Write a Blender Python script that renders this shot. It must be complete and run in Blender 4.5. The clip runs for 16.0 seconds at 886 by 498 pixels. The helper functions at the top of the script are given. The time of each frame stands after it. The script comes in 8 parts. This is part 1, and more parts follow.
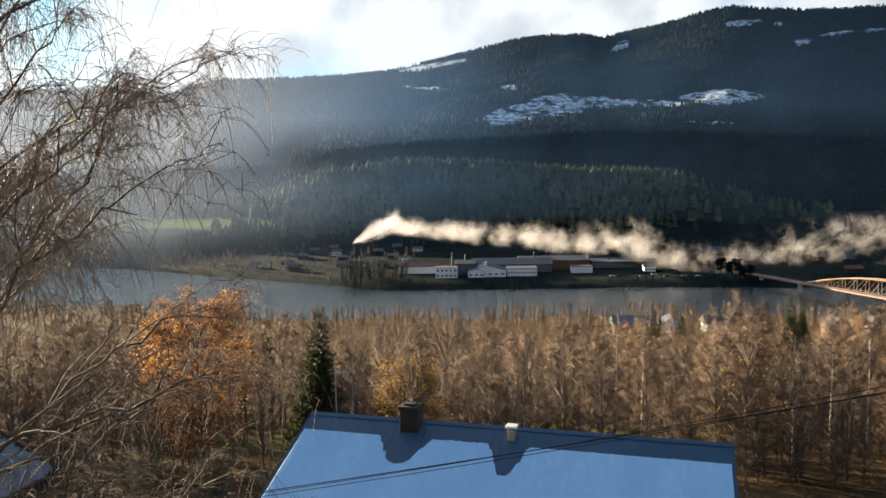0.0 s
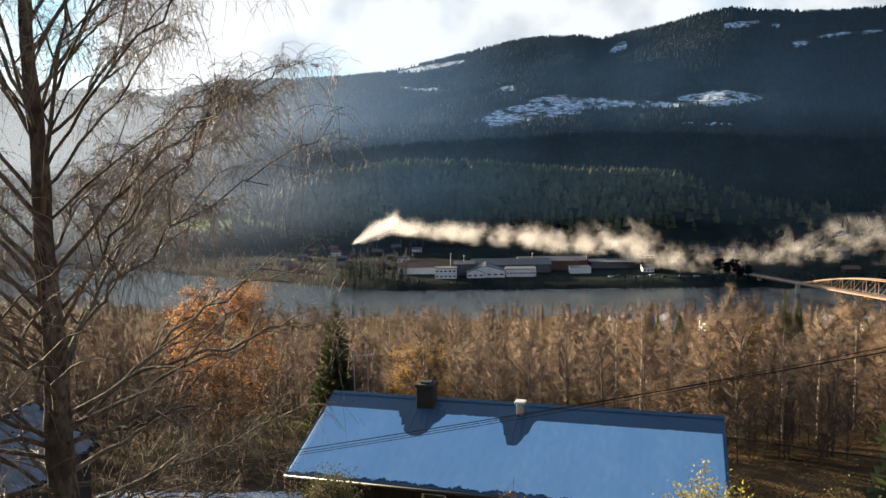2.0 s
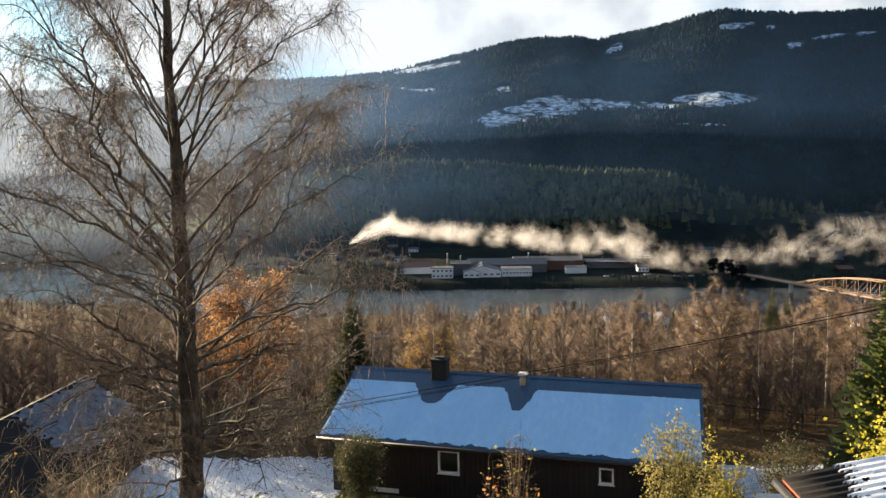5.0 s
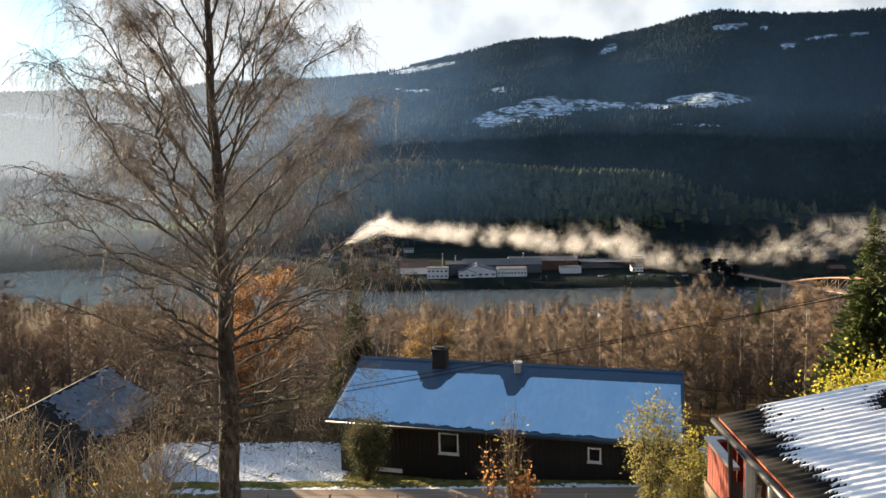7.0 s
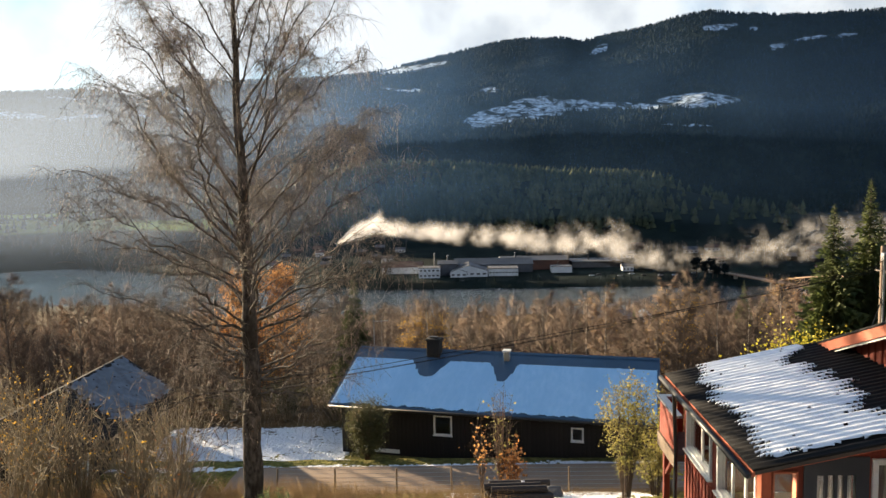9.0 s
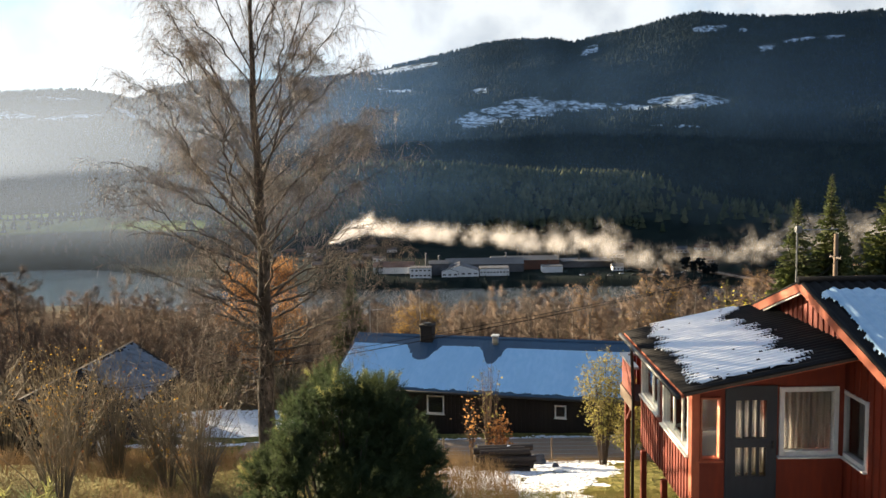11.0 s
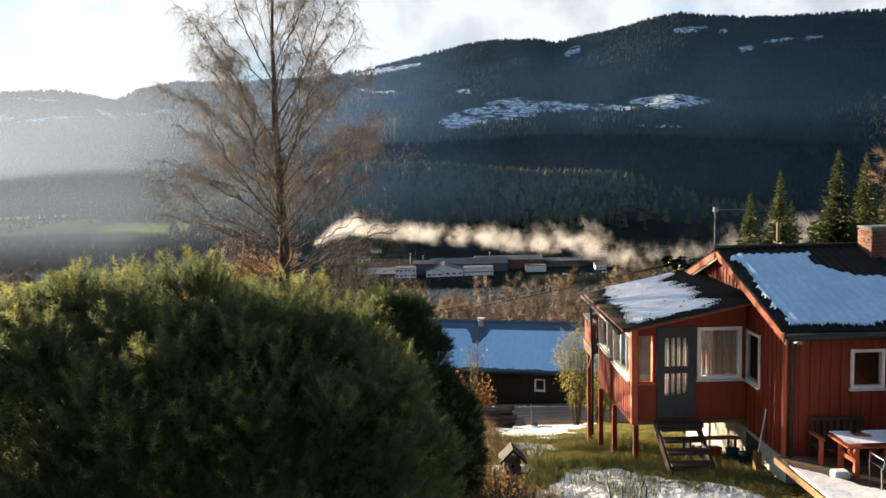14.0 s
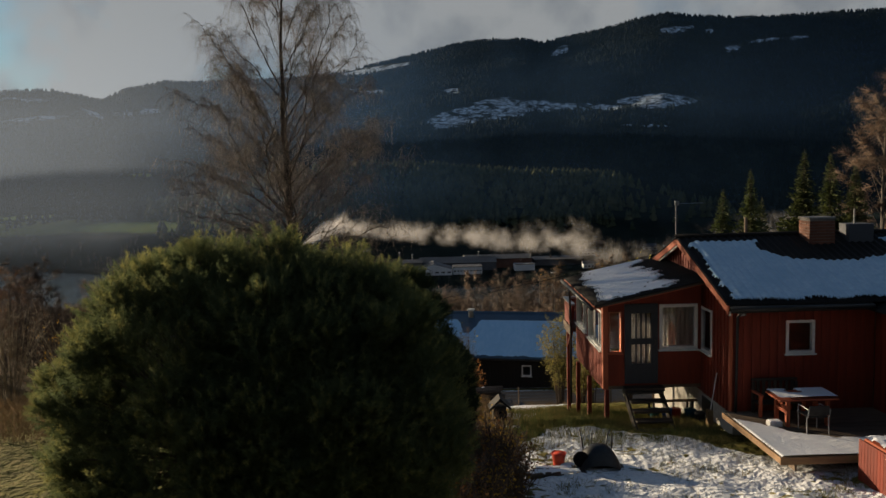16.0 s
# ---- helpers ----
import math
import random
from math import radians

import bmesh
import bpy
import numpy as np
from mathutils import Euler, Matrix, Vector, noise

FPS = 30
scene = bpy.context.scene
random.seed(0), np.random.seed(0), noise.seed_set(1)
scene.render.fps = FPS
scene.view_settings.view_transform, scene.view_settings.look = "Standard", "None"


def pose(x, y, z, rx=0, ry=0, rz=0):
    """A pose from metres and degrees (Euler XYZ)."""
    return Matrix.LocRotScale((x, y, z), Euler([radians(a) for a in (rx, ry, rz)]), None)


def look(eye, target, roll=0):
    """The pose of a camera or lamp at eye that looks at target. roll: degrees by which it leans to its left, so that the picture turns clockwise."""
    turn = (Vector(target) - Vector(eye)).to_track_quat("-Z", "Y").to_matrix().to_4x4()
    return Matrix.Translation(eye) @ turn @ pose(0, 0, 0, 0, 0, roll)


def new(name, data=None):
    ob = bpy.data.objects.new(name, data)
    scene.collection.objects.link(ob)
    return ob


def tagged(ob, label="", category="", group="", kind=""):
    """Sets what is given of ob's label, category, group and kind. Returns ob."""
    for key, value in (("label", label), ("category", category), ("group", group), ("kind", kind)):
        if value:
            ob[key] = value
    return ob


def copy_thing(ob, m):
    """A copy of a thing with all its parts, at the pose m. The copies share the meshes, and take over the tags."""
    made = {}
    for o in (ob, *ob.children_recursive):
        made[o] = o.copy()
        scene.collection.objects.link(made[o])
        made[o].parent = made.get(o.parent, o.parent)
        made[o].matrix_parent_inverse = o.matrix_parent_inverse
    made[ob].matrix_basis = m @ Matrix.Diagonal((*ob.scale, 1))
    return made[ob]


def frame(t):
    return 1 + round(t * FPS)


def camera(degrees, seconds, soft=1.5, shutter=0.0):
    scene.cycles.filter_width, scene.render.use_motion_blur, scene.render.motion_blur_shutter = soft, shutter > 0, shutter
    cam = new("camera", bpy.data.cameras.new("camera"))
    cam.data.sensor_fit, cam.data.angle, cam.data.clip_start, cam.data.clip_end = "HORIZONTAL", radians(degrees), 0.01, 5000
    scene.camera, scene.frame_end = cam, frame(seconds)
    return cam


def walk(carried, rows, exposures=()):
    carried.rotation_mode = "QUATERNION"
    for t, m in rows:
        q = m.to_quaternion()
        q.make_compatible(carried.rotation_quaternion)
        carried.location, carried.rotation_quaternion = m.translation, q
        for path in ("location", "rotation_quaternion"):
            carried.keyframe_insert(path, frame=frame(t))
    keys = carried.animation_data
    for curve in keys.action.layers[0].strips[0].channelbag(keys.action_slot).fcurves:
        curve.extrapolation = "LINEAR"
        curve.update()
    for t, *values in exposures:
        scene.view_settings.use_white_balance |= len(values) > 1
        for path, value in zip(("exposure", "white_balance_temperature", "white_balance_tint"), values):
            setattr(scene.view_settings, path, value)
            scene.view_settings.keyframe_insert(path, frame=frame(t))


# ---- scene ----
cam = camera(59.8, 16.0)
PATH = [
    (0, (1.107, 2.1, 0.527), (1.009, 4.089, 0.342), -1.1),
    (0.5, (0.975, 1.523, 0.493), (0.878, 3.512, 0.309), -1.1),
    (1, (0.862, 0.956, 0.432), (0.765, 2.945, 0.248), -1.1),
    (1.5, (0.747, 0.388, 0.365), (0.651, 2.377, 0.181), -1.0),
    (2, (0.637, -0.198, 0.312), (0.543, 1.791, 0.13), -1.1),
    (2.5, (0.504, -0.835, 0.296), (0.412, 1.155, 0.114), -1.0),
    (3, (0.394, -1.532, 0.314), (0.303, 0.458, 0.132), -1.0),
    (3.5, (0.275, -2.166, 0.25), (0.185, -0.176, 0.068), -1.0),
    (4, (0.225, -2.856, 0.237), (0.137, -0.866, 0.055), -1.0),
    (6.5, (0.0, -5.892, 0.305), (-0.074, -3.901, 0.125), -1.1),
    (7, (0.0, -6.508, 0.313), (-0.07, -4.517, 0.133), -1.1),
    (7.5, (-0.006, -7.169, 0.317), (-0.07, -5.178, 0.138), -1.1),
    (8, (-0.027, -7.765, 0.327), (-0.086, -5.774, 0.148), -1.1),
    (8.5, (-0.039, -8.397, 0.352), (-0.093, -6.405, 0.172), -1.1),
    (9, (-0.044, -9.05, 0.374), (-0.092, -7.058, 0.193), -1.1),
    (9.2, (-0.028, -9.307, 0.369), (-0.075, -7.315, 0.19), -0.9),
    (11.3, (-0.073, -12.022, 0.103), (-0.094, -10.031, -0.077), -1.1),
    (11.5, (-0.096, -12.318, 0.091), (-0.114, -10.326, -0.089), -1.1),
    (12, (-0.139, -13.034, 0.033), (-0.15, -11.042, -0.147), -1.2),
    (12.5, (-0.167, -13.675, -0.029), (-0.171, -11.683, -0.208), -1.2),
    (13, (-0.219, -14.333, -0.055), (-0.217, -12.341, -0.234), -1.2),
    (13.5, (-0.282, -14.95, -0.05), (-0.272, -12.958, -0.229), -1.3),
    (14, (-0.346, -15.584, -0.052), (-0.33, -13.592, -0.231), -1.3),
    (14.5, (-0.407, -16.266, -0.081), (-0.384, -14.274, -0.26), -1.3),
    (15, (-0.458, -16.949, -0.083), (-0.43, -14.957, -0.261), -1.4),
    (15.5, (-0.504, -17.57, -0.079), (-0.471, -15.579, -0.258), -1.4),
    (16, (-0.569, -18.158, -0.09), (-0.524, -16.167, -0.271), -1.4),
]
walk(cam, [(t, look(eye, target, roll)) for t, eye, target, roll in PATH],
     exposures=[(0, 1.24, 6200, 8), (15.3, 1.24, 6200, 8), (15.5, 0.98, 6200, 8), (15.7, 0.48, 6200, 8), (15.9, -0.12, 6200, 8), (16.0, -0.50, 6200, 8)])

# ---- light ----
SUN_AZ, SUN_EL = -50.0, 10.0      # degrees: from straight ahead to the right, and above the horizon
world = bpy.data.worlds.new("sky")
scene.world = world
world.use_nodes = True
wn = world.node_tree.nodes
sky = wn.new("ShaderNodeTexSky")
sky.sky_type = 'NISHITA'
sky.sun_disc = False
sky.sun_elevation = radians(SUN_EL)
sky.sun_rotation = radians(SUN_AZ)
sky.air_density, sky.dust_density, sky.ozone_density = 1.0, 1.0, 3.0
wn["Background"].inputs["Strength"].default_value = 0.09
blue = wn.new("ShaderNodeMix")            # a clear, cold autumn sky
blue.data_type, blue.blend_type = 'RGBA', 'MULTIPLY'
blue.inputs[0].default_value, blue.inputs[7].default_value = 1.0, (0.42, 0.93, 1.12, 1)
world.node_tree.links.new(sky.outputs[0], blue.inputs[6])
# thin white cloud where the sky is already bright, low over the hills
bw_, band, puff, amount, veil = (wn.new(k) for k in ("ShaderNodeRGBToBW", "ShaderNodeMapRange", "ShaderNodeTexNoise", "ShaderNodeMath", "ShaderNodeMix"))
cover = wn.new("ShaderNodeMapRange")
wl = world.node_tree.links
wl.new(blue.outputs[2], bw_.inputs[0]), wl.new(bw_.outputs[0], band.inputs[0])
band.inputs[1].default_value, band.inputs[2].default_value = 0.5, 1.6
puff.inputs["Scale"].default_value, puff.inputs["Detail"].default_value = 5.0, 5
wl.new(puff.outputs[0], cover.inputs[0])
cover.inputs[1].default_value, cover.inputs[2].default_value = 0.22, 0.46
amount.operation = 'MULTIPLY'
wl.new(band.outputs[0], amount.inputs[0]), wl.new(cover.outputs[0], amount.inputs[1])
veil.data_type = 'RGBA'
wl.new(amount.outputs[0], veil.inputs[0]), wl.new(blue.outputs[2], veil.inputs[6])
# some of that cloud is thicker and grey
lump, lumpy, tone_ = wn.new("ShaderNodeTexNoise"), wn.new("ShaderNodeMapRange"), wn.new("ShaderNodeMix")
lump.inputs["Scale"].default_value, lump.inputs["Detail"].default_value = 7.0, 6
lumpy.inputs[1].default_value, lumpy.inputs[2].default_value = 0.50, 0.62
tone_.data_type = 'RGBA'
tone_.inputs[6].default_value, tone_.inputs[7].default_value = (4.7, 4.7, 4.65, 1), (3.2, 3.35, 3.5, 1)
wl.new(lump.outputs[0], lumpy.inputs[0]), wl.new(lumpy.outputs[0], tone_.inputs[0]), wl.new(tone_.outputs[2], veil.inputs[7])
wl.new(veil.outputs[2], wn["Background"].inputs["Color"])
sun = new("sun", bpy.data.lights.new("sun", 'SUN'))
sun.data.energy, sun.data.angle, sun.data.color = 11.5, radians(0.6), (1.0, 0.77, 0.50)
sd = Vector((math.sin(radians(SUN_AZ)) * math.cos(radians(SUN_EL)),
             math.cos(radians(SUN_AZ)) * math.cos(radians(SUN_EL)), math.sin(radians(SUN_EL))))
sun.matrix_world = look(sd * 50, (0, 0, 0))


# ---- materials ----
def surface(name, c1, c2, scale=8.0, rough=0.8, bump=0.2, big=0.12, metal=0.0, c3=None, spec=0.4, stretch=(1, 1, 1),
            rnd=0.0, dist=0.02, translucent=0.0, coord="Object"):
    """Two-scale noise between two colours, an optional third in large stains, and a fine bump."""
    m = bpy.data.materials.new(name)
    m.use_nodes = True
    nt = m.node_tree
    n, l = nt.nodes, nt.links
    b = n["Principled BSDF"]
    b.inputs["Metallic"].default_value = metal
    b.inputs["Specular IOR Level"].default_value = spec
    tc = n.new("ShaderNodeTexCoord")
    mp = n.new("ShaderNodeMapping")
    mp.inputs["Scale"].default_value = stretch
    l.new(tc.outputs[coord], mp.inputs[0])
    n1 = n.new("ShaderNodeTexNoise")
    n1.inputs["Scale"].default_value, n1.inputs["Detail"].default_value = scale, 6
    n2 = n.new("ShaderNodeTexNoise")
    n2.inputs["Scale"].default_value, n2.inputs["Detail"].default_value = scale * big, 3
    l.new(mp.outputs[0], n1.inputs[0]), l.new(mp.outputs[0], n2.inputs[0])
    r1 = n.new("ShaderNodeValToRGB")
    r1.color_ramp.elements[0].position, r1.color_ramp.elements[1].position = 0.33, 0.67
    r1.color_ramp.elements[0].color, r1.color_ramp.elements[1].color = (*c1, 1), (*c2, 1)
    l.new(n1.outputs[0], r1.inputs[0])
    mix = n.new("ShaderNodeMix")
    mix.data_type = 'RGBA'
    r2 = n.new("ShaderNodeValToRGB")
    r2.color_ramp.elements[0].position, r2.color_ramp.elements[1].position = 0.42, 0.65
    l.new(n2.outputs[0], r2.inputs[0])
    f = n.new("ShaderNodeMath")
    f.operation, f.inputs[1].default_value = 'MULTIPLY', 0.7
    l.new(r2.outputs[0], f.inputs[0]), l.new(f.outputs[0], mix.inputs[0])
    l.new(r1.outputs[0], mix.inputs[6])
    c3 = c3 or tuple(0.72 * a + 0.12 * b2 for a, b2 in zip(c1, c2))
    mix.inputs[7].default_value = (*c3, 1)
    out = mix.outputs[2]
    if rnd:
        oi = n.new("ShaderNodeObjectInfo")
        hs = n.new("ShaderNodeHueSaturation")
        mr = n.new("ShaderNodeMapRange")
        mr.inputs[3].default_value, mr.inputs[4].default_value = 1 - rnd, 1 + rnd
        l.new(oi.outputs["Random"], mr.inputs[0]), l.new(mr.outputs[0], hs.inputs["Value"]), l.new(out, hs.inputs["Color"])
        out = hs.outputs[0]
    l.new(out, b.inputs["Base Color"])
    rr = n.new("ShaderNodeMapRange")
    rr.inputs[3].default_value, rr.inputs[4].default_value = max(0.02, rough - 0.12), min(1, rough + 0.12)
    l.new(n1.outputs[0], rr.inputs[0]), l.new(rr.outputs[0], b.inputs["Roughness"])
    if bump:
        bp = n.new("ShaderNodeBump")
        bp.inputs["Strength"].default_value, bp.inputs["Distance"].default_value = bump, dist
        l.new(n1.outputs[0], bp.inputs["Height"]), l.new(bp.outputs[0], b.inputs["Normal"])
    if translucent:
        tr = n.new("ShaderNodeBsdfTranslucent")
        ms = n.new("ShaderNodeMixShader")
        ms.inputs[0].default_value = translucent
        l.new(out, tr.inputs[0]), l.new(b.outputs[0], ms.inputs[1]), l.new(tr.outputs[0], ms.inputs[2])
        l.new(ms.outputs[0], n["Material Output"].inputs[0])
    return m


RED = surface("red_house_paint", (0.155, 0.020, 0.007), (0.215, 0.030, 0.010), 14, 0.65, 0.25, 0.1, stretch=(1, 1, 0.15), rnd=0.14, dist=0.004,
              c3=(0.125, 0.018, 0.008))
TRIM_RED = surface("orange_red_trim_paint", (0.36, 0.085, 0.035), (0.42, 0.11, 0.05), 20, 0.6, 0.2, 0.1, stretch=(1, 1, 0.3), dist=0.003)
WHITE = surface("white_window_paint", (0.60, 0.60, 0.58), (0.71, 0.71, 0.69), 18, 0.5, 0.08, 0.1, dist=0.002)
DOORBLUE = surface("dark_blue_door_paint", (0.012, 0.020, 0.032), (0.018, 0.028, 0.042), 12, 0.45, 0.1, 0.1, stretch=(1, 1, 0.2), dist=0.002)
BLACKROOF = surface("black_corrugated_roofing", (0.008, 0.008, 0.009), (0.015, 0.014, 0.014), 9, 0.8, 0.3, 0.15, c3=(0.018, 0.017, 0.016), spec=0.15)
BLUEROOF = surface("dark_blue_roof_sheet", (0.034, 0.075, 0.13), (0.045, 0.092, 0.155), 6, 0.5, 0.1, 0.15, c3=(0.034, 0.068, 0.115))
BROWNWALL = surface("dark_brown_stained_boards", (0.010, 0.008, 0.007), (0.017, 0.013, 0.011), 12, 0.75, 0.3, 0.1, stretch=(1, 1, 0.15), rnd=0.2)
SNOW = surface("snow", (0.80, 0.82, 0.86), (0.88, 0.89, 0.91), 11, 0.6, 0.5, 0.12, c3=(0.76, 0.79, 0.84), dist=0.03)
# snow coloured with the blue shade that lies on the red house roof
SHADEDSNOW = surface("shaded_roof_snow", (0.36, 0.53, 0.70), (0.50, 0.65, 0.79), 9, 0.5, 0.4, 0.12, c3=(0.33, 0.50, 0.67), dist=0.02)
# thin frost over blue metal, with the roof's blue shade in its colour
FROST = surface("shaded_frost_on_blue_metal", (0.31, 0.55, 0.80), (0.38, 0.61, 0.85), 5, 0.75, 0.06, 0.12, c3=(0.29, 0.52, 0.77), stretch=(1, 0.18, 1), dist=0.01)
BRICK = surface("red_brick", (0.13, 0.055, 0.035), (0.22, 0.095, 0.06), 16, 0.85, 0.4, 0.2, rnd=0.25, dist=0.005)
MORTAR = surface("grey_mortar", (0.22, 0.20, 0.18), (0.30, 0.28, 0.25), 30, 0.9, 0.3, 0.2, dist=0.004)
DARKBRICK = surface("sooty_brick", (0.016, 0.014, 0.013), (0.03, 0.026, 0.023), 14, 0.9, 0.4, 0.2)
CONCRETE = surface("white_washed_concrete", (0.40, 0.38, 0.34), (0.52, 0.50, 0.45), 10, 0.85, 0.3, 0.15, c3=(0.32, 0.30, 0.27))
TIMBER = surface("weathered_timber", (0.10, 0.072, 0.05), (0.17, 0.125, 0.085), 12, 0.8, 0.4, 0.12, stretch=(0.3, 1, 1), rnd=0.2)
NEWWOOD = surface("tan_pine_boards", (0.26, 0.15, 0.075), (0.36, 0.22, 0.11), 12, 0.7, 0.3, 0.12, stretch=(0.25, 1, 1), rnd=0.15)
DARKWOOD = surface("wet_dark_wood", (0.030, 0.022, 0.016), (0.055, 0.04, 0.028), 12, 0.6, 0.4, 0.12, stretch=(0.3, 1, 1), rnd=0.25)
STEEL = surface("galvanised_steel", (0.30, 0.31, 0.32), (0.42, 0.43, 0.44), 12, 0.4, 0.1, 0.2, metal=0.8)
DARKSTEEL = surface("black_painted_steel", (0.012, 0.013, 0.014), (0.025, 0.026, 0.028), 14, 0.45, 0.15, 0.2)
CABLE = surface("black_cable_sheath", (0.006, 0.006, 0.007), (0.011, 0.011, 0.012), 30, 0.85, 0.05, 0.2, spec=0.05)
REDPLASTIC = surface("red_plastic", (0.50, 0.045, 0.015), (0.60, 0.06, 0.02), 10, 0.4, 0.05, 0.2)
BLUEPLASTIC = surface("blue_plastic", (0.02, 0.07, 0.26), (0.03, 0.09, 0.32), 10, 0.4, 0.05, 0.2)
TEALPLASTIC = surface("dark_teal_plastic", (0.01, 0.07, 0.08), (0.015, 0.09, 0.10), 10, 0.45, 0.05, 0.2)
WHITEPLASTIC = surface("white_plastic", (0.6, 0.6, 0.58), (0.7, 0.7, 0.68), 10, 0.4, 0.05, 0.2)
YELLOWPLASTIC = surface("yellow_plastic", (0.5, 0.30, 0.02), (0.6, 0.38, 0.03), 10, 0.4, 0.05, 0.2)
CURTAIN = surface("cream_net_curtain", (0.34, 0.31, 0.28), (0.46, 0.42, 0.38), 20, 0.9, 0.2, 0.2, stretch=(4, 4, 0.2), translucent=0.35)
INSIDE = surface("dim_room_wall", (0.16, 0.13, 0.10), (0.22, 0.18, 0.14), 6, 0.9, 0.05, 0.2)
ASPHALT = surface("asphalt", (0.20, 0.14, 0.095), (0.28, 0.20, 0.14), 22, 0.9, 0.3, 0.03, c3=(0.25, 0.185, 0.13), dist=0.01)
BARK = surface("birch_bark", (0.045, 0.038, 0.033), (0.185, 0.162, 0.140), 9, 0.9, 0.6, 0.15, c3=(0.035, 0.027, 0.02), spec=0.15, stretch=(1, 1, 0.35))
# fissured old bark, its colour also holding the backlit trunk's shade
OLDBARK = surface("furrowed_old_bark", (0.028, 0.023, 0.019), (0.145, 0.125, 0.104), 11, 0.95, 0.9, 0.2, c3=(0.03, 0.024, 0.019), spec=0.1, stretch=(1, 1, 0.45), dist=0.05)
GREYTWIG = surface("grey_brown_twigs", (0.14, 0.115, 0.076), (0.28, 0.232, 0.16), 3, 0.8, 0.0, 0.2, rnd=0.3)
WHITEBARK = surface("white_birch_bark", (0.26, 0.23, 0.19), (0.55, 0.50, 0.43), 3, 0.8, 0.4, 0.2, c3=(0.10, 0.085, 0.07), stretch=(1, 1, 0.4))
TWIG = surface("bare_twigs", (0.083, 0.056, 0.038), (0.172, 0.115, 0.077), 3, 0.8, 0.0, 0.2, rnd=0.42)
TWIGNEAR = surface("dark_birch_twigs", (0.12, 0.092, 0.072), (0.25, 0.195, 0.15), 4, 0.75, 0.0, 0.2)
ORANGELEAF = surface("orange_autumn_leaves", (0.40, 0.20, 0.065), (0.52, 0.28, 0.10), 2.5, 0.7, 0.0, 0.3, rnd=0.15, translucent=0.45, c3=(0.24, 0.085, 0.02))
GOLDLEAF = surface("golden_autumn_leaves", (0.42, 0.24, 0.03), (0.52, 0.33, 0.045), 2.5, 0.7, 0.0, 0.3, rnd=0.15, translucent=0.45)
YELLOWLEAF = surface("yellow_shrub_leaves", (0.34, 0.32, 0.03), (0.50, 0.44, 0.05), 4, 0.65, 0.0, 0.3, translucent=0.4, c3=(0.30, 0.26, 0.02))
PALELEAF = surface("pale_yellow_green_leaves", (0.24, 0.22, 0.06), (0.38, 0.32, 0.10), 5, 0.7, 0.0, 0.3, translucent=0.4, c3=(0.16, 0.17, 0.05))
RUSTLEAF = surface("rust_brown_leaves", (0.17, 0.075, 0.03), (0.26, 0.12, 0.05), 4, 0.75, 0.0, 0.3, rnd=0.2, translucent=0.4)
PINE = surface("pine_needles", (0.085, 0.112, 0.054), (0.168, 0.190, 0.082), 1.8, 0.8, 0.0, 0.5, c3=(0.072, 0.094, 0.046), translucent=0.55, spec=0.15)
# PINE darkened: the smaller pines' shade is put into the needle colour
SHADEDPINE = surface("shaded_pine_needles", (0.036, 0.056, 0.028), (0.078, 0.098, 0.042), 1.8, 0.8, 0.0, 0.5, translucent=0.45, spec=0.15)
# pale young tips, with the sun on the pines' rim put into the colour
CANDLE = surface("pine_shoot_tips", (0.19, 0.20, 0.075), (0.30, 0.29, 0.105), 3, 0.8, 0.0, 0.5, translucent=0.5, spec=0.15)
SPRUCE = surface("spruce_needles", (0.055, 0.075, 0.023), (0.120, 0.135, 0.042), 1.2, 0.7, 0.0, 0.5, rnd=0.25, translucent=0.35)
# near-black blue: the far mountainside's shade is put into this colour
FARSPRUCE = surface("shaded_distant_conifers", (0.007, 0.014, 0.017), (0.013, 0.023, 0.027), 0.02, 0.95, 0.0, 0.15, c3=(0.007, 0.012, 0.008), spec=0.05)
# paler copy: the low hill's sunlit treetops are put into the colour
HILLSPRUCE = surface("sunlit_hillside_conifers", (0.030, 0.045, 0.026), (0.115, 0.118, 0.066), 0.05, 0.95, 0.0, 0.15, c3=(0.020, 0.034, 0.020), spec=0.05, translucent=0.3)
RIME = surface("thin_rime_on_dark_roofing", (0.055, 0.07, 0.095), (0.15, 0.185, 0.235), 2.5, 0.75, 0.2, 0.2, c3=(0.09, 0.115, 0.15))
HEDGE = surface("dull_green_foliage", (0.05, 0.055, 0.02), (0.10, 0.095, 0.035), 3, 0.8, 0.0, 0.3, translucent=0.25)
STRAW = surface("dead_grass_stems", (0.20, 0.13, 0.06), (0.32, 0.22, 0.11), 3, 0.85, 0.0, 0.3, translucent=0.3)
GRASS = surface("lawn_grass", (0.13, 0.145, 0.03), (0.28, 0.25, 0.07), 2.5, 0.85, 0.0, 0.3, c3=(0.32, 0.25, 0.09), translucent=0.3)
LUSHGRASS = surface("green_grass_tussocks", (0.065, 0.095, 0.018), (0.15, 0.17, 0.04), 2.5, 0.85, 0.0, 0.3, c3=(0.20, 0.17, 0.06), translucent=0.35)
FACTORYWHITE = surface("white_factory_cladding", (0.55, 0.57, 0.60), (0.66, 0.68, 0.70), 0.4, 0.6, 0.05, 0.2)
FACTORYROOF = surface("grey_factory_roof", (0.055, 0.06, 0.07), (0.085, 0.09, 0.105), 0.3, 0.7, 0.05, 0.2)
FACTORYRED = surface("rust_red_factory_wall", (0.085, 0.045, 0.035), (0.12, 0.058, 0.042), 0.3, 0.8, 0.05, 0.2)
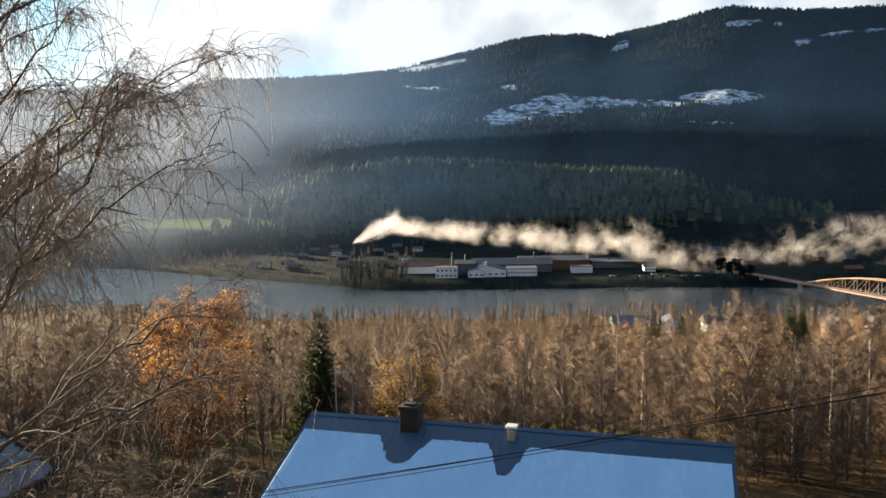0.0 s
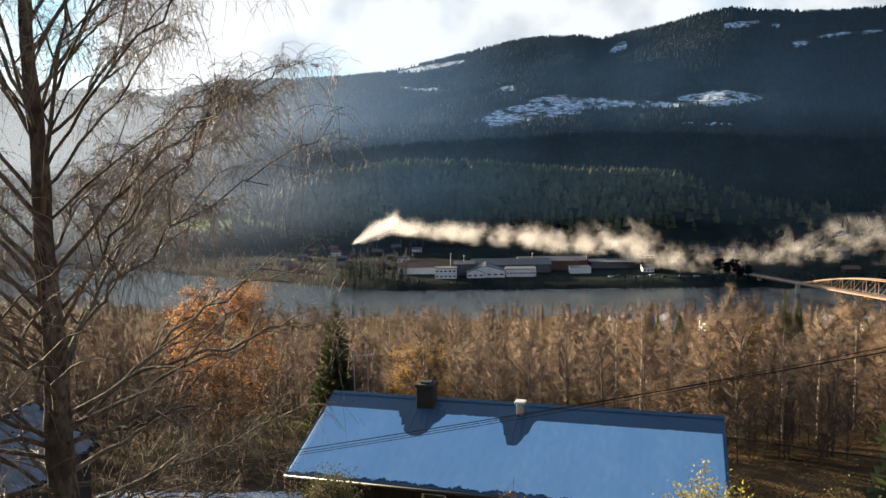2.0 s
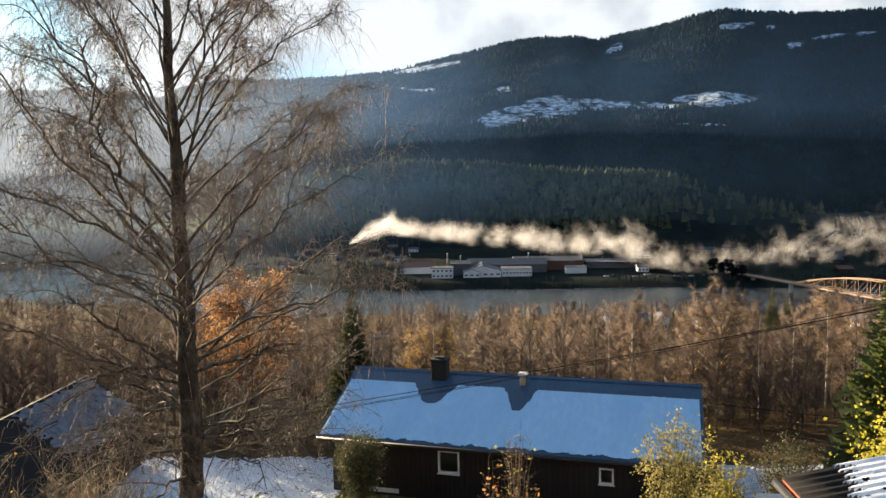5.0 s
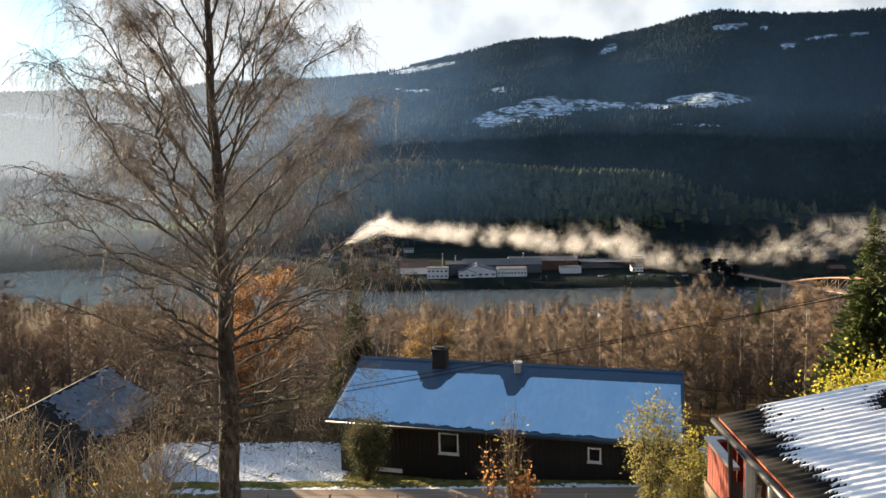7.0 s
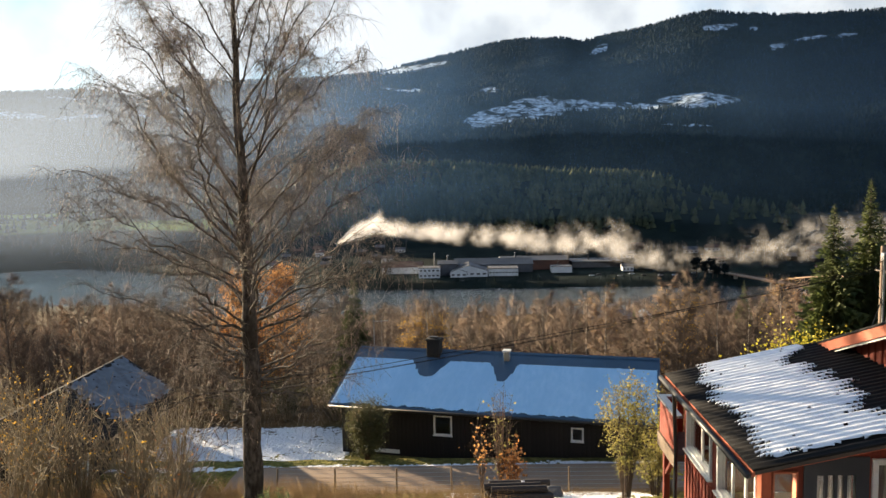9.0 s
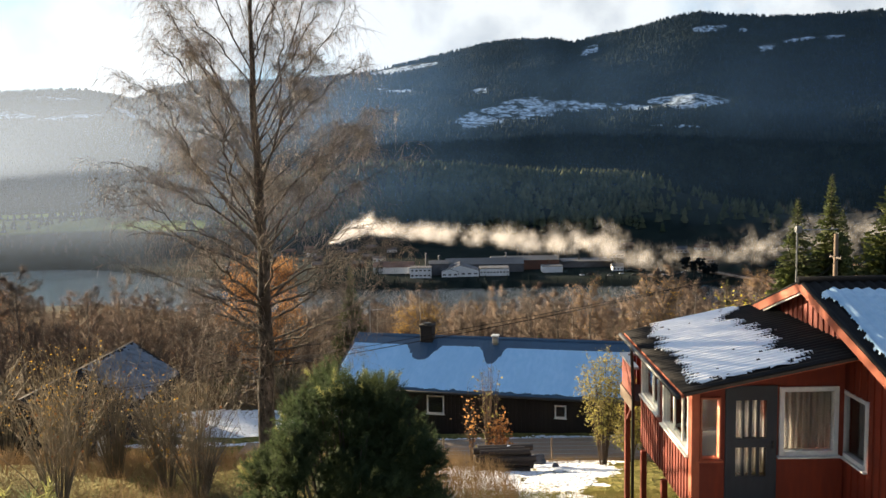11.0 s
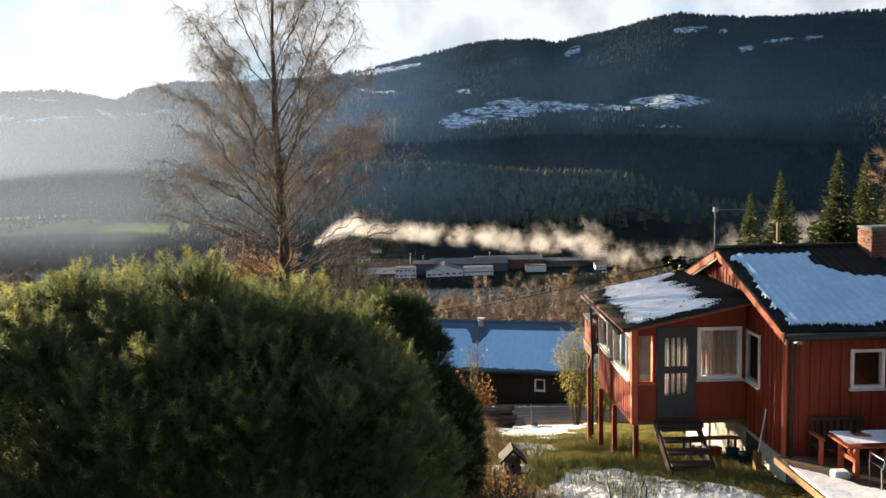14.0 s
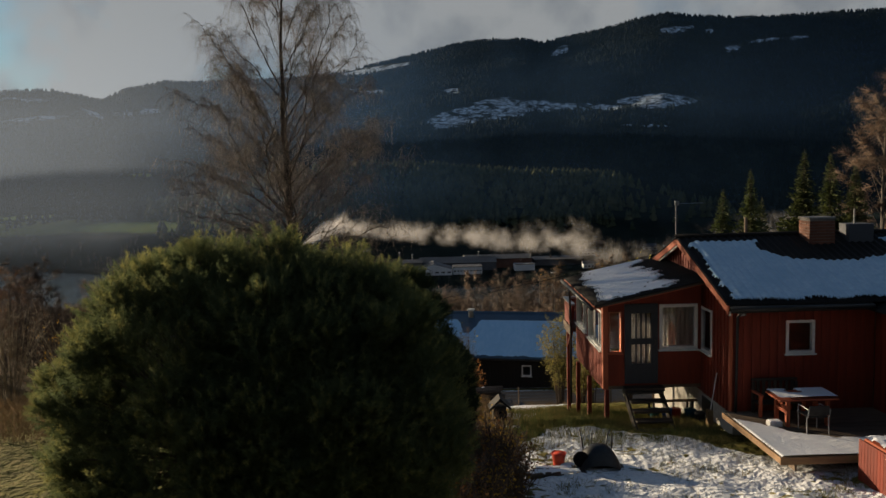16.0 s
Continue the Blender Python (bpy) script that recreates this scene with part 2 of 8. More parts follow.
RUSTSTEEL = surface("brown_bridge_steel", (0.22, 0.14, 0.09), (0.30, 0.19, 0.12), 1.0, 0.6, 0.05, 0.2)


def glass_material(name, tint, rough=0.02):
    m = bpy.data.materials.new(name)
    m.use_nodes = True
    b = m.node_tree.nodes["Principled BSDF"]
    b.inputs["Base Color"].default_value = (*tint, 1)
    b.inputs["Transmission Weight"].default_value, b.inputs["Roughness"].default_value, b.inputs["IOR"].default_value = 1.0, rough, 1.45
    return m


GLASS = glass_material("window_glass", (0.9, 0.93, 0.93))


def ground_material():
    """Garden turf, snow and woodland floor, mixed by the cover that lies on each spot."""
    m = bpy.data.materials.new("ground_cover")
    m.use_nodes = True
    n, l = m.node_tree.nodes, m.node_tree.links
    b = n["Principled BSDF"]
    b.inputs["Roughness"].default_value = 0.9
    b.inputs["Specular IOR Level"].default_value = 0.04
    at = n.new("ShaderNodeAttribute")
    at.attribute_name = "cover"
    sp = n.new("ShaderNodeSeparateColor")
    l.new(at.outputs["Color"], sp.inputs[0])
    tc = n.new("ShaderNodeTexCoord")

    def tex(scale, detail=6):
        t = n.new("ShaderNodeTexNoise")
        t.inputs["Scale"].default_value, t.inputs["Detail"].default_value = scale, detail
        l.new(tc.outputs["Object"], t.inputs[0])
        return t.outputs[0]

    def ramp(src, stops):
        r = n.new("ShaderNodeValToRGB")
        e = r.color_ramp.elements
        while len(e) < len(stops):
            e.new(0.5)
        for k, (p, c) in enumerate(stops):
            e[k].position, e[k].color = p, (*c, 1)
        l.new(src, r.inputs[0])
        return r.outputs[0]

    def mix(f, a, c):
        x = n.new("ShaderNodeMix")
        x.data_type = 'RGBA'
        l.new(f, x.inputs[0]), l.new(a, x.inputs[6]), l.new(c, x.inputs[7])
        return x.outputs[2]
    turf = ramp(tex(3.5, 8), [(0.3, (0.07, 0.066, 0.020)), (0.5, (0.16, 0.155, 0.04)), (0.7, (0.27, 0.225, 0.085))])
    wood = ramp(tex(0.35, 8), [(0.3, (0.035, 0.026, 0.014)), (0.55, (0.09, 0.06, 0.03)), (0.75, (0.14, 0.095, 0.05))])
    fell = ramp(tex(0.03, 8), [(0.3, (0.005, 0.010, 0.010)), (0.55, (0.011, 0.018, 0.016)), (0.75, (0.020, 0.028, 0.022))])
    field = ramp(tex(0.02, 6), [(0.3, (0.14, 0.19, 0.04)), (0.6, (0.26, 0.29, 0.07)), (0.8, (0.32, 0.29, 0.11))])
    snow = ramp(tex(9, 5), [(0.3, (0.72, 0.75, 0.80)), (0.7, (0.88, 0.89, 0.91))])
    col = mix(sp.outputs[1], wood, turf)
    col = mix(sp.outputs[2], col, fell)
    fa = n.new("ShaderNodeAttribute")
    fa.attribute_name = "field"
    col = mix(fa.outputs["Fac"], col, field)
    # snow lies thin: tufts break through where the noise is high
    ad = n.new("ShaderNodeMath")
    ad.operation = 'ADD'
    l.new(sp.outputs[0], ad.inputs[0])
    sc = n.new("ShaderNodeMath")
    sc.operation, sc.inputs[1].default_value = 'MULTIPLY_ADD', 0.9
    sc.inputs[2].default_value = -0.45
    l.new(tex(5.5, 7), sc.inputs[0]), l.new(sc.outputs[0], ad.inputs[1])
    mr = n.new("ShaderNodeMapRange")
    mr.interpolation_type = 'SMOOTHSTEP'
    mr.inputs[1].default_value, mr.inputs[2].default_value = 0.44, 0.54
    l.new(ad.outputs[0], mr.inputs[0])
    # on the far fells stumps and brush show through in streaks
    gap = n.new("ShaderNodeMapRange")
    gap.inputs[1].default_value, gap.inputs[2].default_value, gap.inputs[3].default_value, gap.inputs[4].default_value = 0.40, 0.62, 0.12, 0.95
    l.new(tex(0.10, 6), gap.inputs[0])
    part_, thin = n.new("ShaderNodeMix"), n.new("ShaderNodeMath")
    part_.inputs[2].default_value, thin.operation = 1.0, 'MULTIPLY'
    l.new(sp.outputs[2], part_.inputs[0]), l.new(gap.outputs[0], part_.inputs[3])
    l.new(mr.outputs[0], thin.inputs[0]), l.new(part_.outputs[0], thin.inputs[1])
    # far snow is tinted blue-grey: the mountainside's shade is put into its colour
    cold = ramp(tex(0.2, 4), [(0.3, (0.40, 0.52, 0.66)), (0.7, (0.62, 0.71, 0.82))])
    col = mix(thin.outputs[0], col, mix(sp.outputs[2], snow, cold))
    l.new(col, b.inputs["Base Color"])
    bp = n.new("ShaderNodeBump")
    bp.inputs["Strength"].default_value, bp.inputs["Distance"].default_value = 1.0, 0.22
    l.new(tex(6.0, 4), bp.inputs["Height"]), l.new(bp.outputs[0], b.inputs["Normal"])
    return m


GROUND = ground_material()


def water_material():
    m = bpy.data.materials.new("river_water")
    m.use_nodes = True
    n, l = m.node_tree.nodes, m.node_tree.links
    b = n["Principled BSDF"]
    b.inputs["Base Color"].default_value = (0.02, 0.035, 0.045, 1)
    b.inputs["Roughness"].default_value, b.inputs["IOR"].default_value = 0.12, 1.33
    tc = n.new("ShaderNodeTexCoord")
    t = n.new("ShaderNodeTexNoise")
    t.inputs["Scale"].default_value, t.inputs["Detail"].default_value = 0.35, 5
    bp = n.new("ShaderNodeBump")
    bp.inputs["Strength"].default_value, bp.inputs["Distance"].default_value = 0.8, 0.6
    l.new(tc.outputs["Object"], t.inputs[0]), l.new(t.outputs[0], bp.inputs["Height"]), l.new(bp.outputs[0], b.inputs["Normal"])
    return m


WATER = water_material()


def vapour_material(name, colour, dense, size, through_part, lo=0.42, hi=0.68, other=None):
    """Thin vapour: mostly clear, scattering light where the noise is thick, fading at the rim of its sheet (UV)."""
    m = bpy.data.materials.new(name)
    m.use_nodes = True
    n, l = m.node_tree.nodes, m.node_tree.links
    n.remove(n["Principled BSDF"])
    tc = n.new("ShaderNodeTexCoord")
    t = n.new("ShaderNodeTexNoise")
    t.inputs["Scale"].default_value, t.inputs["Detail"].default_value, t.inputs["Roughness"].default_value = size, 7, 0.6
    l.new(tc.outputs["Object"], t.inputs[0])
    uv = n.new("ShaderNodeAttribute")
    uv.attribute_name = "thick"
    mr = n.new("ShaderNodeMapRange")
    mr.interpolation_type = 'SMOOTHSTEP'
    mr.inputs[1].default_value, mr.inputs[2].default_value = lo, hi
    ad = n.new("ShaderNodeMath")
    ad.operation, ad.inputs[1].default_value = 'MULTIPLY_ADD', 0.36
    l.new(uv.outputs["Fac"], ad.inputs[0]), l.new(t.outputs[0], ad.inputs[2])
    sb = n.new("ShaderNodeMath")
    sb.operation, sb.inputs[1].default_value = 'SUBTRACT', 0.22
    l.new(ad.outputs[0], sb.inputs[0]), l.new(sb.outputs[0], mr.inputs[0])
    ml = n.new("ShaderNodeMath")
    ml.operation = 'MULTIPLY'
    l.new(mr.outputs[0], ml.inputs[0]), l.new(uv.outputs["Fac"], ml.inputs[1])
    m2 = n.new("ShaderNodeMath")
    m2.operation, m2.inputs[1].default_value = 'MULTIPLY', dense
    l.new(ml.outputs[0], m2.inputs[0])
    tp, df, tl = n.new("ShaderNodeBsdfTransparent"), n.new("ShaderNodeBsdfDiffuse"), n.new("ShaderNodeBsdfTranslucent")
    df.inputs[0].default_value = tl.inputs[0].default_value = (*colour, 1)
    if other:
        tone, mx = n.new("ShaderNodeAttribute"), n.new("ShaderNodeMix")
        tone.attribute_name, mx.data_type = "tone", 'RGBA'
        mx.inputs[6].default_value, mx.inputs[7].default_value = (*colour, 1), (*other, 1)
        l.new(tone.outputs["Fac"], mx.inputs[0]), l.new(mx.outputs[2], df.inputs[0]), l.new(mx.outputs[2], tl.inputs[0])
    a, c = n.new("ShaderNodeMixShader"), n.new("ShaderNodeMixShader")
    a.inputs[0].default_value = through_part
    l.new(df.outputs[0], a.inputs[1]), l.new(tl.outputs[0], a.inputs[2])
    l.new(m2.outputs[0], c.inputs[0]), l.new(tp.outputs[0], c.inputs[1]), l.new(a.outputs[0], c.inputs[2])
    l.new(c.outputs[0], n["Material Output"].inputs[0])
    return m


STEAM = vapour_material("white_steam", (0.90, 0.88, 0.88), 0.26, 0.060, 0.6, 0.38, 0.76)
# sheets standing in for haze: blue distance ahead, paler sun glare at left
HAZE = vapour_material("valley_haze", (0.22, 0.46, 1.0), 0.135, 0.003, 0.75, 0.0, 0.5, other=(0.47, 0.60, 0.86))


# ---- building tools ----
class Shape:
    """Collects vertices and faces for one mesh."""

    def __init__(self):
        self.v, self.f, self.n, self.weld = [], [], 0, False

    def add(self, verts, faces):
        verts = np.asarray(verts, float).reshape(-1, 3)
        self.v.append(verts)
        for f in faces:
            self.f.append([int(i) + self.n for i in f])
        self.n += len(verts)
        return self

    def box(self, a, b, turn=None, at=None):
        """The box from corner a to corner b, optionally turned (matrix) about at."""
        (x0, y0, z0), (x1, y1, z1) = a, b
        v = [(x0, y0, z0), (x1, y0, z0), (x1, y1, z0), (x0, y1, z0), (x0, y0, z1), (x1, y0, z1), (x1, y1, z1), (x0, y1, z1)]
        if turn is not None:
            o = Vector(at)
            v = [tuple(o + turn @ (Vector(p) - o)) for p in v]
        return self.add(v, [(0, 3, 2, 1), (4, 5, 6, 7), (0, 1, 5, 4), (1, 2, 6, 5), (2, 3, 7, 6), (3, 0, 4, 7)])

    def prism(self, poly, axis, lo, hi):
        """A polygon of two coordinates pushed along an axis (0 x, 1 y, 2 z) from lo to hi."""
        k = len(poly)

        def p(u, w, d):
            q = [u, w]
            q.insert(axis, d)
            return q
        v = [p(u, w, lo) for u, w in poly] + [p(u, w, hi) for u, w in poly]
        return self.add(v, [list(range(k))[::-1], list(range(k, 2 * k))] + [(i, (i + 1) % k, k + (i + 1) % k, k + i) for i in range(k)])

    def beam(self, p, q, w, h=None):
        """A squared bar from p to q."""
        p, q, h = Vector(p), Vector(q), h or w
        d = (q - p).normalized()
        s = d.cross(Vector((0, 0, 1)))
        s = s.normalized() if s.length > 1e-3 else Vector((1, 0, 0))
        u = s.cross(d).normalized()
        v = [tuple(c + s * a * w / 2 + u * b * h / 2) for c in (p, q) for a, b in ((-1, -1), (1, -1), (1, 1), (-1, 1))]
        return self.add(v, [(0, 1, 2, 3), (7, 6, 5, 4), (0, 4, 5, 1), (1, 5, 6, 2), (2, 6, 7, 3), (3, 7, 4, 0)])

    def tube(self, pts, radii, sides=6, cap=True):
        pts = np.asarray(pts, float)
        radii = np.broadcast_to(np.asarray(radii, float), (len(pts),))
        d = np.gradient(pts, axis=0)
        d /= np.linalg.norm(d, axis=1, keepdims=True) + 1e-9
        ref = np.where(np.abs(d[:, 2:3]) > 0.9, np.array([[1.0, 0, 0]]), np.array([[0, 0, 1.0]]))
        s = np.cross(d, ref)
        s /= np.linalg.norm(s, axis=1, keepdims=True) + 1e-9
        u = np.cross(s, d)
        a = np.arange(sides) * 2 * math.pi / sides
        v = pts[:, None] + radii[:, None, None] * (np.cos(a)[None, :, None] * s[:, None] + np.sin(a)[None, :, None] * u[:, None])
        f = []
        for i in range(len(pts) - 1):
            for j in range(sides):
                k = (j + 1) % sides
                f.append((i * sides + j, i * sides + k, (i + 1) * sides + k, (i + 1) * sides + j))
        if cap:
            f += [list(range(sides))[::-1], [(len(pts) - 1) * sides + j for j in range(sides)]]
        return self.add(v, f)

    def mesh(self, name):
        me = bpy.data.meshes.new(name)
        me.from_pydata(np.concatenate(self.v).tolist() if self.v else [], [], self.f)
        me.update()
        if self.weld:
            bm = bmesh.new()
            bm.from_mesh(me)
            bmesh.ops.remove_doubles(bm, verts=bm.verts[:], dist=1e-5)
            bm.to_mesh(me)
            bm.free()
        return me


def part(name, shape, material, parent=None, label="", smooth=False, bevel=0.0, kind=""):
    """Links a shape as one mesh object, under its thing or part if one is given."""
    me = shape if isinstance(shape, bpy.types.Mesh) else shape.mesh(name)
    if material and not me.materials:
        me.materials.append(material)
    if smooth:
        me.polygons.foreach_set("use_smooth", [True] * len(me.polygons))
    if bevel:
        bm = bmesh.new()
        bm.from_mesh(me)
        bmesh.ops.bevel(bm, geom=bm.edges[:], offset=bevel, segments=1, affect='EDGES')
        bm.to_mesh(me)
        bm.free()
    ob = new(name, me)
    if parent:
        ob.parent = parent
    return tagged(ob, label, kind=kind)


def thing(name, label, category, m=None, group="", kind=""):
    ob = new(name)
    ob.empty_display_size = 0.2
    if m is not None:
        ob.matrix_world = m
    return tagged(ob, label, category, group, kind)


def packed(name, template_v, template_f, places, turns, scales, material):
    """One mesh of many copies of a small template (numpy), for what nobody could count."""
    tv, tf = np.asarray(template_v, float), np.asarray(template_f, int)
    k = len(places)
    c, s = np.cos(turns)[:, None], np.sin(turns)[:, None]
    sc = np.asarray(scales, float)
    if sc.ndim == 1:
        sc = np.stack([sc, sc, sc], 1)
    v = tv[None] * sc[:, None]
    x = v[..., 0] * c - v[..., 1] * s
    y = v[..., 0] * s + v[..., 1] * c
    v = np.stack([x, y, v[..., 2]], -1) + np.asarray(places)[:, None]
    f = tf[None] + (np.arange(k) * len(tv))[:, None, None]
    return soup(name, v.reshape(-1, 3), f.reshape(-1, tf.shape[1]), material)


def soup(name, v, f, material):
    me = bpy.data.meshes.new(name)
    v, f = np.asarray(v, np.float32), np.asarray(f, np.int32)
    me.vertices.add(len(v)), me.loops.add(f.size), me.polygons.add(len(f))
    me.vertices.foreach_set("co", v.ravel())
    me.loops.foreach_set("vertex_index", f.ravel())
    me.polygons.foreach_set("loop_start", np.arange(0, f.size, f.shape[1], dtype=np.int32))
    me.polygons.foreach_set("loop_total", np.full(len(f), f.shape[1], np.int32))
    me.update(calc_edges=True)
    if material:
        me.materials.append(material)
    return me


def sm(a, b, x):
    t = np.clip((np.asarray(x, float) - a) / (b - a), 0, 1)
    return t * t * (3 - 2 * t)


_g = np.random.RandomState(5)
_tab = _g.rand(256, 256)


def vnoise(x, y):
    """Smooth value noise of numpy arrays, 0 to 1."""
    x, y = np.asarray(x, float), np.asarray(y, float)
    xi, yi = np.floor(x).astype(int), np.floor(y).astype(int)
    fx, fy = x - xi, y - yi
    fx, fy = fx * fx * (3 - 2 * fx), fy * fy * (3 - 2 * fy)
    g = lambda i, j: _tab[i % 256, j % 256]
    return (g(xi, yi) * (1 - fx) + g(xi + 1, yi) * fx) * (1 - fy) + (g(xi, yi + 1) * (1 - fx) + g(xi + 1, yi + 1) * fx) * fy


def fnoise(x, y, octaves=4):
    s, a, t = 0, 1.0, 0
    for k in range(octaves):
        s, t = s + a * vnoise(np.asarray(x) * 2 ** k + 17 * k, np.asarray(y) * 2 ** k + 31 * k), t + a
        a *= 0.5
    return s / t


# ---- the land ----
PROFILE_Y = [-70, -25, -12, -5, -2, 0.5, 1.2, 2.4, 3.9, 5.3, 12, 18.9, 19.3, 23.4, 24.6, 33, 60, 140, 250, 440, 476]
PROFILE_Z = [-1.5, -4.6, -5.3, -5.85, -6.08, -6.24, -6.42, -6.75, -7.15, -7.5, -9.25, -11.35, -11.68, -11.68, -12.35, -12.55, -17.2, -32, -52, -81, -86]
RIDGE_AZ = [-180, -75, -45, -32, -28.5, -25.6, -23.6, -22.2, -20.8, -18.2, -15.9, -13.3, -10, -6.3, -1.8, 2.3, 4.8, 7.6, 8.9, 10.8, 13.4, 15.7, 17.5, 19.3, 22.1, 24.4, 26.9, 35, 60, 180]
RIDGE_EL = [4, 4.5, 5.4, 5.9, 6.15, 6.4, 6.1, 5.75, 6.5, 7.05, 7.1, 7.25, 7.45, 7.8, 8.75, 9.65, 9.95, 9.95, 9.55, 9.9, 10.35, 10.85, 11.05, 10.75, 10.35, 10.25, 10.15, 9.8, 8, 4]
RIVER_Z = -84.0


def banks(x):
    x = np.asarray(x, float)
    return 474 + np.maximum(0, -x - 110) * 0.40 - sm(120, 320, x) * 30, 566 + np.maximum(0, -x - 70) * 0.60 - sm(120, 330, x) * 20


def land(x, y):
    """Height of the ground at x, y (numpy)."""
    x, y = np.asarray(x, float), np.asarray(y, float)
    near_bank, far_bank = banks(x)
    z = np.interp(y, PROFILE_Y, PROFILE_Z)
    k = (near_bank - 10) / 466.0
    z = np.where(y > 60, np.interp(y / k, PROFILE_Y, PROFILE_Z), z)
    z = z + (fnoise(x / 9 + 3, y / 9) - 0.5) * 0.5 * sm(24, 40, np.hypot(x, y - 5)) + (fnoise(x / 60, y / 60 + 9) - 0.5) * 6 * sm(60, 160, y)
    z = z + 1.1 * sm(3.0, -6.0, x) * sm(2, 9, y) * sm(18, 13, y) * 0.5
    z = z + sm(9, 16, x) * sm(6, 16, y) * 0.5 * sm(18.5, 17, y)
    plain = RIVER_Z - 4 + sm(0, 26, y - far_bank) * 8.2 + sm(30, 240, y - far_bank) * 5
    z = np.where(y > near_bank, RIVER_Z - 4, z)
    z = np.where(y > far_bank, plain, z)
    r, az = np.hypot(x, y), np.degrees(np.arctan2(x, y))
    el = np.interp(az, RIDGE_AZ, RIDGE_EL)
    top = 2600 * np.tan(np.radians(el)) + (fnoise(x / 160, y / 160, 5) - 0.5) * 12
    spur = np.interp(az, [-60, -30, -16, -11, -6, -2, 2, 6.4, 10.4, 14.3, 18, 21.6, 40], [-70, -62, -40, 2, 11, 12, 6, -1, -3, -12, -27, -46, -58]) + (fnoise(x / 120 + 5, y / 120) - 0.5) * 16
    hill = plain + sm(820, 1010, r) * (spur - plain)
    u = np.clip((r - 1010) / 1590, 0, 1)
    rise = spur + (top - spur) * (u ** 1.12)
    rise = rise + np.sin(u * 3.14159) * (fnoise(x / 330 + 40, y / 330, 4) - 0.5) * 50
    rise = rise - 26 * np.sin(np.clip((r - 1010) / 320, 0, 1) * math.pi) * sm(-15, -8, az)
    z = np.where((r > 820) & (y > 0), np.where(r > 1010, rise, hill), z)
    z = np.where((r > 2600) & (y > 0), top - (r - 2600) * 0.25, z)
    # added hillside behind the garden, never in view: shuts sky light off the house front
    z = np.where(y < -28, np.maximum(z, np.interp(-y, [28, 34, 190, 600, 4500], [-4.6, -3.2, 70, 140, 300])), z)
    return z


def land_at(x, y):
    return float(land(np.array([x]), np.array([y]))[0])


def blob(az, el, a, e, wa, we, skew=0.0):
    """1 inside a soft ellipse of direction, for clearings on the far mountainside."""
    return 1 - sm(0.6, 1.1, np.hypot((az - a) / wa, (el - e - skew * (az - a)) / we))


def clearings(x, y, z):
    r, az = np.hypot(x, y), np.degrees(np.arctan2(x, y))
    el = np.degrees(np.arctan2(z - 0.2, r))
    wob = (fnoise(az * 1.6, el * 2.6, 4) - 0.5) * 1.1
    s = np.zeros_like(az)
    for a, e, wa, we, sk in ((2.6, 4.45, 2.5, 0.74, 0.16), (5.8, 5.05, 2.9, 0.86, 0.05), (9.0, 5.15, 2.4, 0.46, -0.12), (12.4, 4.95, 2.6, 0.26, -0.07), (17.0, 5.15, 3.0, 0.50, -0.03),
                             (-3.4, 8.05, 2.8, 0.24, 0.14), (-4.0, 6.5, 2.0, 0.15, -0.08), (2.1, 6.4, 0.7, 0.22, 0.0), (10.2, 9.0, 0.55, 0.32, 0.4), (18.2, 9.95, 1.2, 0.26, 0.0), (20.4, 9.65, 0.5, 0.17, 0.0),
                             (22.0, 8.4, 0.7, 0.2, 0.0), (24.1, 8.75, 1.0, 0.13, 0.0), (26.0, 8.72, 0.9, 0.1, 0.0), (16.3, 3.42, 2.2, 0.08, -0.08),
                             (-26.7, 5.75, 1.4, 0.13, -0.1), (-26.2, 4.55, 2.3, 0.18, 0.1), (-23.0, 4.9, 0.7, 0.28, -0.5), (-21.0, 4.95, 0.9, 0.15, 0.0), (-19.2, 5.15, 0.8, 0.22, 0.1), (-30.0, 4.6, 2.0, 0.25, 0.0)):
        s = np.maximum(s, blob(az + wob, el + wob * 0.22, a, e, wa * 1.12, we * 1.15, sk))
    return s * (r > 1100)


def fields(x, y, z):
    r, az = np.hypot(x, y), np.degrees(np.arctan2(x, y))
    el = np.degrees(np.arctan2(z - 0.2, r))
    wave = 0.25 * (fnoise(az * 0.5, el, 2) - 0.5)
    s = blob(az, el + wave, -19.8, -2.9, 5.6, 0.46, -0.02)
    s = np.maximum(s, (1 - sm(0.08, 0.16, np.abs(el + 1.9 + wave * 0.4))) * sm(-25.0, -26.5, az) * sm(-40, -34, az))
    s = np.maximum(s, (1 - sm(0.35, 0.6, np.abs(el + 2.6))) * sm(-22.5, -25, az) * sm(-42, -36, az) * 0.4)
    s = np.maximum(s, blob(az, el, -20.3, 0.75, 1.8, 0.14) * 0.7)
    return s * (r > 700)


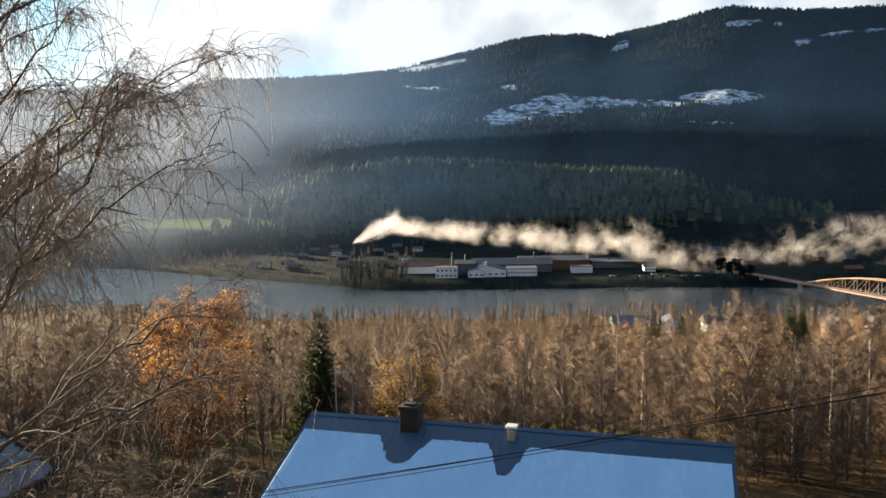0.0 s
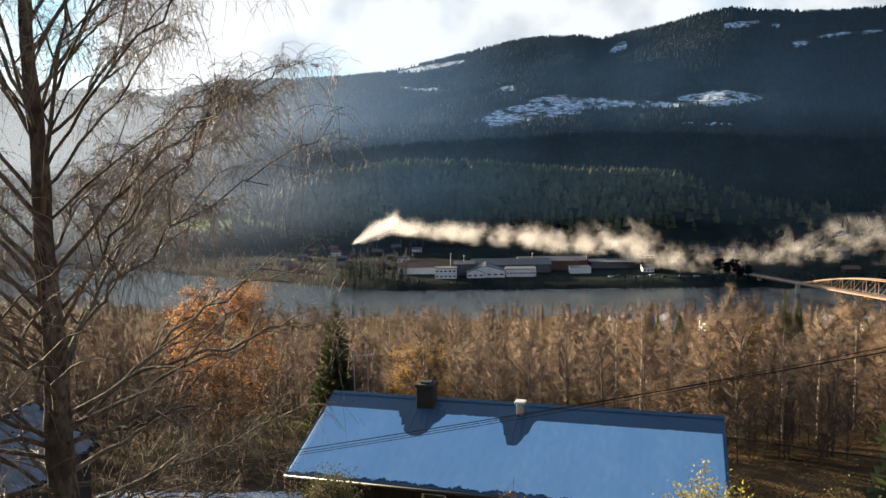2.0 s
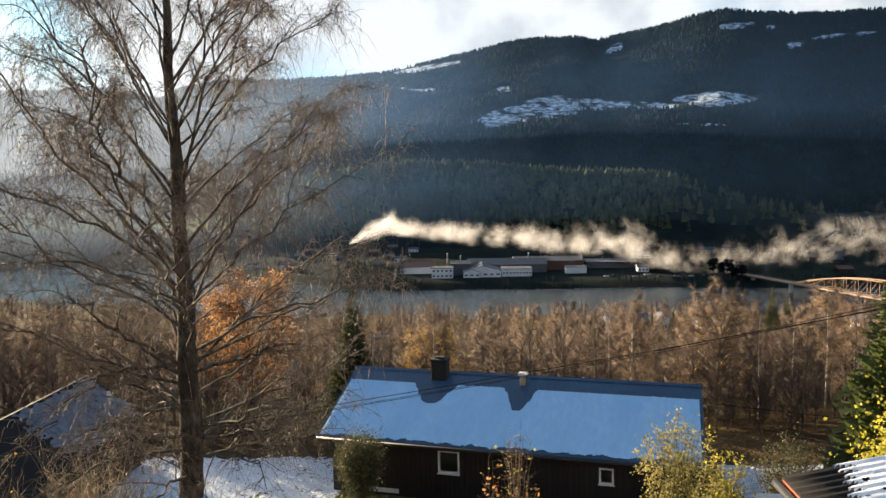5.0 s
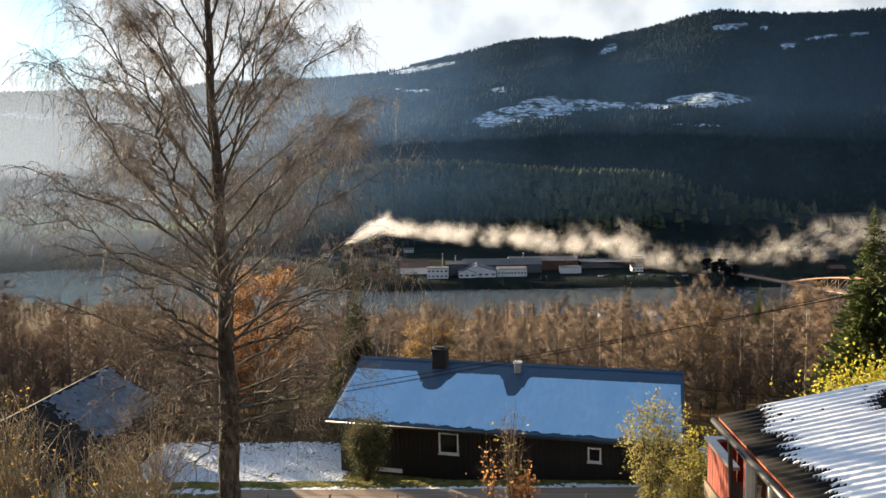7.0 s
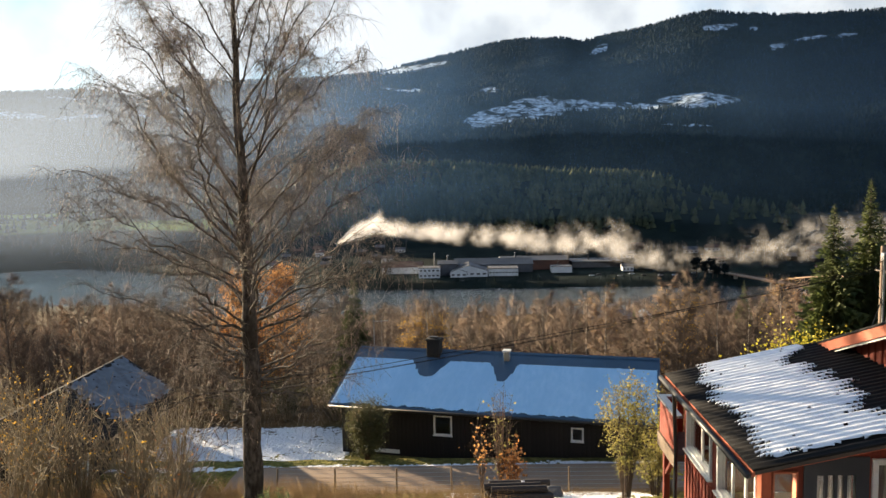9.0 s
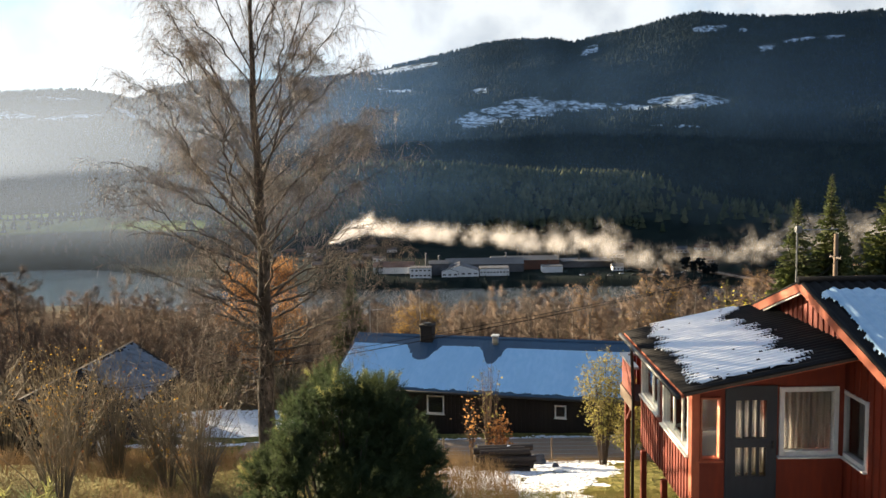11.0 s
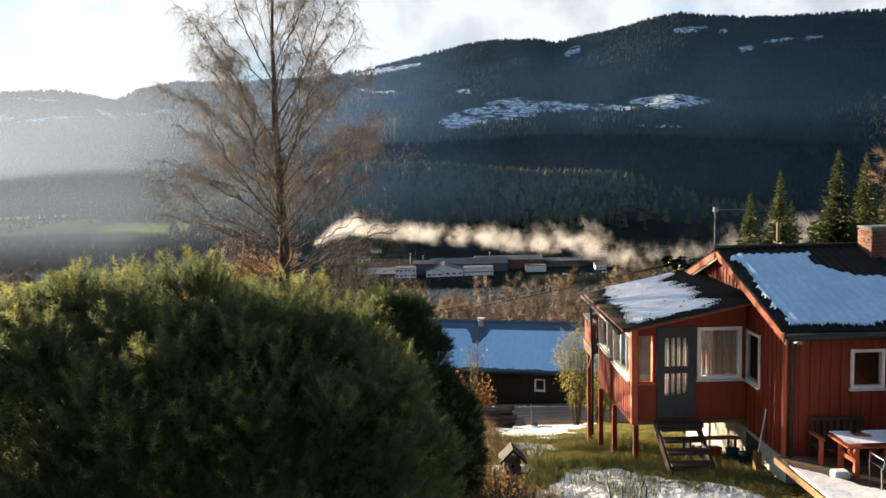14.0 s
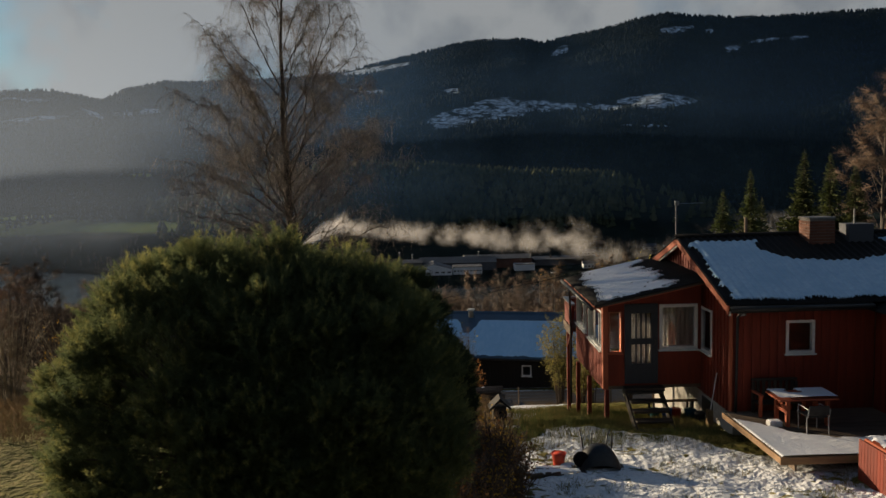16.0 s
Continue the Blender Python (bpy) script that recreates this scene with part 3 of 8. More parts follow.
def garden_snow(x, y):
    n1, n2 = fnoise(x * 0.55 + 3, y * 0.55 + 8, 4), fnoise(x * 1.6, y * 1.6 + 4, 3)
    rim = np.interp(x, [-3, 1.2, 1.6, 2.1, 2.65, 3.3, 3.9, 4.5, 5.3, 5.9, 6.3, 9], [-1.2, -1.2, -0.8, 0.0, 0.5, 0.42, -0.25, -0.65, -1.05, -1.8, -2.6, -3.2])
    lawn = sm(0.35, -0.35, y - rim + (n2 - 0.5) * 1.1) * sm(-10.5, -7.5, y + (n1 - 0.5) * 7) * sm(-3.2, -1.6, x + (n1 - 0.5) * 1.5)
    lawn = lawn * (0.64 + 0.35 * (n1 - 0.5) + 0.45 * (n2 - 0.5))
    edge = np.interp(y, [-0.4, 0.8, 3.2, 6, 8.9, 13, 18], [1.2, 1.5, 2.1, 2.9, 3.8, 5.2, 6.5]) + (n1 - 0.5) * 1.8 + (n2 - 0.5) * 1.2
    slope = sm(-0.6, 0.4, y) * sm(19.4, 18.8, y) * sm(0.5, -0.4, x - edge) * sm(-1.8, -0.2, x) * (0.62 + 0.4 * (n2 - 0.5))
    left = sm(-4.9, -5.8, x) * sm(-17, -14.5, x) * sm(22.9, 23.8, y) * sm(31.2, 29.8, y) * (0.42 + 0.45 * n1 + 0.3 * (n2 - 0.5))
    verge = sm(0.5, 0.1, np.abs(y - 22.55 - 0.02 * x)) * 0.72
    rside = np.maximum(sm(7.5, 9, x) * sm(15, 16, y) * sm(18.4, 17.8, y) * (0.30 + 0.5 * n1), sm(9.5, 11, x) * sm(23.2, 24.2, y) * sm(30, 28.6, y) * (0.45 + 0.4 * n1))
    patch = sm(0.66, 0.78, fnoise(x * 0.09, y * 0.09 + 60, 3)) * 0.45 * sm(30, 40, y) * sm(90, 60, y)
    return np.clip(np.maximum.reduce([lawn, slope, left, verge, rside, patch]), 0, 1)


def build_ground():
    rings = np.unique(np.concatenate([np.linspace(0.0, 2, 6), np.geomspace(2, 60, 330), np.geomspace(60, 780, 110), np.linspace(780, 2640, 210),
                                      np.geomspace(2640, 4600, 14)]))
    az = np.unique(np.concatenate([np.linspace(-180, -46, 40), np.linspace(-46, 46, 470), np.linspace(46, 180, 40)[:-1]]))
    ox, oy = 0.0, -21.0
    # near the garden the rings are centred behind the walk; further out they drift to the valley's middle
    shift = np.interp(rings, [0, 60, 400], [1, 1, 0])
    a = np.radians(az)
    x = rings[:, None] * np.sin(a) + (ox * shift)[:, None]
    y = rings[:, None] * np.cos(a) + (oy * shift)[:, None]
    z = land(x, y)
    near = sm(34, 24, np.hypot(x, y + 2)) * (y < 18.0)
    z = z + near * (0.10 * (fnoise(x * 2.6, y * 2.6 + 7, 2) - 0.5) + 0.14 * (fnoise(x * 0.9 + 3, y * 0.9, 2) - 0.5))
    nr, na = x.shape
    i, j = np.meshgrid(np.arange(nr - 1), np.arange(na), indexing="ij")
    j2 = (j + 1) % na
    f = np.stack([i * na + j, i * na + j2, (i + 1) * na + j2, (i + 1) * na + j], -1).reshape(-1, 4)[:, ::-1]
    me = soup("ground", np.stack([x, y, z], -1).reshape(-1, 3), f, GROUND)
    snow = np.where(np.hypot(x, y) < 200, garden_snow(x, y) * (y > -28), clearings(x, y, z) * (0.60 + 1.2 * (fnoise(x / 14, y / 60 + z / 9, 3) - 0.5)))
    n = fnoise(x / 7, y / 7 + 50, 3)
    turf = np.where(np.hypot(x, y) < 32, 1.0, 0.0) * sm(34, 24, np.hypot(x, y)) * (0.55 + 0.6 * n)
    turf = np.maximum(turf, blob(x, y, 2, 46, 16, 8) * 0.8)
    # the dark fell colour also covers the unseen hillside behind the garden
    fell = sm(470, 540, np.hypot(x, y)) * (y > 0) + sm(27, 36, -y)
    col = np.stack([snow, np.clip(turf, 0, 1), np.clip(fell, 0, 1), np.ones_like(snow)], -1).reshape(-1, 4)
    at = me.color_attributes.new("cover", 'FLOAT_COLOR', 'POINT')
    at.data.foreach_set("color", col.astype(np.float32).ravel())
    fa = me.attributes.new("field", 'FLOAT', 'POINT')
    fa.data.foreach_set("value", np.clip(fields(x, y, z), 0, 1).astype(np.float32).ravel())
    me.polygons.foreach_set("use_smooth", [True] * len(me.polygons))
    return tagged(new("ground", me), "grassy hillside garden with thin snow above a wooded valley", "ground", kind="structure")


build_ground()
w = Shape()
w.add([(-1500, 380, RIVER_Z), (900, 380, RIVER_Z), (900, 1300, RIVER_Z), (-1500, 1300, RIVER_Z)], [(0, 1, 2, 3)])
tagged(part("water", w, WATER), "calm grey-blue river in the valley bottom", "river", kind="structure")
# the lane: a slightly crowned strip of asphalt
rd = Shape()
xs = np.linspace(-9.5, 60, 70)
mid = 20.75 + 0.05 * np.sin(xs * 0.3) + np.where(xs > 9, (xs - 9) * 0.18, 0)
v = [(x, m + d, -11.55 + (0.05 if abs(d) < 0.1 else 0.0) + (0.018 * (x - 9) if x > 9 else 0)) for x, m in zip(xs, mid) for d in (-1.45, -0.8, 0, 0.8, 1.45)]
f = [(i * 5 + k, (i + 1) * 5 + k, (i + 1) * 5 + k + 1, i * 5 + k + 1) for i in range(len(xs) - 1) for k in range(4)]
rd.add(v, f)
tagged(part("road", rd, ASPHALT, smooth=True), "narrow grey-brown lane with snowy verges", "road", kind="structure")


# ---- houses ----
ANCHOR = {}


def put(name, shape, material, parent, label="", **k):
    """As part(), for a shape in world coordinates under a thing that stands somewhere else."""
    ob = part(name, shape, material, parent, label, **k)
    if parent in ANCHOR:
        ob.matrix_parent_inverse = ANCHOR[parent].inverted()
    return ob


def anchored(name, label, category, x, y, z, **k):
    ob = thing(name, label, category, Matrix.Translation((x, y, z)), **k)
    ANCHOR[ob] = Matrix.Translation((x, y, z))
    return ob


def panel(axis, plane, thick, u0, u1, z0, z1, holes=(), top=None):
    """An upright wall slab with rectangular openings. axis 0: it lies in x = plane, u is y; axis 1: in y = plane, u is x.
    top(u) gives a sloping upper edge."""
    s = Shape()
    s.weld = True
    us = sorted({u0, u1, *[h for q in holes for h in q[:2] if u0 < h < u1]})
    if top:
        us = sorted({*us, *np.linspace(u0, u1, 13)})
    zs = sorted({z0, z1, *[h for q in holes for h in q[2:] if z0 < h < z1]})
    for a, b in zip(us, us[1:]):
        for i, (c, d) in enumerate(zip(zs, zs[1:])):
            mu, mz = (a + b) / 2, (c + d) / 2
            if any(q[0] < mu < q[1] and q[2] < mz < q[3] for q in holes):
                continue
            da, db = (top(a), top(b)) if top and i == len(zs) - 2 else (d, d)
            poly = [(a, c), (b, c), (b, db), (a, da)]
            s.prism(poly, axis, plane, plane + thick)
    return s


def boards(parent, material, axis, plane, out, u0, u1, z0, z1, holes=(), top=None, step=0.2, wide=0.11, thick=0.022):
    """Upright cover boards, each a piece of its own, cut round the openings."""
    shared = {}
    u = u0 + step / 2
    while u < u1:
        hi = top(u) if top else z1
        cuts = sorted((q[2], q[3]) for q in holes if q[0] - wide / 2 < u < q[1] + wide / 2)
        spans, lo = [], z0
        for a, b in cuts:
            if a > lo:
                spans.append((lo, min(a, hi)))
            lo = max(lo, b)
        if lo < hi:
            spans.append((lo, hi))
        for a, b in spans:
            h = round(b - a, 2)
            if h < 0.06:
                continue
            if h not in shared:
                s = Shape()
                if axis == 0:
                    s.box((0, -wide / 2, 0), (out * thick, wide / 2, h))
                else:
                    s.box((-wide / 2, 0, 0), (wide / 2, out * thick, h))
                shared[h] = s.mesh("board")
            ob = put("board", shared[h], material, parent)
            ob.location = (plane, u, a) if axis == 0 else (u, plane, a)
        u += step


def window_unit(parent, axis, plane, out, u0, u1, z0, z1, material=None, frame_w=0.06, bars=(), cross=(), curtain=False, depth=0.09):
    """A framed window in a wall: frame proud of the wall, pane, and an optional net curtain inside."""
    a, b = plane + out * 0.035, plane - out * depth
    fr = panel(axis, min(a, b), abs(a - b), u0, u1, z0, z1, [(u0 + frame_w, u1 - frame_w, z0 + frame_w, z1 - frame_w)])
    w = put("window", fr, material or WHITE, parent, "")
    c, d = sorted((plane - out * 0.02, plane - out * 0.06))
    for t in bars:
        q = Shape()
        q.box((c, t - 0.022, z0 + frame_w), (d, t + 0.022, z1 - frame_w)) if axis == 0 else q.box((t - 0.022, c, z0 + frame_w), (t + 0.022, d, z1 - frame_w))
        part("glazing_bar", q, material or WHITE, w)
    sill = Shape()
    lo, hi = sorted((plane + out * 0.085, plane + out * 0.0))
    sill.box((lo, u0 - 0.03, z0 - 0.03), (hi, u1 + 0.03, z0 - 0.002)) if axis == 0 else sill.box((u0 - 0.03, lo, z0 - 0.03), (u1 + 0.03, hi, z0 - 0.002))
    part("sill", sill, material or WHITE, w)
    pn = Shape()
    g0 = plane - out * 0.045
    lo, hi = sorted((g0, g0 + out * 0.006))
    e = frame_w - 0.005
    pn.box((lo, u0 + e, z0 + e), (hi, u1 - e, z1 - e)) if axis == 0 else pn.box((u0 + e, lo, z0 + e), (u1 - e, hi, z1 - e))
    p = part("pane", pn, GLASS, w)
    p.visible_shadow = False
    if curtain:
        cu = Shape()
        k = 40
        us = np.linspace(u0 + 0.03, u1 - 0.03, k)
        g = plane - out * (0.16 + 0.03 * np.sin(np.arange(k) * 1.3) + 0.012 * np.sin(np.arange(k) * 3.7))
        v = [((gg, uu, zz) if axis == 0 else (uu, gg, zz)) for uu, gg in zip(us, g) for zz in (z0 + 0.05, z1 - 0.05)]
        cu.add(v, [(2 * i, 2 * i + 2, 2 * i + 3, 2 * i + 1) for i in range(k - 1)])
        part("curtain", cu, CURTAIN, w, "cream net curtain", smooth=True)
    return w


def wavy_roof(x0, x1, y0, z0, y1, z1, period=0.19, amp=0.018, thick=0.03, along="x"):
    """A profiled roof sheet from the eave (y0, z0) to the top (y1, z1); its waves run down the slope."""
    s = Shape()
    n = max(8, int((x1 - x0) / period * 8))
    xs = np.linspace(x0, x1, n + 1)
    wv = amp * np.cos(xs * 2 * math.pi / period)
    rows = 8
    v = []
    for k in range(rows + 1):
        t = k / rows
        y, z = y0 + (y1 - y0) * t, z0 + (z1 - z0) * t
        v += [((x, y, z + h) if along == "x" else (y, x, z + h)) for x, h in zip(xs, wv)]
    top = len(v)
    f = [(k * (n + 1) + i, k * (n + 1) + i + 1, (k + 1) * (n + 1) + i + 1, (k + 1) * (n + 1) + i) for k in range(rows) for i in range(n)]
    # underside and rim
    v += [((x0, y0, z0 - thick) if along == "x" else (y0, x0, z0 - thick)), ((x1, y0, z0 - thick) if along == "x" else (y0, x1, z0 - thick)),
          ((x1, y1, z1 - thick) if along == "x" else (y1, x1, z1 - thick)), ((x0, y1, z1 - thick) if along == "x" else (y1, x0, z1 - thick))]
    f += [(top, top + 3, top + 2, top + 1), [top, top + 1] + [i for i in range(n, -1, -1)],
          [top, *[k * (n + 1) for k in range(rows + 1)], top + 3], [top + 1, top + 2, *[k * (n + 1) + n for k in range(rows, -1, -1)]]]
    return s.add(v, f)


def snow_sheet(name, label, material, corner, du, dv, nu, nv, cover, thick, period=0.0, amp=0.0, parent=None, lift=0.012):
    """Snow lying on a sloping rectangle: corner + u*du + v*dv, kept where cover(u, v) is above 0.5, thin at its rim."""
    u, v = np.meshgrid(np.linspace(0, 1, nu + 1), np.linspace(0, 1, nv + 1), indexing="ij")
    c = cover(u, v)
    du, dv = np.array(du, float), np.array(dv, float)
    lu = np.linalg.norm(du)
    p = np.array(corner, float) + u[..., None] * du + v[..., None] * dv
    h = lift + thick * sm(0.5, 0.75, c) * (0.8 + 0.4 * fnoise(u * lu * 2.2, v * np.linalg.norm(dv) * 2.2, 3))
    if period:
        h = h + amp * np.cos((p[..., 0] if abs(du[0]) > abs(du[1]) else p[..., 1]) * 2 * math.pi / period) * 0.9 + amp * 0.4
    p[..., 2] += h
    keep = (np.minimum.reduce([c[:-1, :-1], c[1:, :-1], c[:-1, 1:], c[1:, 1:]]) > 0.5)
    i, j = np.nonzero(keep)
    w = nv + 1
    f = np.stack([i * w + j, (i + 1) * w + j, (i + 1) * w + j + 1, i * w + j + 1], -1)
    used, inv = np.unique(f, return_inverse=True)
    me = soup(name, p.reshape(-1, 3)[used], inv.reshape(f.shape), material)
    me.polygons.foreach_set("use_smooth", [True] * len(me.polygons))
    ob = new(name, me)
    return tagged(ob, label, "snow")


# --- the red house with its glazed porch ---
GX, FY = 6.33, -1.10            # gable wall faces -x, long wall faces -y
RIDGE_Y, RIDGE_TOP, SLOPE = 1.95, -1.765, 0.356
SILLZ, BACK_Y, EAST = -5.60, 4.94, 15.0
roof_z = lambda y: RIDGE_TOP - abs(y - RIDGE_Y) * SLOPE
red = anchored("house", "red timber house with white windows and a glazed porch on posts", "house", GX, FY, -6.3)
gable_holes = [(0.09, 0.90, -4.52, -3.42)]
front_holes = [(7.555, 8.21, -4.24, -3.47)]
under = lambda y: roof_z(y) - 0.10
s = panel(0, GX, 0.16, FY + 0.0, BACK_Y, SILLZ, -2.9, gable_holes, top=under)
gable = put("wall", s, RED, red, "red board-clad gable wall")
boards(gable, RED, 0, GX, -1, FY, 0.76, SILLZ, 0, gable_holes, top=under)
boards(gable, RED, 0, GX, -1, 0.76, BACK_Y, -2.70, 0, (), top=lambda y: max(under(y), -2.70))
front = put("wall", panel(1, FY, 0.16, GX + 0.16, 9.6, SILLZ, -2.92, front_holes), RED, red, "red board-clad long wall")
boards(front, RED, 1, FY, -1, GX, 9.5, SILLZ, -2.96, front_holes)
put("wall", panel(1, BACK_Y, 0.16, GX, EAST, SILLZ, -2.92), RED, red)
put("wall", panel(0, EAST, 0.16, FY, BACK_Y, SILLZ, -2.9, (), top=under), RED, red)
put("floor_slab", Shape().box((GX + 0.1, FY + 0.1, SILLZ - 0.2), (EAST, BACK_Y, SILLZ)), INSIDE, red)
put("partition", Shape().box((GX + 0.2, 1.6, SILLZ), (EAST, 1.7, -2.3)), INSIDE, red)
fd = Shape().box((GX + 0.04, FY + 0.04, -7.6), (GX + 0.3, BACK_Y, SILLZ - 0.002)).box((GX + 0.3, FY + 0.04, -7.2), (EAST, FY + 0.3, SILLZ - 0.002)).box((GX + 0.3, BACK_Y - 0.2, -9), (EAST, BACK_Y, SILLZ - 0.002))
found = put("foundation", fd, CONCRETE, red, "white-washed concrete foundation")
put("cellar_window", Shape().box((GX + 0.02, 0.15, -6.15), (GX + 0.05, 0.85, -5.72)), DARKSTEEL, red, "small dark cellar window")
window_unit(red, 0, GX, -1, *gable_holes[0])
window_unit(red, 1, FY, -1, *front_holes[0])
# wing towards the garden
wing_hole = [(-3.2, -2.0, -4.4, -3.5)]
wg = put("wall", panel(0, 9.62, 0.16, -5.4, FY, SILLZ, -3.06, wing_hole), RED, red, "red board-clad wing wall")
boards(wg, RED, 0, 9.62, -1, -5.4, FY - 0.03, SILLZ, -3.10, wing_hole)
put("wall", panel(1, -5.4, 0.16, 9.78, 14.2, SILLZ, -3.06), RED, red)
window_unit(red, 0, 9.62, -1, *wing_hole[0])
put("roof", wavy_roof(-5.7, 0.5, 9.28, -3.2, 12.0, -2.06, along="y"), BLACKROOF, red, "snow-dusted wing roof", smooth=True)
put("roof", wavy_roof(-5.7, 0.5, 14.7, -3.2, 12.0, -2.06, along="y"), BLACKROOF, red, smooth=True)
# main roof
ey, ez = -1.52, roof_z(-1.52)
put("roof", wavy_roof(6.04, EAST + 0.4, ey, ez, RIDGE_Y, RIDGE_TOP), BLACKROOF, red, "black profiled roof, mostly under snow", smooth=True)
put("roof", wavy_roof(6.04, EAST + 0.4, 2 * RIDGE_Y - ey, ez, RIDGE_Y, RIDGE_TOP), BLACKROOF, red, smooth=True)
put("ridge_cap", Shape().tube([(6.02, RIDGE_Y, RIDGE_TOP + 0.0), (EAST + 0.42, RIDGE_Y, RIDGE_TOP + 0.0)], 0.075, 8), BLACKROOF, red, smooth=True)
for sgn in (-1, 1):
    yy = lambda d: RIDGE_Y + sgn * d
    L = RIDGE_Y - ey + 0.03
    b = Shape().prism([(yy(0), RIDGE_TOP - 0.02), (yy(L), RIDGE_TOP - 0.02 - L * SLOPE), (yy(L), RIDGE_TOP - 0.20 - L * SLOPE), (yy(0), RIDGE_TOP - 0.20)], 0, 6.05, 6.08)
    put("bargeboard", b, TRIM_RED, red, "orange-red bargeboard")
    b = Shape().prism([(yy(0), RIDGE_TOP - 0.15), (yy(L), RIDGE_TOP - 0.15 - L * SLOPE), (yy(L), RIDGE_TOP - 0.235 - L * SLOPE), (yy(0), RIDGE_TOP - 0.235)], 0, 6.084, 6.112)
    put("white_verge_strip", b, WHITE, red, "white strip under the bargeboard")
    b = Shape().prism([(yy(0), RIDGE_TOP - 0.10), (yy(L), RIDGE_TOP - 0.10 - L * SLOPE), (yy(L), RIDGE_TOP - 0.125 - L * SLOPE), (yy(0), RIDGE_TOP - 0.125)], 0, 6.115, GX - 0.025)
    put("soffit", b, TRIM_RED, red)
put("fascia", Shape().box((6.08, ey - 0.005, ez - 0.2), (9.3, ey + 0.03, ez - 0.035)), DARKSTEEL, red, "black eave board")
put("gutter", Shape().tube([(6.1, ey - 0.06, ez - 0.09), (9.3, ey - 0.06, ez - 0.11)], 0.055, 8), DARKSTEEL, red, smooth=True)
put("eave_soffit", Shape().box((6.12, ey + 0.03, ez - 0.17), (9.6, FY - 0.03, ez - 0.15)), TRIM_RED, red)
put("corner_board", Shape().box((GX - 0.03, FY - 0.03, SILLZ), (GX - 0.002, FY + 0.1, -2.95)), TRIM_RED, red)
put("downpipe", Shape().tube([(6.44, ey - 0.06, ez - 0.12), (6.40, FY - 0.12, ez - 0.34), (6.40, FY - 0.09, -4.4), (6.38, FY - 0.09, -5.9)], 0.035, 8), DARKSTEEL, red, "black downpipe", smooth=True)
put("pipe_elbow", Shape().tube([(6.42, FY - 0.12, ez - 0.30), (6.55, FY - 0.2, ez - 0.26)], 0.038, 8), STEEL, red, smooth=True)


def main_snow(u, v):
    x, y = 6.04 + u * 9.3, ey + v * (RIDGE_Y - ey)
    c = 1.2 - 2.2 * sm(0.84, 0.97, v + (fnoise(x * 1.5, y * 1.5, 3) - 0.5) * 0.08)
    near = np.hypot((x - 9.55) / 1.75, (y - 1.30) / 1.0)          # melted round the chimney
    c = np.minimum(c, 1.6 * sm(0.75, 1.25, near + (fnoise(x * 3, y * 3, 3) - 0.5) * 0.25) - 0.1)
    edge = (x - 6.16) / 0.16 + (fnoise(x * 3, y * 5, 3) - 0.5) * 3.4 + np.cos(y * 2 * math.pi / 0.33) * 0.35
    edge = np.minimum(edge, 9.0)
    c = np.minimum(c, edge)
    eave = v * 20 - 0.1 + np.cos(x * 2 * math.pi / 0.19) * 0.28 + (fnoise(x * 2.2, y, 3) - 0.5) * 1.6
    return np.minimum(c, eave)


snow_sheet("roof_snow", "smooth blue-shaded snow on the red house roof", SHADEDSNOW, (6.04, ey, ez), (9.3, 0, 0), (0, RIDGE_Y - ey, RIDGE_TOP - ez), 620, 90,
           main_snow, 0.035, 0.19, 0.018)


def brick_stack(parent, x0, x1, y0, y1, z0, z1, brick_mat, mortar, anchor=None):
    """A chimney of single bricks round a mortar core."""
    core = put("core", Shape().box((x0 + 0.012, y0 + 0.012, z0), (x1 - 0.012, y1 - 0.012, z1 - 0.06)), mortar, parent)
    h, j = 0.066, 0.010
    shared = {}
    k, z = 0, z0
    while z + h < z1 - 0.05:
        for (a, b, fixed, ax) in ((x0, x1, y0, 1), (x0, x1, y1, 1), (y0, y1, x0, 0), (y0, y1, x1, 0)):
            n = max(2, round((b - a) / 0.235))
            L = (b - a) / n
            off = (k % 2) * L / 2
            t = a - (L - off if off else 0)
            while t < b - 0.02:
                p, q = max(t, a), min(t + L - j, b)
                if q - p > 0.03:
                    key = (round(q - p, 3), ax)
                    if key not in shared:
                        m = Shape()
                        m.box((0, -0.05 / 2, 0), (q - p, 0.05 / 2, h)) if ax else m.box((-0.05 / 2, 0, 0), (0.05 / 2, q - p, h))
                        shared[key] = m.mesh("brick")
                    ob = put("brick", shared[key], brick_mat, parent)
                    wob = random.uniform(-0.003, 0.003)
                    ins = 0.022 if fixed in (y0, x0) else -0.022
                    ob.location = (p, fixed + ins + wob, z) if ax else (fixed + ins + wob, p, z)
                t += L
        z += h + j
        k += 1
    put("cap", Shape().box((x0 - 0.02, y0 - 0.02, z1 - 0.06), (x1 + 0.02, y1 + 0.02, z1)), mortar, parent, "thin concrete cap", bevel=0.008)


ch = anchored("chimney", "square red brick chimney on the house roof", "chimney", 9.6, 1.6, -2.1)
brick_stack(ch, 9.29, 9.95, 1.33, 1.90, -2.15, -1.30, BRICK, MORTAR)
c2 = anchored("chimney", "plain grey rendered chimney with a thin pipe", "chimney", 10.7, 1.6, -2.0)
put("shaft", Shape().box((10.36, 1.4, -2.15), (11.0, 1.9, -1.50)), FACTORYROOF, c2, bevel=0.01)
put("pipe", Shape().tube([(10.62, 1.65, -1.5), (10.62, 1.65, -1.12)], 0.02, 8), STEEL, c2)
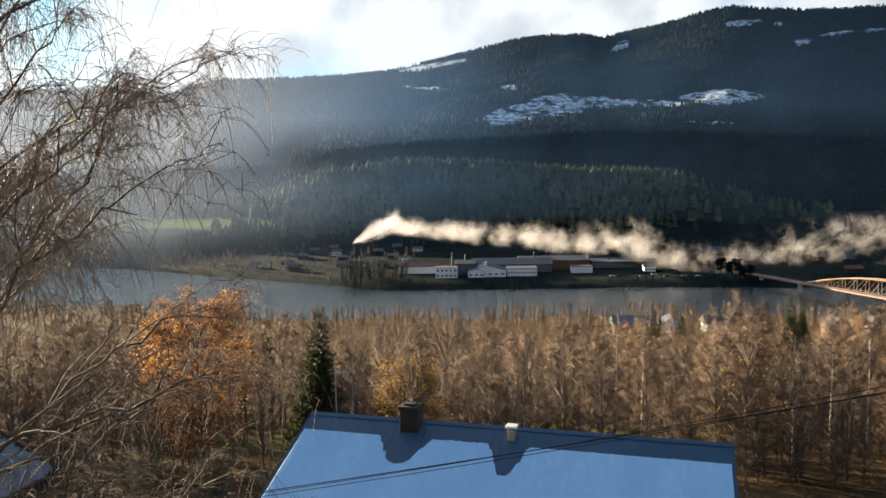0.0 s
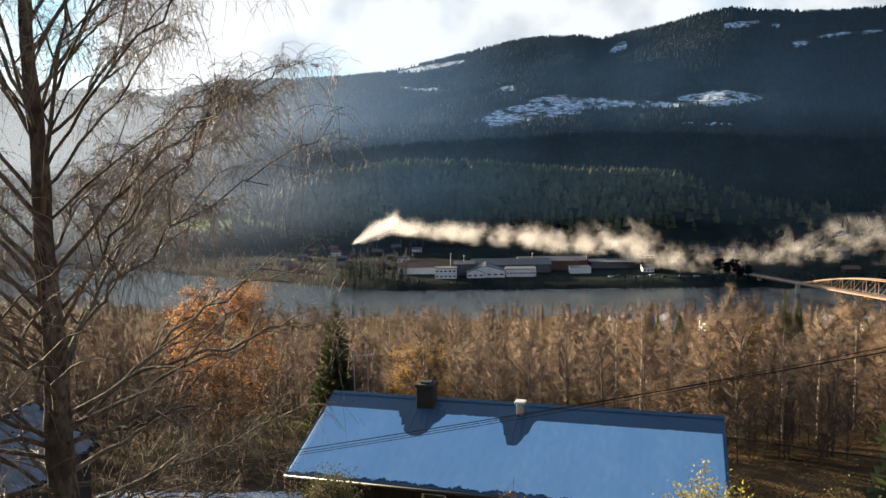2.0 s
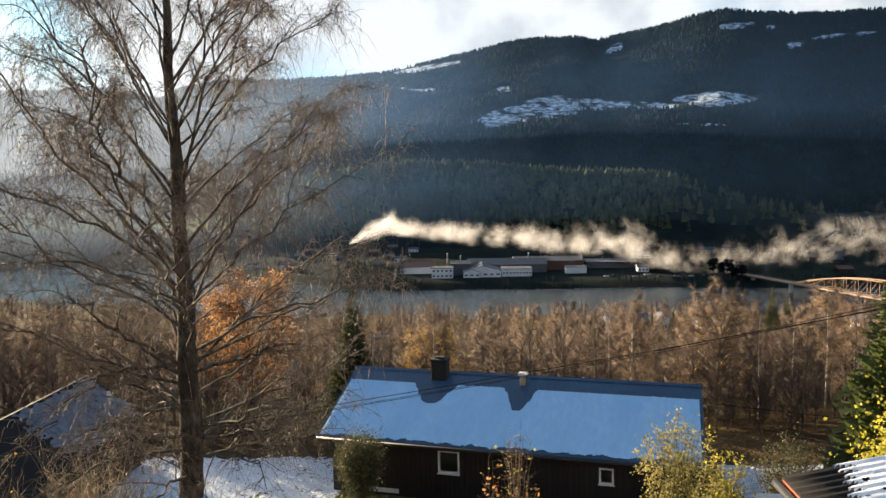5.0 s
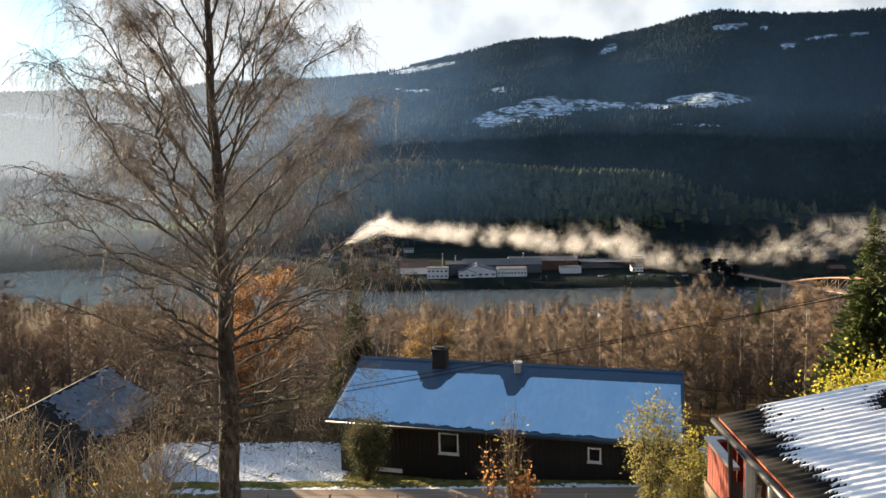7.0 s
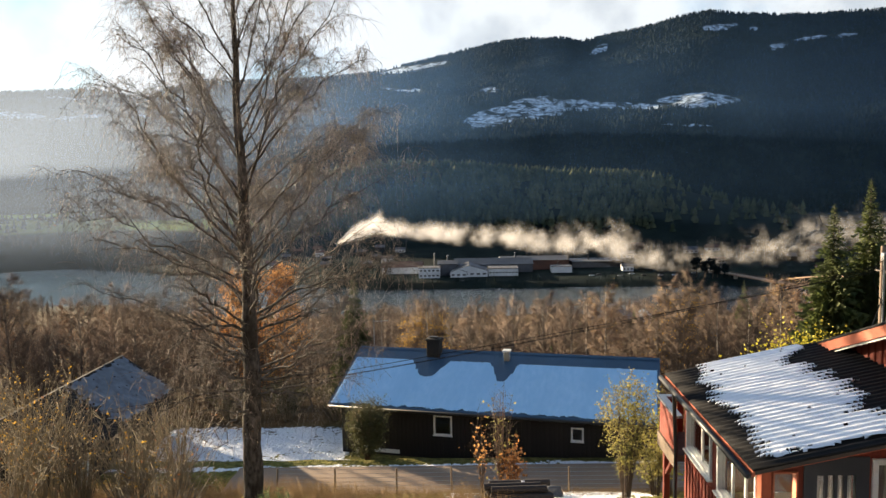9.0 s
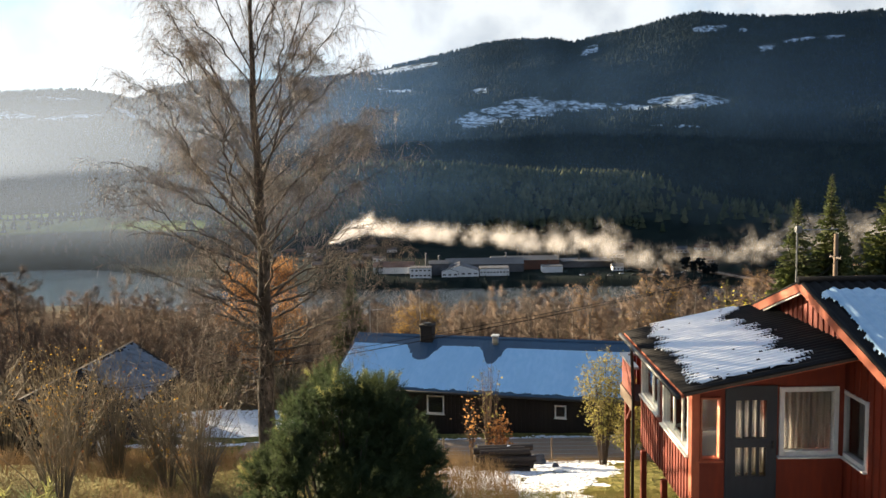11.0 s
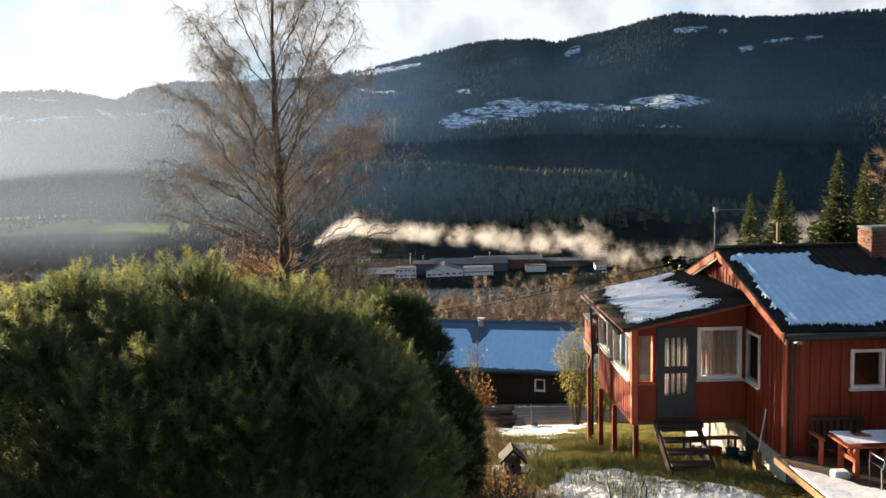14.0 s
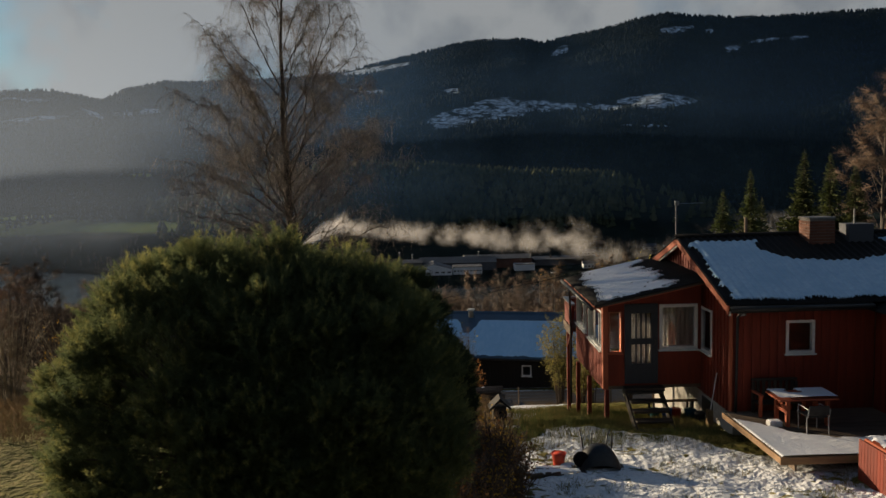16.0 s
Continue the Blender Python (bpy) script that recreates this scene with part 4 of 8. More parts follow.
# roof antenna
an = anchored("antenna", "thin steel roof antenna with one long rod", "antenna", 6.17, 2.36, -2.0)
put("mast", Shape().tube([(6.17, 2.36, -2.1), (6.17, 2.36, -0.83)], 0.017, 8), STEEL, an)
put("boom", Shape().tube([(6.13, 2.38, -0.90), (6.92, 2.38, -0.90)], 0.007, 6), STEEL, an)
put("junction_box", Shape().box((6.14, 2.31, -0.95), (6.24, 2.41, -0.83)), STEEL, an, bevel=0.008)
put("feed_cable", Shape().tube([(6.17, 2.34, -0.92), (6.04, 2.33, -1.0), (6.00, 2.33, -1.2), (6.07, 2.33, -1.42), (6.15, 2.34, -1.6)], 0.006, 5), CABLE, an)

# --- porch ---
PX, PY, PF, PB = 3.84, 0.79, -5.37, 4.2
porch = anchored("porch", "glazed red porch on posts with a snowy flat-pitched roof", "porch", 5.0, 2.4, -6.6)
ptop = lambda x: -3.17 + (x - 3.84) * 0.2
pf_holes = [(3.955, 4.285, -4.57, -3.53), (4.36, 5.20, PF + 0.0, -3.34), (5.24, 6.20, -4.52, -3.37)]
w = put("wall", panel(1, PY, 0.10, PX, GX - 0.03, PF - 0.05, -3.24, pf_holes, top=lambda x: ptop(x) - 0.03), RED, porch, "red porch front")
ps_holes = [(0.95, 2.50, -4.56, -3.54), (2.80, 4.10, -4.52, -3.60)]
w2 = put("wall", panel(0, PX, 0.10, PY + 0.10, PB, PF - 0.05, -3.25, ps_holes), RED, porch, "red porch side")
boards(w2, RED, 0, PX, -1, PY + 0.05, PB, PF - 0.05, -3.26, ps_holes, step=0.17, wide=0.095)
put("wall", panel(1, PB, 0.10, PX + 0.1, GX - 0.03, PF, -3.24), RED, porch)
put("floor_slab", Shape().box((PX + 0.02, PY + 0.02, PF - 0.14), (GX - 0.03, PB + 0.08, PF - 0.052)), TIMBER, porch)
put("corner_post", Shape().box((PX - 0.03, PY - 0.03, PF - 0.12), (PX + 0.10, PY - 0.003, -3.26)).box((PX - 0.03, PY - 0.003, PF - 0.12), (PX - 0.003, PY + 0.13, -3.26)), TRIM_RED, porch)
window_unit(porch, 1, PY, -1, *pf_holes[0], material=TRIM_RED, frame_w=0.025)
window_unit(porch, 1, PY, -1, *pf_holes[2], frame_w=0.075, curtain=True)
window_unit(porch, 0, PX, -1, *ps_holes[0], frame_w=0.05, bars=(1.47, 1.98))
window_unit(porch, 0, PX, -1, *ps_holes[1], frame_w=0.05, bars=(3.4,))
# door: dark frame, glazed above and below with three bars
d0, d1 = PY - 0.03, PY + 0.05
a, b, zb, zt = 4.36, 5.20, PF, -3.34
door = put("door", panel(1, d0, d1 - d0, a, b, zb, zt, [(a + 0.17, b - 0.17, -4.22, zt - 0.24), (a + 0.17, b - 0.17, -4.86, -4.37)]), DOORBLUE, porch, "dark blue glazed door, closed")
for t in (0.25, 0.5, 0.75):
    u = a + 0.17 + 0.5 * t
    part("muntin", Shape().box((u - 0.02, d0 + 0.015, -4.22), (u + 0.02, d1 - 0.015, zt - 0.24)), DOORBLUE, door)
    part("muntin", Shape().box((u - 0.02, d0 + 0.015, -4.86), (u + 0.02, d1 - 0.015, -4.37)), DOORBLUE, door)
p = part("pane", Shape().box((a + 0.165, PY + 0.005, -4.865), (b - 0.165, PY + 0.012, zt - 0.235)), GLASS, door)
p.visible_shadow = False
part("handle", Shape().tube([(b - 0.07, d0 - 0.04, -4.32), (b - 0.16, d0 - 0.04, -4.32)], 0.008, 8).box((b - 0.085, d0 - 0.042, -4.38), (b - 0.055, d0, -4.26)), DARKSTEEL, door, "dark steel handle")
cu = Shape()
k = 36
us = np.linspace(a + 0.15, b - 0.15, k)
g = PY + 0.12 + 0.02 * np.sin(np.arange(k) * 1.5)
cu.add([(u, gg, zz) for u, gg in zip(us, g) for zz in (-4.85, -3.6)], [(2 * i, 2 * i + 2, 2 * i + 3, 2 * i + 1) for i in range(k - 1)])
part("curtain", cu, CURTAIN, door, "cream net curtain", smooth=True)
# porch roof: waves run towards the low side
pr = wavy_roof(0.15, 4.25, 3.47, -3.225, GX + 0.0, -2.653, 0.13, 0.014, 0.03, along="y")
put("roof", pr, BLACKROOF, porch, "black corrugated porch roof", smooth=True)
put("fascia", Shape().box((3.47, 0.17, -3.335), (3.50, 4.23, -3.245)), TRIM_RED, porch, "orange-red eave board")
put("gutter", Shape().tube([(3.41, 0.17, -3.31), (3.41, 4.27, -3.31)], 0.045, 8), DARKSTEEL, porch, "black gutter", smooth=True)
put("verge_board", Shape().prism([(3.50, -3.245), (6.30, -2.685), (6.30, -2.735), (3.50, -3.30)], 1, 0.155, 0.18), DARKWOOD, porch)
put("verge_soffit", Shape().prism([(3.50, -3.30), (6.30, -2.74), (6.30, -2.76), (3.50, -3.32)], 1, 0.18, PY - 0.035), TRIM_RED, porch)
put("downpipe", Shape().tube([(3.42, 4.2, -3.34), (3.62, 4.2, -3.55), (3.66, 4.2, -4.6), (3.66, 4.25, -7.0)], 0.035, 8), DARKSTEEL, porch, "black downpipe", smooth=True)
# side balcony behind the porch
put("balcony_floor", Shape().box((3.69, 4.32, -4.86), (5.2, 5.50, -4.74)), TIMBER, porch, "weathered balcony floor")
put("balcony_rail", Shape().box((3.67, 4.32, -4.07), (3.81, 5.54, -4.02)).box((3.81, 5.40, -4.07), (5.2, 5.54, -4.02)), STEEL, porch, "grey metal-capped rail")
put("rim_board", Shape().box((3.67, 4.32, -4.98), (3.705, 5.52, -4.72)), TIMBER, porch, "weathered board under the balcony")
for i in range(9):
    y = 4.34 + i * 0.128
    put("balcony_board", Shape().box((3.71, y, -4.75), (3.73, y + 0.116, -4.07)), RED, porch)
for i in range(10):
    x = 3.75 + i * 0.14
    put("balcony_board", Shape().box((x, 5.46, -4.75), (x + 0.125, 5.48, -4.07)), RED, porch)
for (x, y, zt) in ((3.79, 5.30, -4.86), (3.80, 3.88, PF - 0.14), (3.80, 2.35, PF - 0.14), (3.93, 0.88, PF - 0.14)):
    zb = land_at(x, y) - 0.1
    po = put("post", Shape().box((x - 0.055, y - 0.055, zb), (x + 0.055, y + 0.055, zt)), RED, porch, "", bevel=0.008)
    part("post_footing", Shape().box((x - 0.08, y - 0.08, zb), (x + 0.08, y + 0.08, zb + 0.12)), DARKBRICK, po, bevel=0.015)
put("brace", Shape().beam((3.79, 5.25, -5.45), (3.79, 4.7, -4.92), 0.07), RED, porch)
# the old porch has settled towards its door
SAG = 0.036
settle = Matrix(((1, 0, 0, 0), (0, 1, 0, 0), (0, SAG, 1, -0.15 * SAG), (0, 0, 0, 1)))
for ob in porch.children_recursive:
    if ob.type == 'MESH' and not ob.name.startswith("post"):
        ob.data.transform(settle)


def porch_snow(u, v):
    y, x = 0.15 + u * 4.1, 3.47 + v * 2.86
    rib = np.cos(y * 2 * math.pi / 0.13)
    row = np.floor(y / 0.13)
    finger = fnoise(row * 0.77, row * 0.31 + 3.0, 2) - 0.5
    left = (x - (3.62 + 0.22 * u)) / 0.22 + finger * 2.2 + (fnoise(y * 3.0, x * 1.5, 3) - 0.5) * 1.5 + rib * 0.45
    right = (5.56 - 0.10 * u + 0.12 * sm(0.5, 0.0, u) - x) / 0.26 + (fnoise(row * 0.63 + 9, row * 0.4, 2) - 0.5) * 2.6 + (fnoise(y * 3.5 + 7, x * 1.5, 3) - 0.5) * 1.6 + rib * 0.5
    c = np.minimum(left, right)
    c = np.minimum(c, (y - 0.30 - 0.10 * (fnoise(x * 3.0, y, 2) - 0.5)) / 0.05)
    c = np.minimum(c, (4.21 - y) / 0.05)
    clump = 1.5 - np.hypot((x - 5.62) / 0.17, (y - 4.08) / 0.13)
    holes = fnoise(x * 8 + 3, y * 8, 3)
    return np.maximum(np.minimum(c, (0.90 - holes) * 8), clump)


snow_sheet("roof_snow", "thin ribbed snow on the porch roof", SNOW, (3.47, 0.15, -3.225), (0, 4.10, 4.1 * SAG), (2.86, 0, 0.572), 330, 170, porch_snow, 0.03, 0.13, 0.012)
# steps to the door
st = anchored("steps", "dark wooden steps up to the porch door", "stairs", 4.8, 0.2, -6.25)
for i in range(5):
    y, z = 0.55 - i * 0.26, PF - 0.10 - i * 0.165
    put("tread", Shape().box((4.36, y - 0.15, z - 0.05), (5.24, y + 0.13, z)), DARKWOOD, st, bevel=0.006)
for x in (4.34, 5.24):
    put("stringer", Shape().beam((x, 0.75, -5.5), (x, -0.62, -6.36), 0.05, 0.2), DARKWOOD, st, "dark wet stringer")
put("landing", Shape().box((4.3, 0.5, PF - 0.12), (5.3, PY - 0.035, PF - 0.03)), DARKWOOD, st)

# --- the blue-roofed house below the lane ---
bl, br_, be = Vector((-5.317, 30.214, -8.208)), Vector((9.119, 26.616, -8.208)), Vector((-6.067, 25.923, -9.987))
BL = (br_ - bl).length
byaw = math.degrees(math.atan2(br_.y - bl.y, br_.x - bl.x))
BM = pose(bl.x, bl.y, 0, 0, 0, byaw)
BZ, BE, BD = -8.208, -9.987, 4.36          # ridge and eave height, ridge to eave in plan
blue = thing("house", "long dark brown house with a frosted blue metal roof", "house", BM @ Matrix.Translation((0, 0, -12.5)))
BASE = 12.5
bz = lambda z: z + BASE


def frost(u, v):
    x, y = u * BL, v * 1.0
    c = (0.80 - v) / 0.006 + 0.5 + (fnoise(x * 1.2, y, 2) - 0.5) * 2.0
    for cx, wd, dep in ((4.05, 1.0, 0.28), (7.75, 0.72, 0.30)):
        d = np.abs(x - cx) / wd
        lim = 0.80 - dep * (1 - sm(0.15, 1.05, d + (fnoise(x * 9, 3 + y, 2) - 0.5) * 0.25))
        c = np.minimum(c, (lim - v) / 0.012 + 0.5 + (fnoise(x * 8, y * 3, 2) - 0.5) * 1.5)
    eave = v * 40 - 0.3 + (fnoise(x * 3.3, 7 + y, 3) - 0.5) * 2.2
    return np.minimum(np.minimum(c, eave), np.minimum((x - 0.07) / 0.03, (BL - 0.07 - x) / 0.03))


def house_shell(parent, L, D, z0, eave, ridge, wall_m, inset=0.45, back=True, holes=()):
    """Walls of a gabled house; its ridge runs along x at y = 0, its front eave at y = -D (local)."""
    f = D - inset
    part("wall", panel(1, -f, 0.15, inset, L - inset, z0, eave + inset * (ridge - eave) / D - 0.08, holes), wall_m, parent)
    part("wall", panel(1, f - 0.15, 0.15, inset, L - inset, z0, eave + 0.05), wall_m, parent)
    top = lambda y: ridge - abs(y) * (ridge - eave) / D - 0.08
    for x in (inset, L - inset - 0.15):
        part("wall", panel(0, x, 0.15, -f + 0.15, f - 0.15, z0, eave, (), top=top), wall_m, parent)
    part("floor_slab", Shape().box((inset, -f + 0.1, z0 - 0.1), (L - inset, f - 0.1, z0 + 0.02)), INSIDE, parent)


bh = [(4.96, 5.83, bz(-11.25), bz(-10.33)), (11.18, 11.72, bz(-11.10), bz(-10.48))]
house_shell(blue, BL, BD, 0.0, bz(BE), bz(BZ), BROWNWALL, holes=bh)
bw = [c for c in blue.children if c.name.startswith("wall")][0]
boards(bw, BROWNWALL, 1, -(BD - 0.45), -1, 0.45, BL - 0.45, 0.35, bz(BE) + 0.08, bh, step=0.2, wide=0.12)
part("foundation", Shape().box((0.5, -(BD - 0.49), -0.6), (BL - 0.5, BD - 0.5, 0.3)), CONCRETE, blue, "pale concrete base")
for h in bh:
    window_unit(blue, 1, -(BD - 0.45), -1, *h, frame_w=0.07)
part("basement_frame", Shape().box((1.15, -(BD - 0.40), 0.25), (3.3, -(BD - 0.45), 0.42)).box((1.15, -(BD - 0.40), 0.0), (1.25, -(BD - 0.45), 0.25)), WHITE, blue, "grey-white plinth trim")
for sgn, nm in ((-1, "roof"), (1, "roof")):
    rf = Shape().prism([(0, bz(BZ)), (sgn * BD, bz(BE)), (sgn * BD, bz(BE) - 0.06), (0, bz(BZ) - 0.06)], 0, 0, BL)
    part(nm, rf, BLUEROOF, blue, "dark blue sheet-metal roof slope")
    for i in range(int(BL / 0.28)):
        x = 0.14 + i * 0.28
        if sgn < 0:
            part("roof_rib", Shape().prism([(0, bz(BZ) + 0.004), (-BD, bz(BE) + 0.004), (-BD, bz(BE) + 0.011), (0, bz(BZ) + 0.011)], 0, x - 0.010, x + 0.010), BLUEROOF, blue)
    for x in (-0.03, BL):
        part("verge_trim", Shape().prism([(0, bz(BZ) + 0.03), (sgn * BD, bz(BE) + 0.03), (sgn * BD, bz(BE) - 0.14), (0, bz(BZ) - 0.14)], 0, x, x + 0.03), BLUEROOF, blue)
part("ridge_cap", Shape().prism([(-0.16, bz(BZ) - 0.035), (0, bz(BZ) + 0.045), (0.16, bz(BZ) - 0.035), (0, bz(BZ) + 0.02)], 0, -0.03, BL + 0.03), BLUEROOF, blue)
part("gutter", Shape().tube([(0, -BD - 0.06, bz(BE) - 0.07), (BL, -BD - 0.06, bz(BE) - 0.09)], 0.06, 8), DARKSTEEL, blue, smooth=True)
part("fascia", Shape().box((0, -BD + 0.0, bz(BE) - 0.2), (BL, -BD + 0.03, bz(BE) - 0.062)), BROWNWALL, blue)
part("downpipe", Shape().tube([(BL - 0.6, -BD - 0.02, bz(BE) - 0.1), (BL - 0.6, -BD + 0.4, bz(BE) - 0.4), (BL - 0.6, -BD + 0.4, 0.2)], 0.04, 6), DARKSTEEL, blue)
part("downpipe", Shape().tube([(0.7, -BD - 0.02, bz(BE) - 0.1), (0.7, -BD + 0.4, bz(BE) - 0.4), (0.7, -BD + 0.4, 0.2)], 0.04, 6), DARKSTEEL, blue)
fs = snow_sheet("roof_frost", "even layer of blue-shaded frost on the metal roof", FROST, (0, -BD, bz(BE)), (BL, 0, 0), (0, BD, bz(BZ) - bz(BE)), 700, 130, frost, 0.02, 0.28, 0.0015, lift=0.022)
fs.matrix_world = BM @ Matrix.Translation((0, 0, -BASE))
fm = BM @ Matrix.Translation((0, 0, -BASE))
cb = thing("chimney", "dark sooty brick chimney on the blue roof", "chimney", fm @ Matrix.Translation((4.05, -0.35, bz(-8.5))))
part("shaft", Shape().box((-0.33, -0.28, -0.3), (0.33, 0.28, 0.85)), DARKBRICK, cb, bevel=0.01)
part("crown", Shape().box((-0.38, -0.33, 0.85), (0.38, 0.33, 0.97)), DARKBRICK, cb, bevel=0.015)
part("flue", Shape().box((-0.2, -0.15, 0.97), (0.2, 0.15, 1.04)), DARKSTEEL, cb)
vb = thing("roof_vent", "short galvanised roof vent with a cap", "vent", fm @ Matrix.Translation((7.75, -0.5, bz(-8.45))))
part("vent_pipe", Shape().box((-0.14, -0.14, -0.2), (0.14, 0.14, 0.38)), STEEL, vb, bevel=0.02)
part("vent_cap", Shape().box((-0.2, -0.2, 0.42), (0.2, 0.2, 0.50)).box((-0.1, -0.1, 0.38), (0.1, 0.1, 0.42)), WHITE, vb, "pale snow-topped cap", bevel=0.02)
ab = thing("antenna", "old television antenna on a thin mast", "antenna", pose(-5.0, 33.2, -10.5))
part("mast", Shape().tube([(0, 0, -2.2), (0, 0, 3.3)], 0.03, 6), STEEL, ab)
part("boom", Shape().tube([(-0.1, 0, 3.05), (0.85, 0, 3.1)], 0.015, 6), STEEL, ab)
for i in range(5):
    part("rod", Shape().tube([(0.05 + i * 0.18, -0.35, 3.07), (0.05 + i * 0.18, 0.35, 3.07)], 0.008, 4), STEEL, ab)

# --- the neighbour's house among the shrubs on the left side of the garden ---
NB = pose(-17.65, 18.6, -12.6, 0, 0, 90)
nb = thing("house", "dark timber house with a blue-shaded snowy roof behind shrubs", "house", NB)
house_shell(nb, 11.1, 2.7, 0.0, 2.4, 4.2, BROWNWALL, inset=0.3)
for sgn in (-1, 1):
    part("roof", Shape().prism([(0, 4.2), (sgn * 2.7, 2.4), (sgn * 2.7, 2.32), (0, 4.12)], 0, 0, 11.1), BLACKROOF, nb)
    part("bargeboard", Shape().prism([(0, 4.22), (sgn * 2.7, 2.42), (sgn * 2.7, 2.26), (0, 4.06)], 0, -0.04, -0.004), TIMBER, nb, "pale grey bargeboard")
part("ridge_board", Shape().box((-0.03, -0.05, 4.203), (11.12, 0.05, 4.22)), DARKWOOD, nb, "dark ridge board")
part("window", Shape().box((1.3, -2.46, 0.75), (2.15, -2.405, 2.05)), WHITE, nb, "white window frame")
part("eave_trim", Shape().box((0.1, -2.76, 2.26), (5.6, -2.715, 2.36)), TIMBER, nb, "pale eave board")
ns = snow_sheet("roof_snow", "thin patchy blue-shaded snow on the neighbour's roof", RIME, (4.7, -2.7, 2.4), (6.3, 0, 0), (0, 2.7, 1.8), 130, 70,
                lambda u, v: np.minimum(np.minimum(np.minimum(u * 9, (1 - u) * 30), np.minimum(v * 20, (1 - v) * 20)), 1.6) + (fnoise(u * 22, v * 22, 4) - 0.5) * 3.2, 0.03)
ns.matrix_world = NB


# ---- plants ----
def many_tubes(P, R):
    """Three-sided tapering tubes along rows of points P (n, k, 3) with radii R (k,) or (n, k); returns vertices and quads."""
    P = np.asarray(P, float)
    n, k, _ = P.shape
    R = np.broadcast_to(np.asarray(R, float), (n, k))
    d = np.gradient(P, axis=1)
    d /= np.linalg.norm(d, axis=2, keepdims=True) + 1e-9
    ref = np.where(np.abs(d[..., 2:3]) > 0.9, np.array([1.0, 0, 0]), np.array([0, 0, 1.0]))
    s = np.cross(d, ref)
    s /= np.linalg.norm(s, axis=2, keepdims=True) + 1e-9
    u = np.cross(s, d)
    a = np.arange(3) * 2 * math.pi / 3
    V = P[:, :, None] + R[:, :, None, None] * (np.cos(a)[:, None] * s[:, :, None] + np.sin(a)[:, None] * u[:, :, None])
    base = (np.arange(n) * k * 3)[:, None, None]
    i, j = np.meshgrid(np.arange(k - 1), np.arange(3), indexing="ij")
    j2 = (j + 1) % 3
    q = np.stack([i * 3 + j, i * 3 + j2, (i + 1) * 3 + j2, (i + 1) * 3 + j], -1).reshape(-1, 4)
    return V.reshape(-1, 3), (q[None] + base).reshape(-1, 4)


def spikes(p, q, r):
    """Long thin three-sided spikes from p to q; returns vertices and triangles."""
    p, q = np.asarray(p, float), np.asarray(q, float)
    d = q - p
    d /= np.linalg.norm(d, axis=1, keepdims=True) + 1e-9
    ref = np.where(np.abs(d[:, 2:3]) > 0.9, np.array([[1.0, 0, 0]]), np.array([[0, 0, 1.0]]))
    s = np.cross(d, ref)
    s /= np.linalg.norm(s, axis=1, keepdims=True) + 1e-9
    u = np.cross(s, d)
    r = np.broadcast_to(np.asarray(r, float), (len(p),))[:, None]
    v = np.stack([p + r * s, p - r * 0.5 * s + r * 0.866 * u, p - r * 0.5 * s - r * 0.866 * u, q], 1)
    f = np.array([(0, 1, 3), (1, 2, 3), (2, 0, 3)])[None] + (np.arange(len(p)) * 4)[:, None, None]
    return v.reshape(-1, 3), f.reshape(-1, 3)


def leaves(p, size, rs, lie=0.5):
    """Small folded leaf blades at the points p; returns vertices and triangles."""
    n = len(p)
    a = rs.normal(size=(n, 3))
    a[:, 2] *= lie
    a /= np.linalg.norm(a, axis=1, keepdims=True)
    b = np.cross(a, rs.normal(size=(n, 3)))
    b /= np.linalg.norm(b, axis=1, keepdims=True)
    s = (size * rs.uniform(0.6, 1.3, n))[:, None]
    c = np.cross(a, b)
    v = np.stack([p, p + a * s * 0.5 + b * s * 0.38 + c * s * 0.1, p + a * s, p + a * s * 0.5 - b * s * 0.38 + c * s * 0.1], 1)
    f = np.array([(0, 1, 2), (0, 2, 3)])[None] + (np.arange(n) * 4)[:, None, None]
    return v.reshape(-1, 3), f.reshape(-1, 3)


def unit(v):
    return v / (np.linalg.norm(v, axis=-1, keepdims=True) + 1e-9)


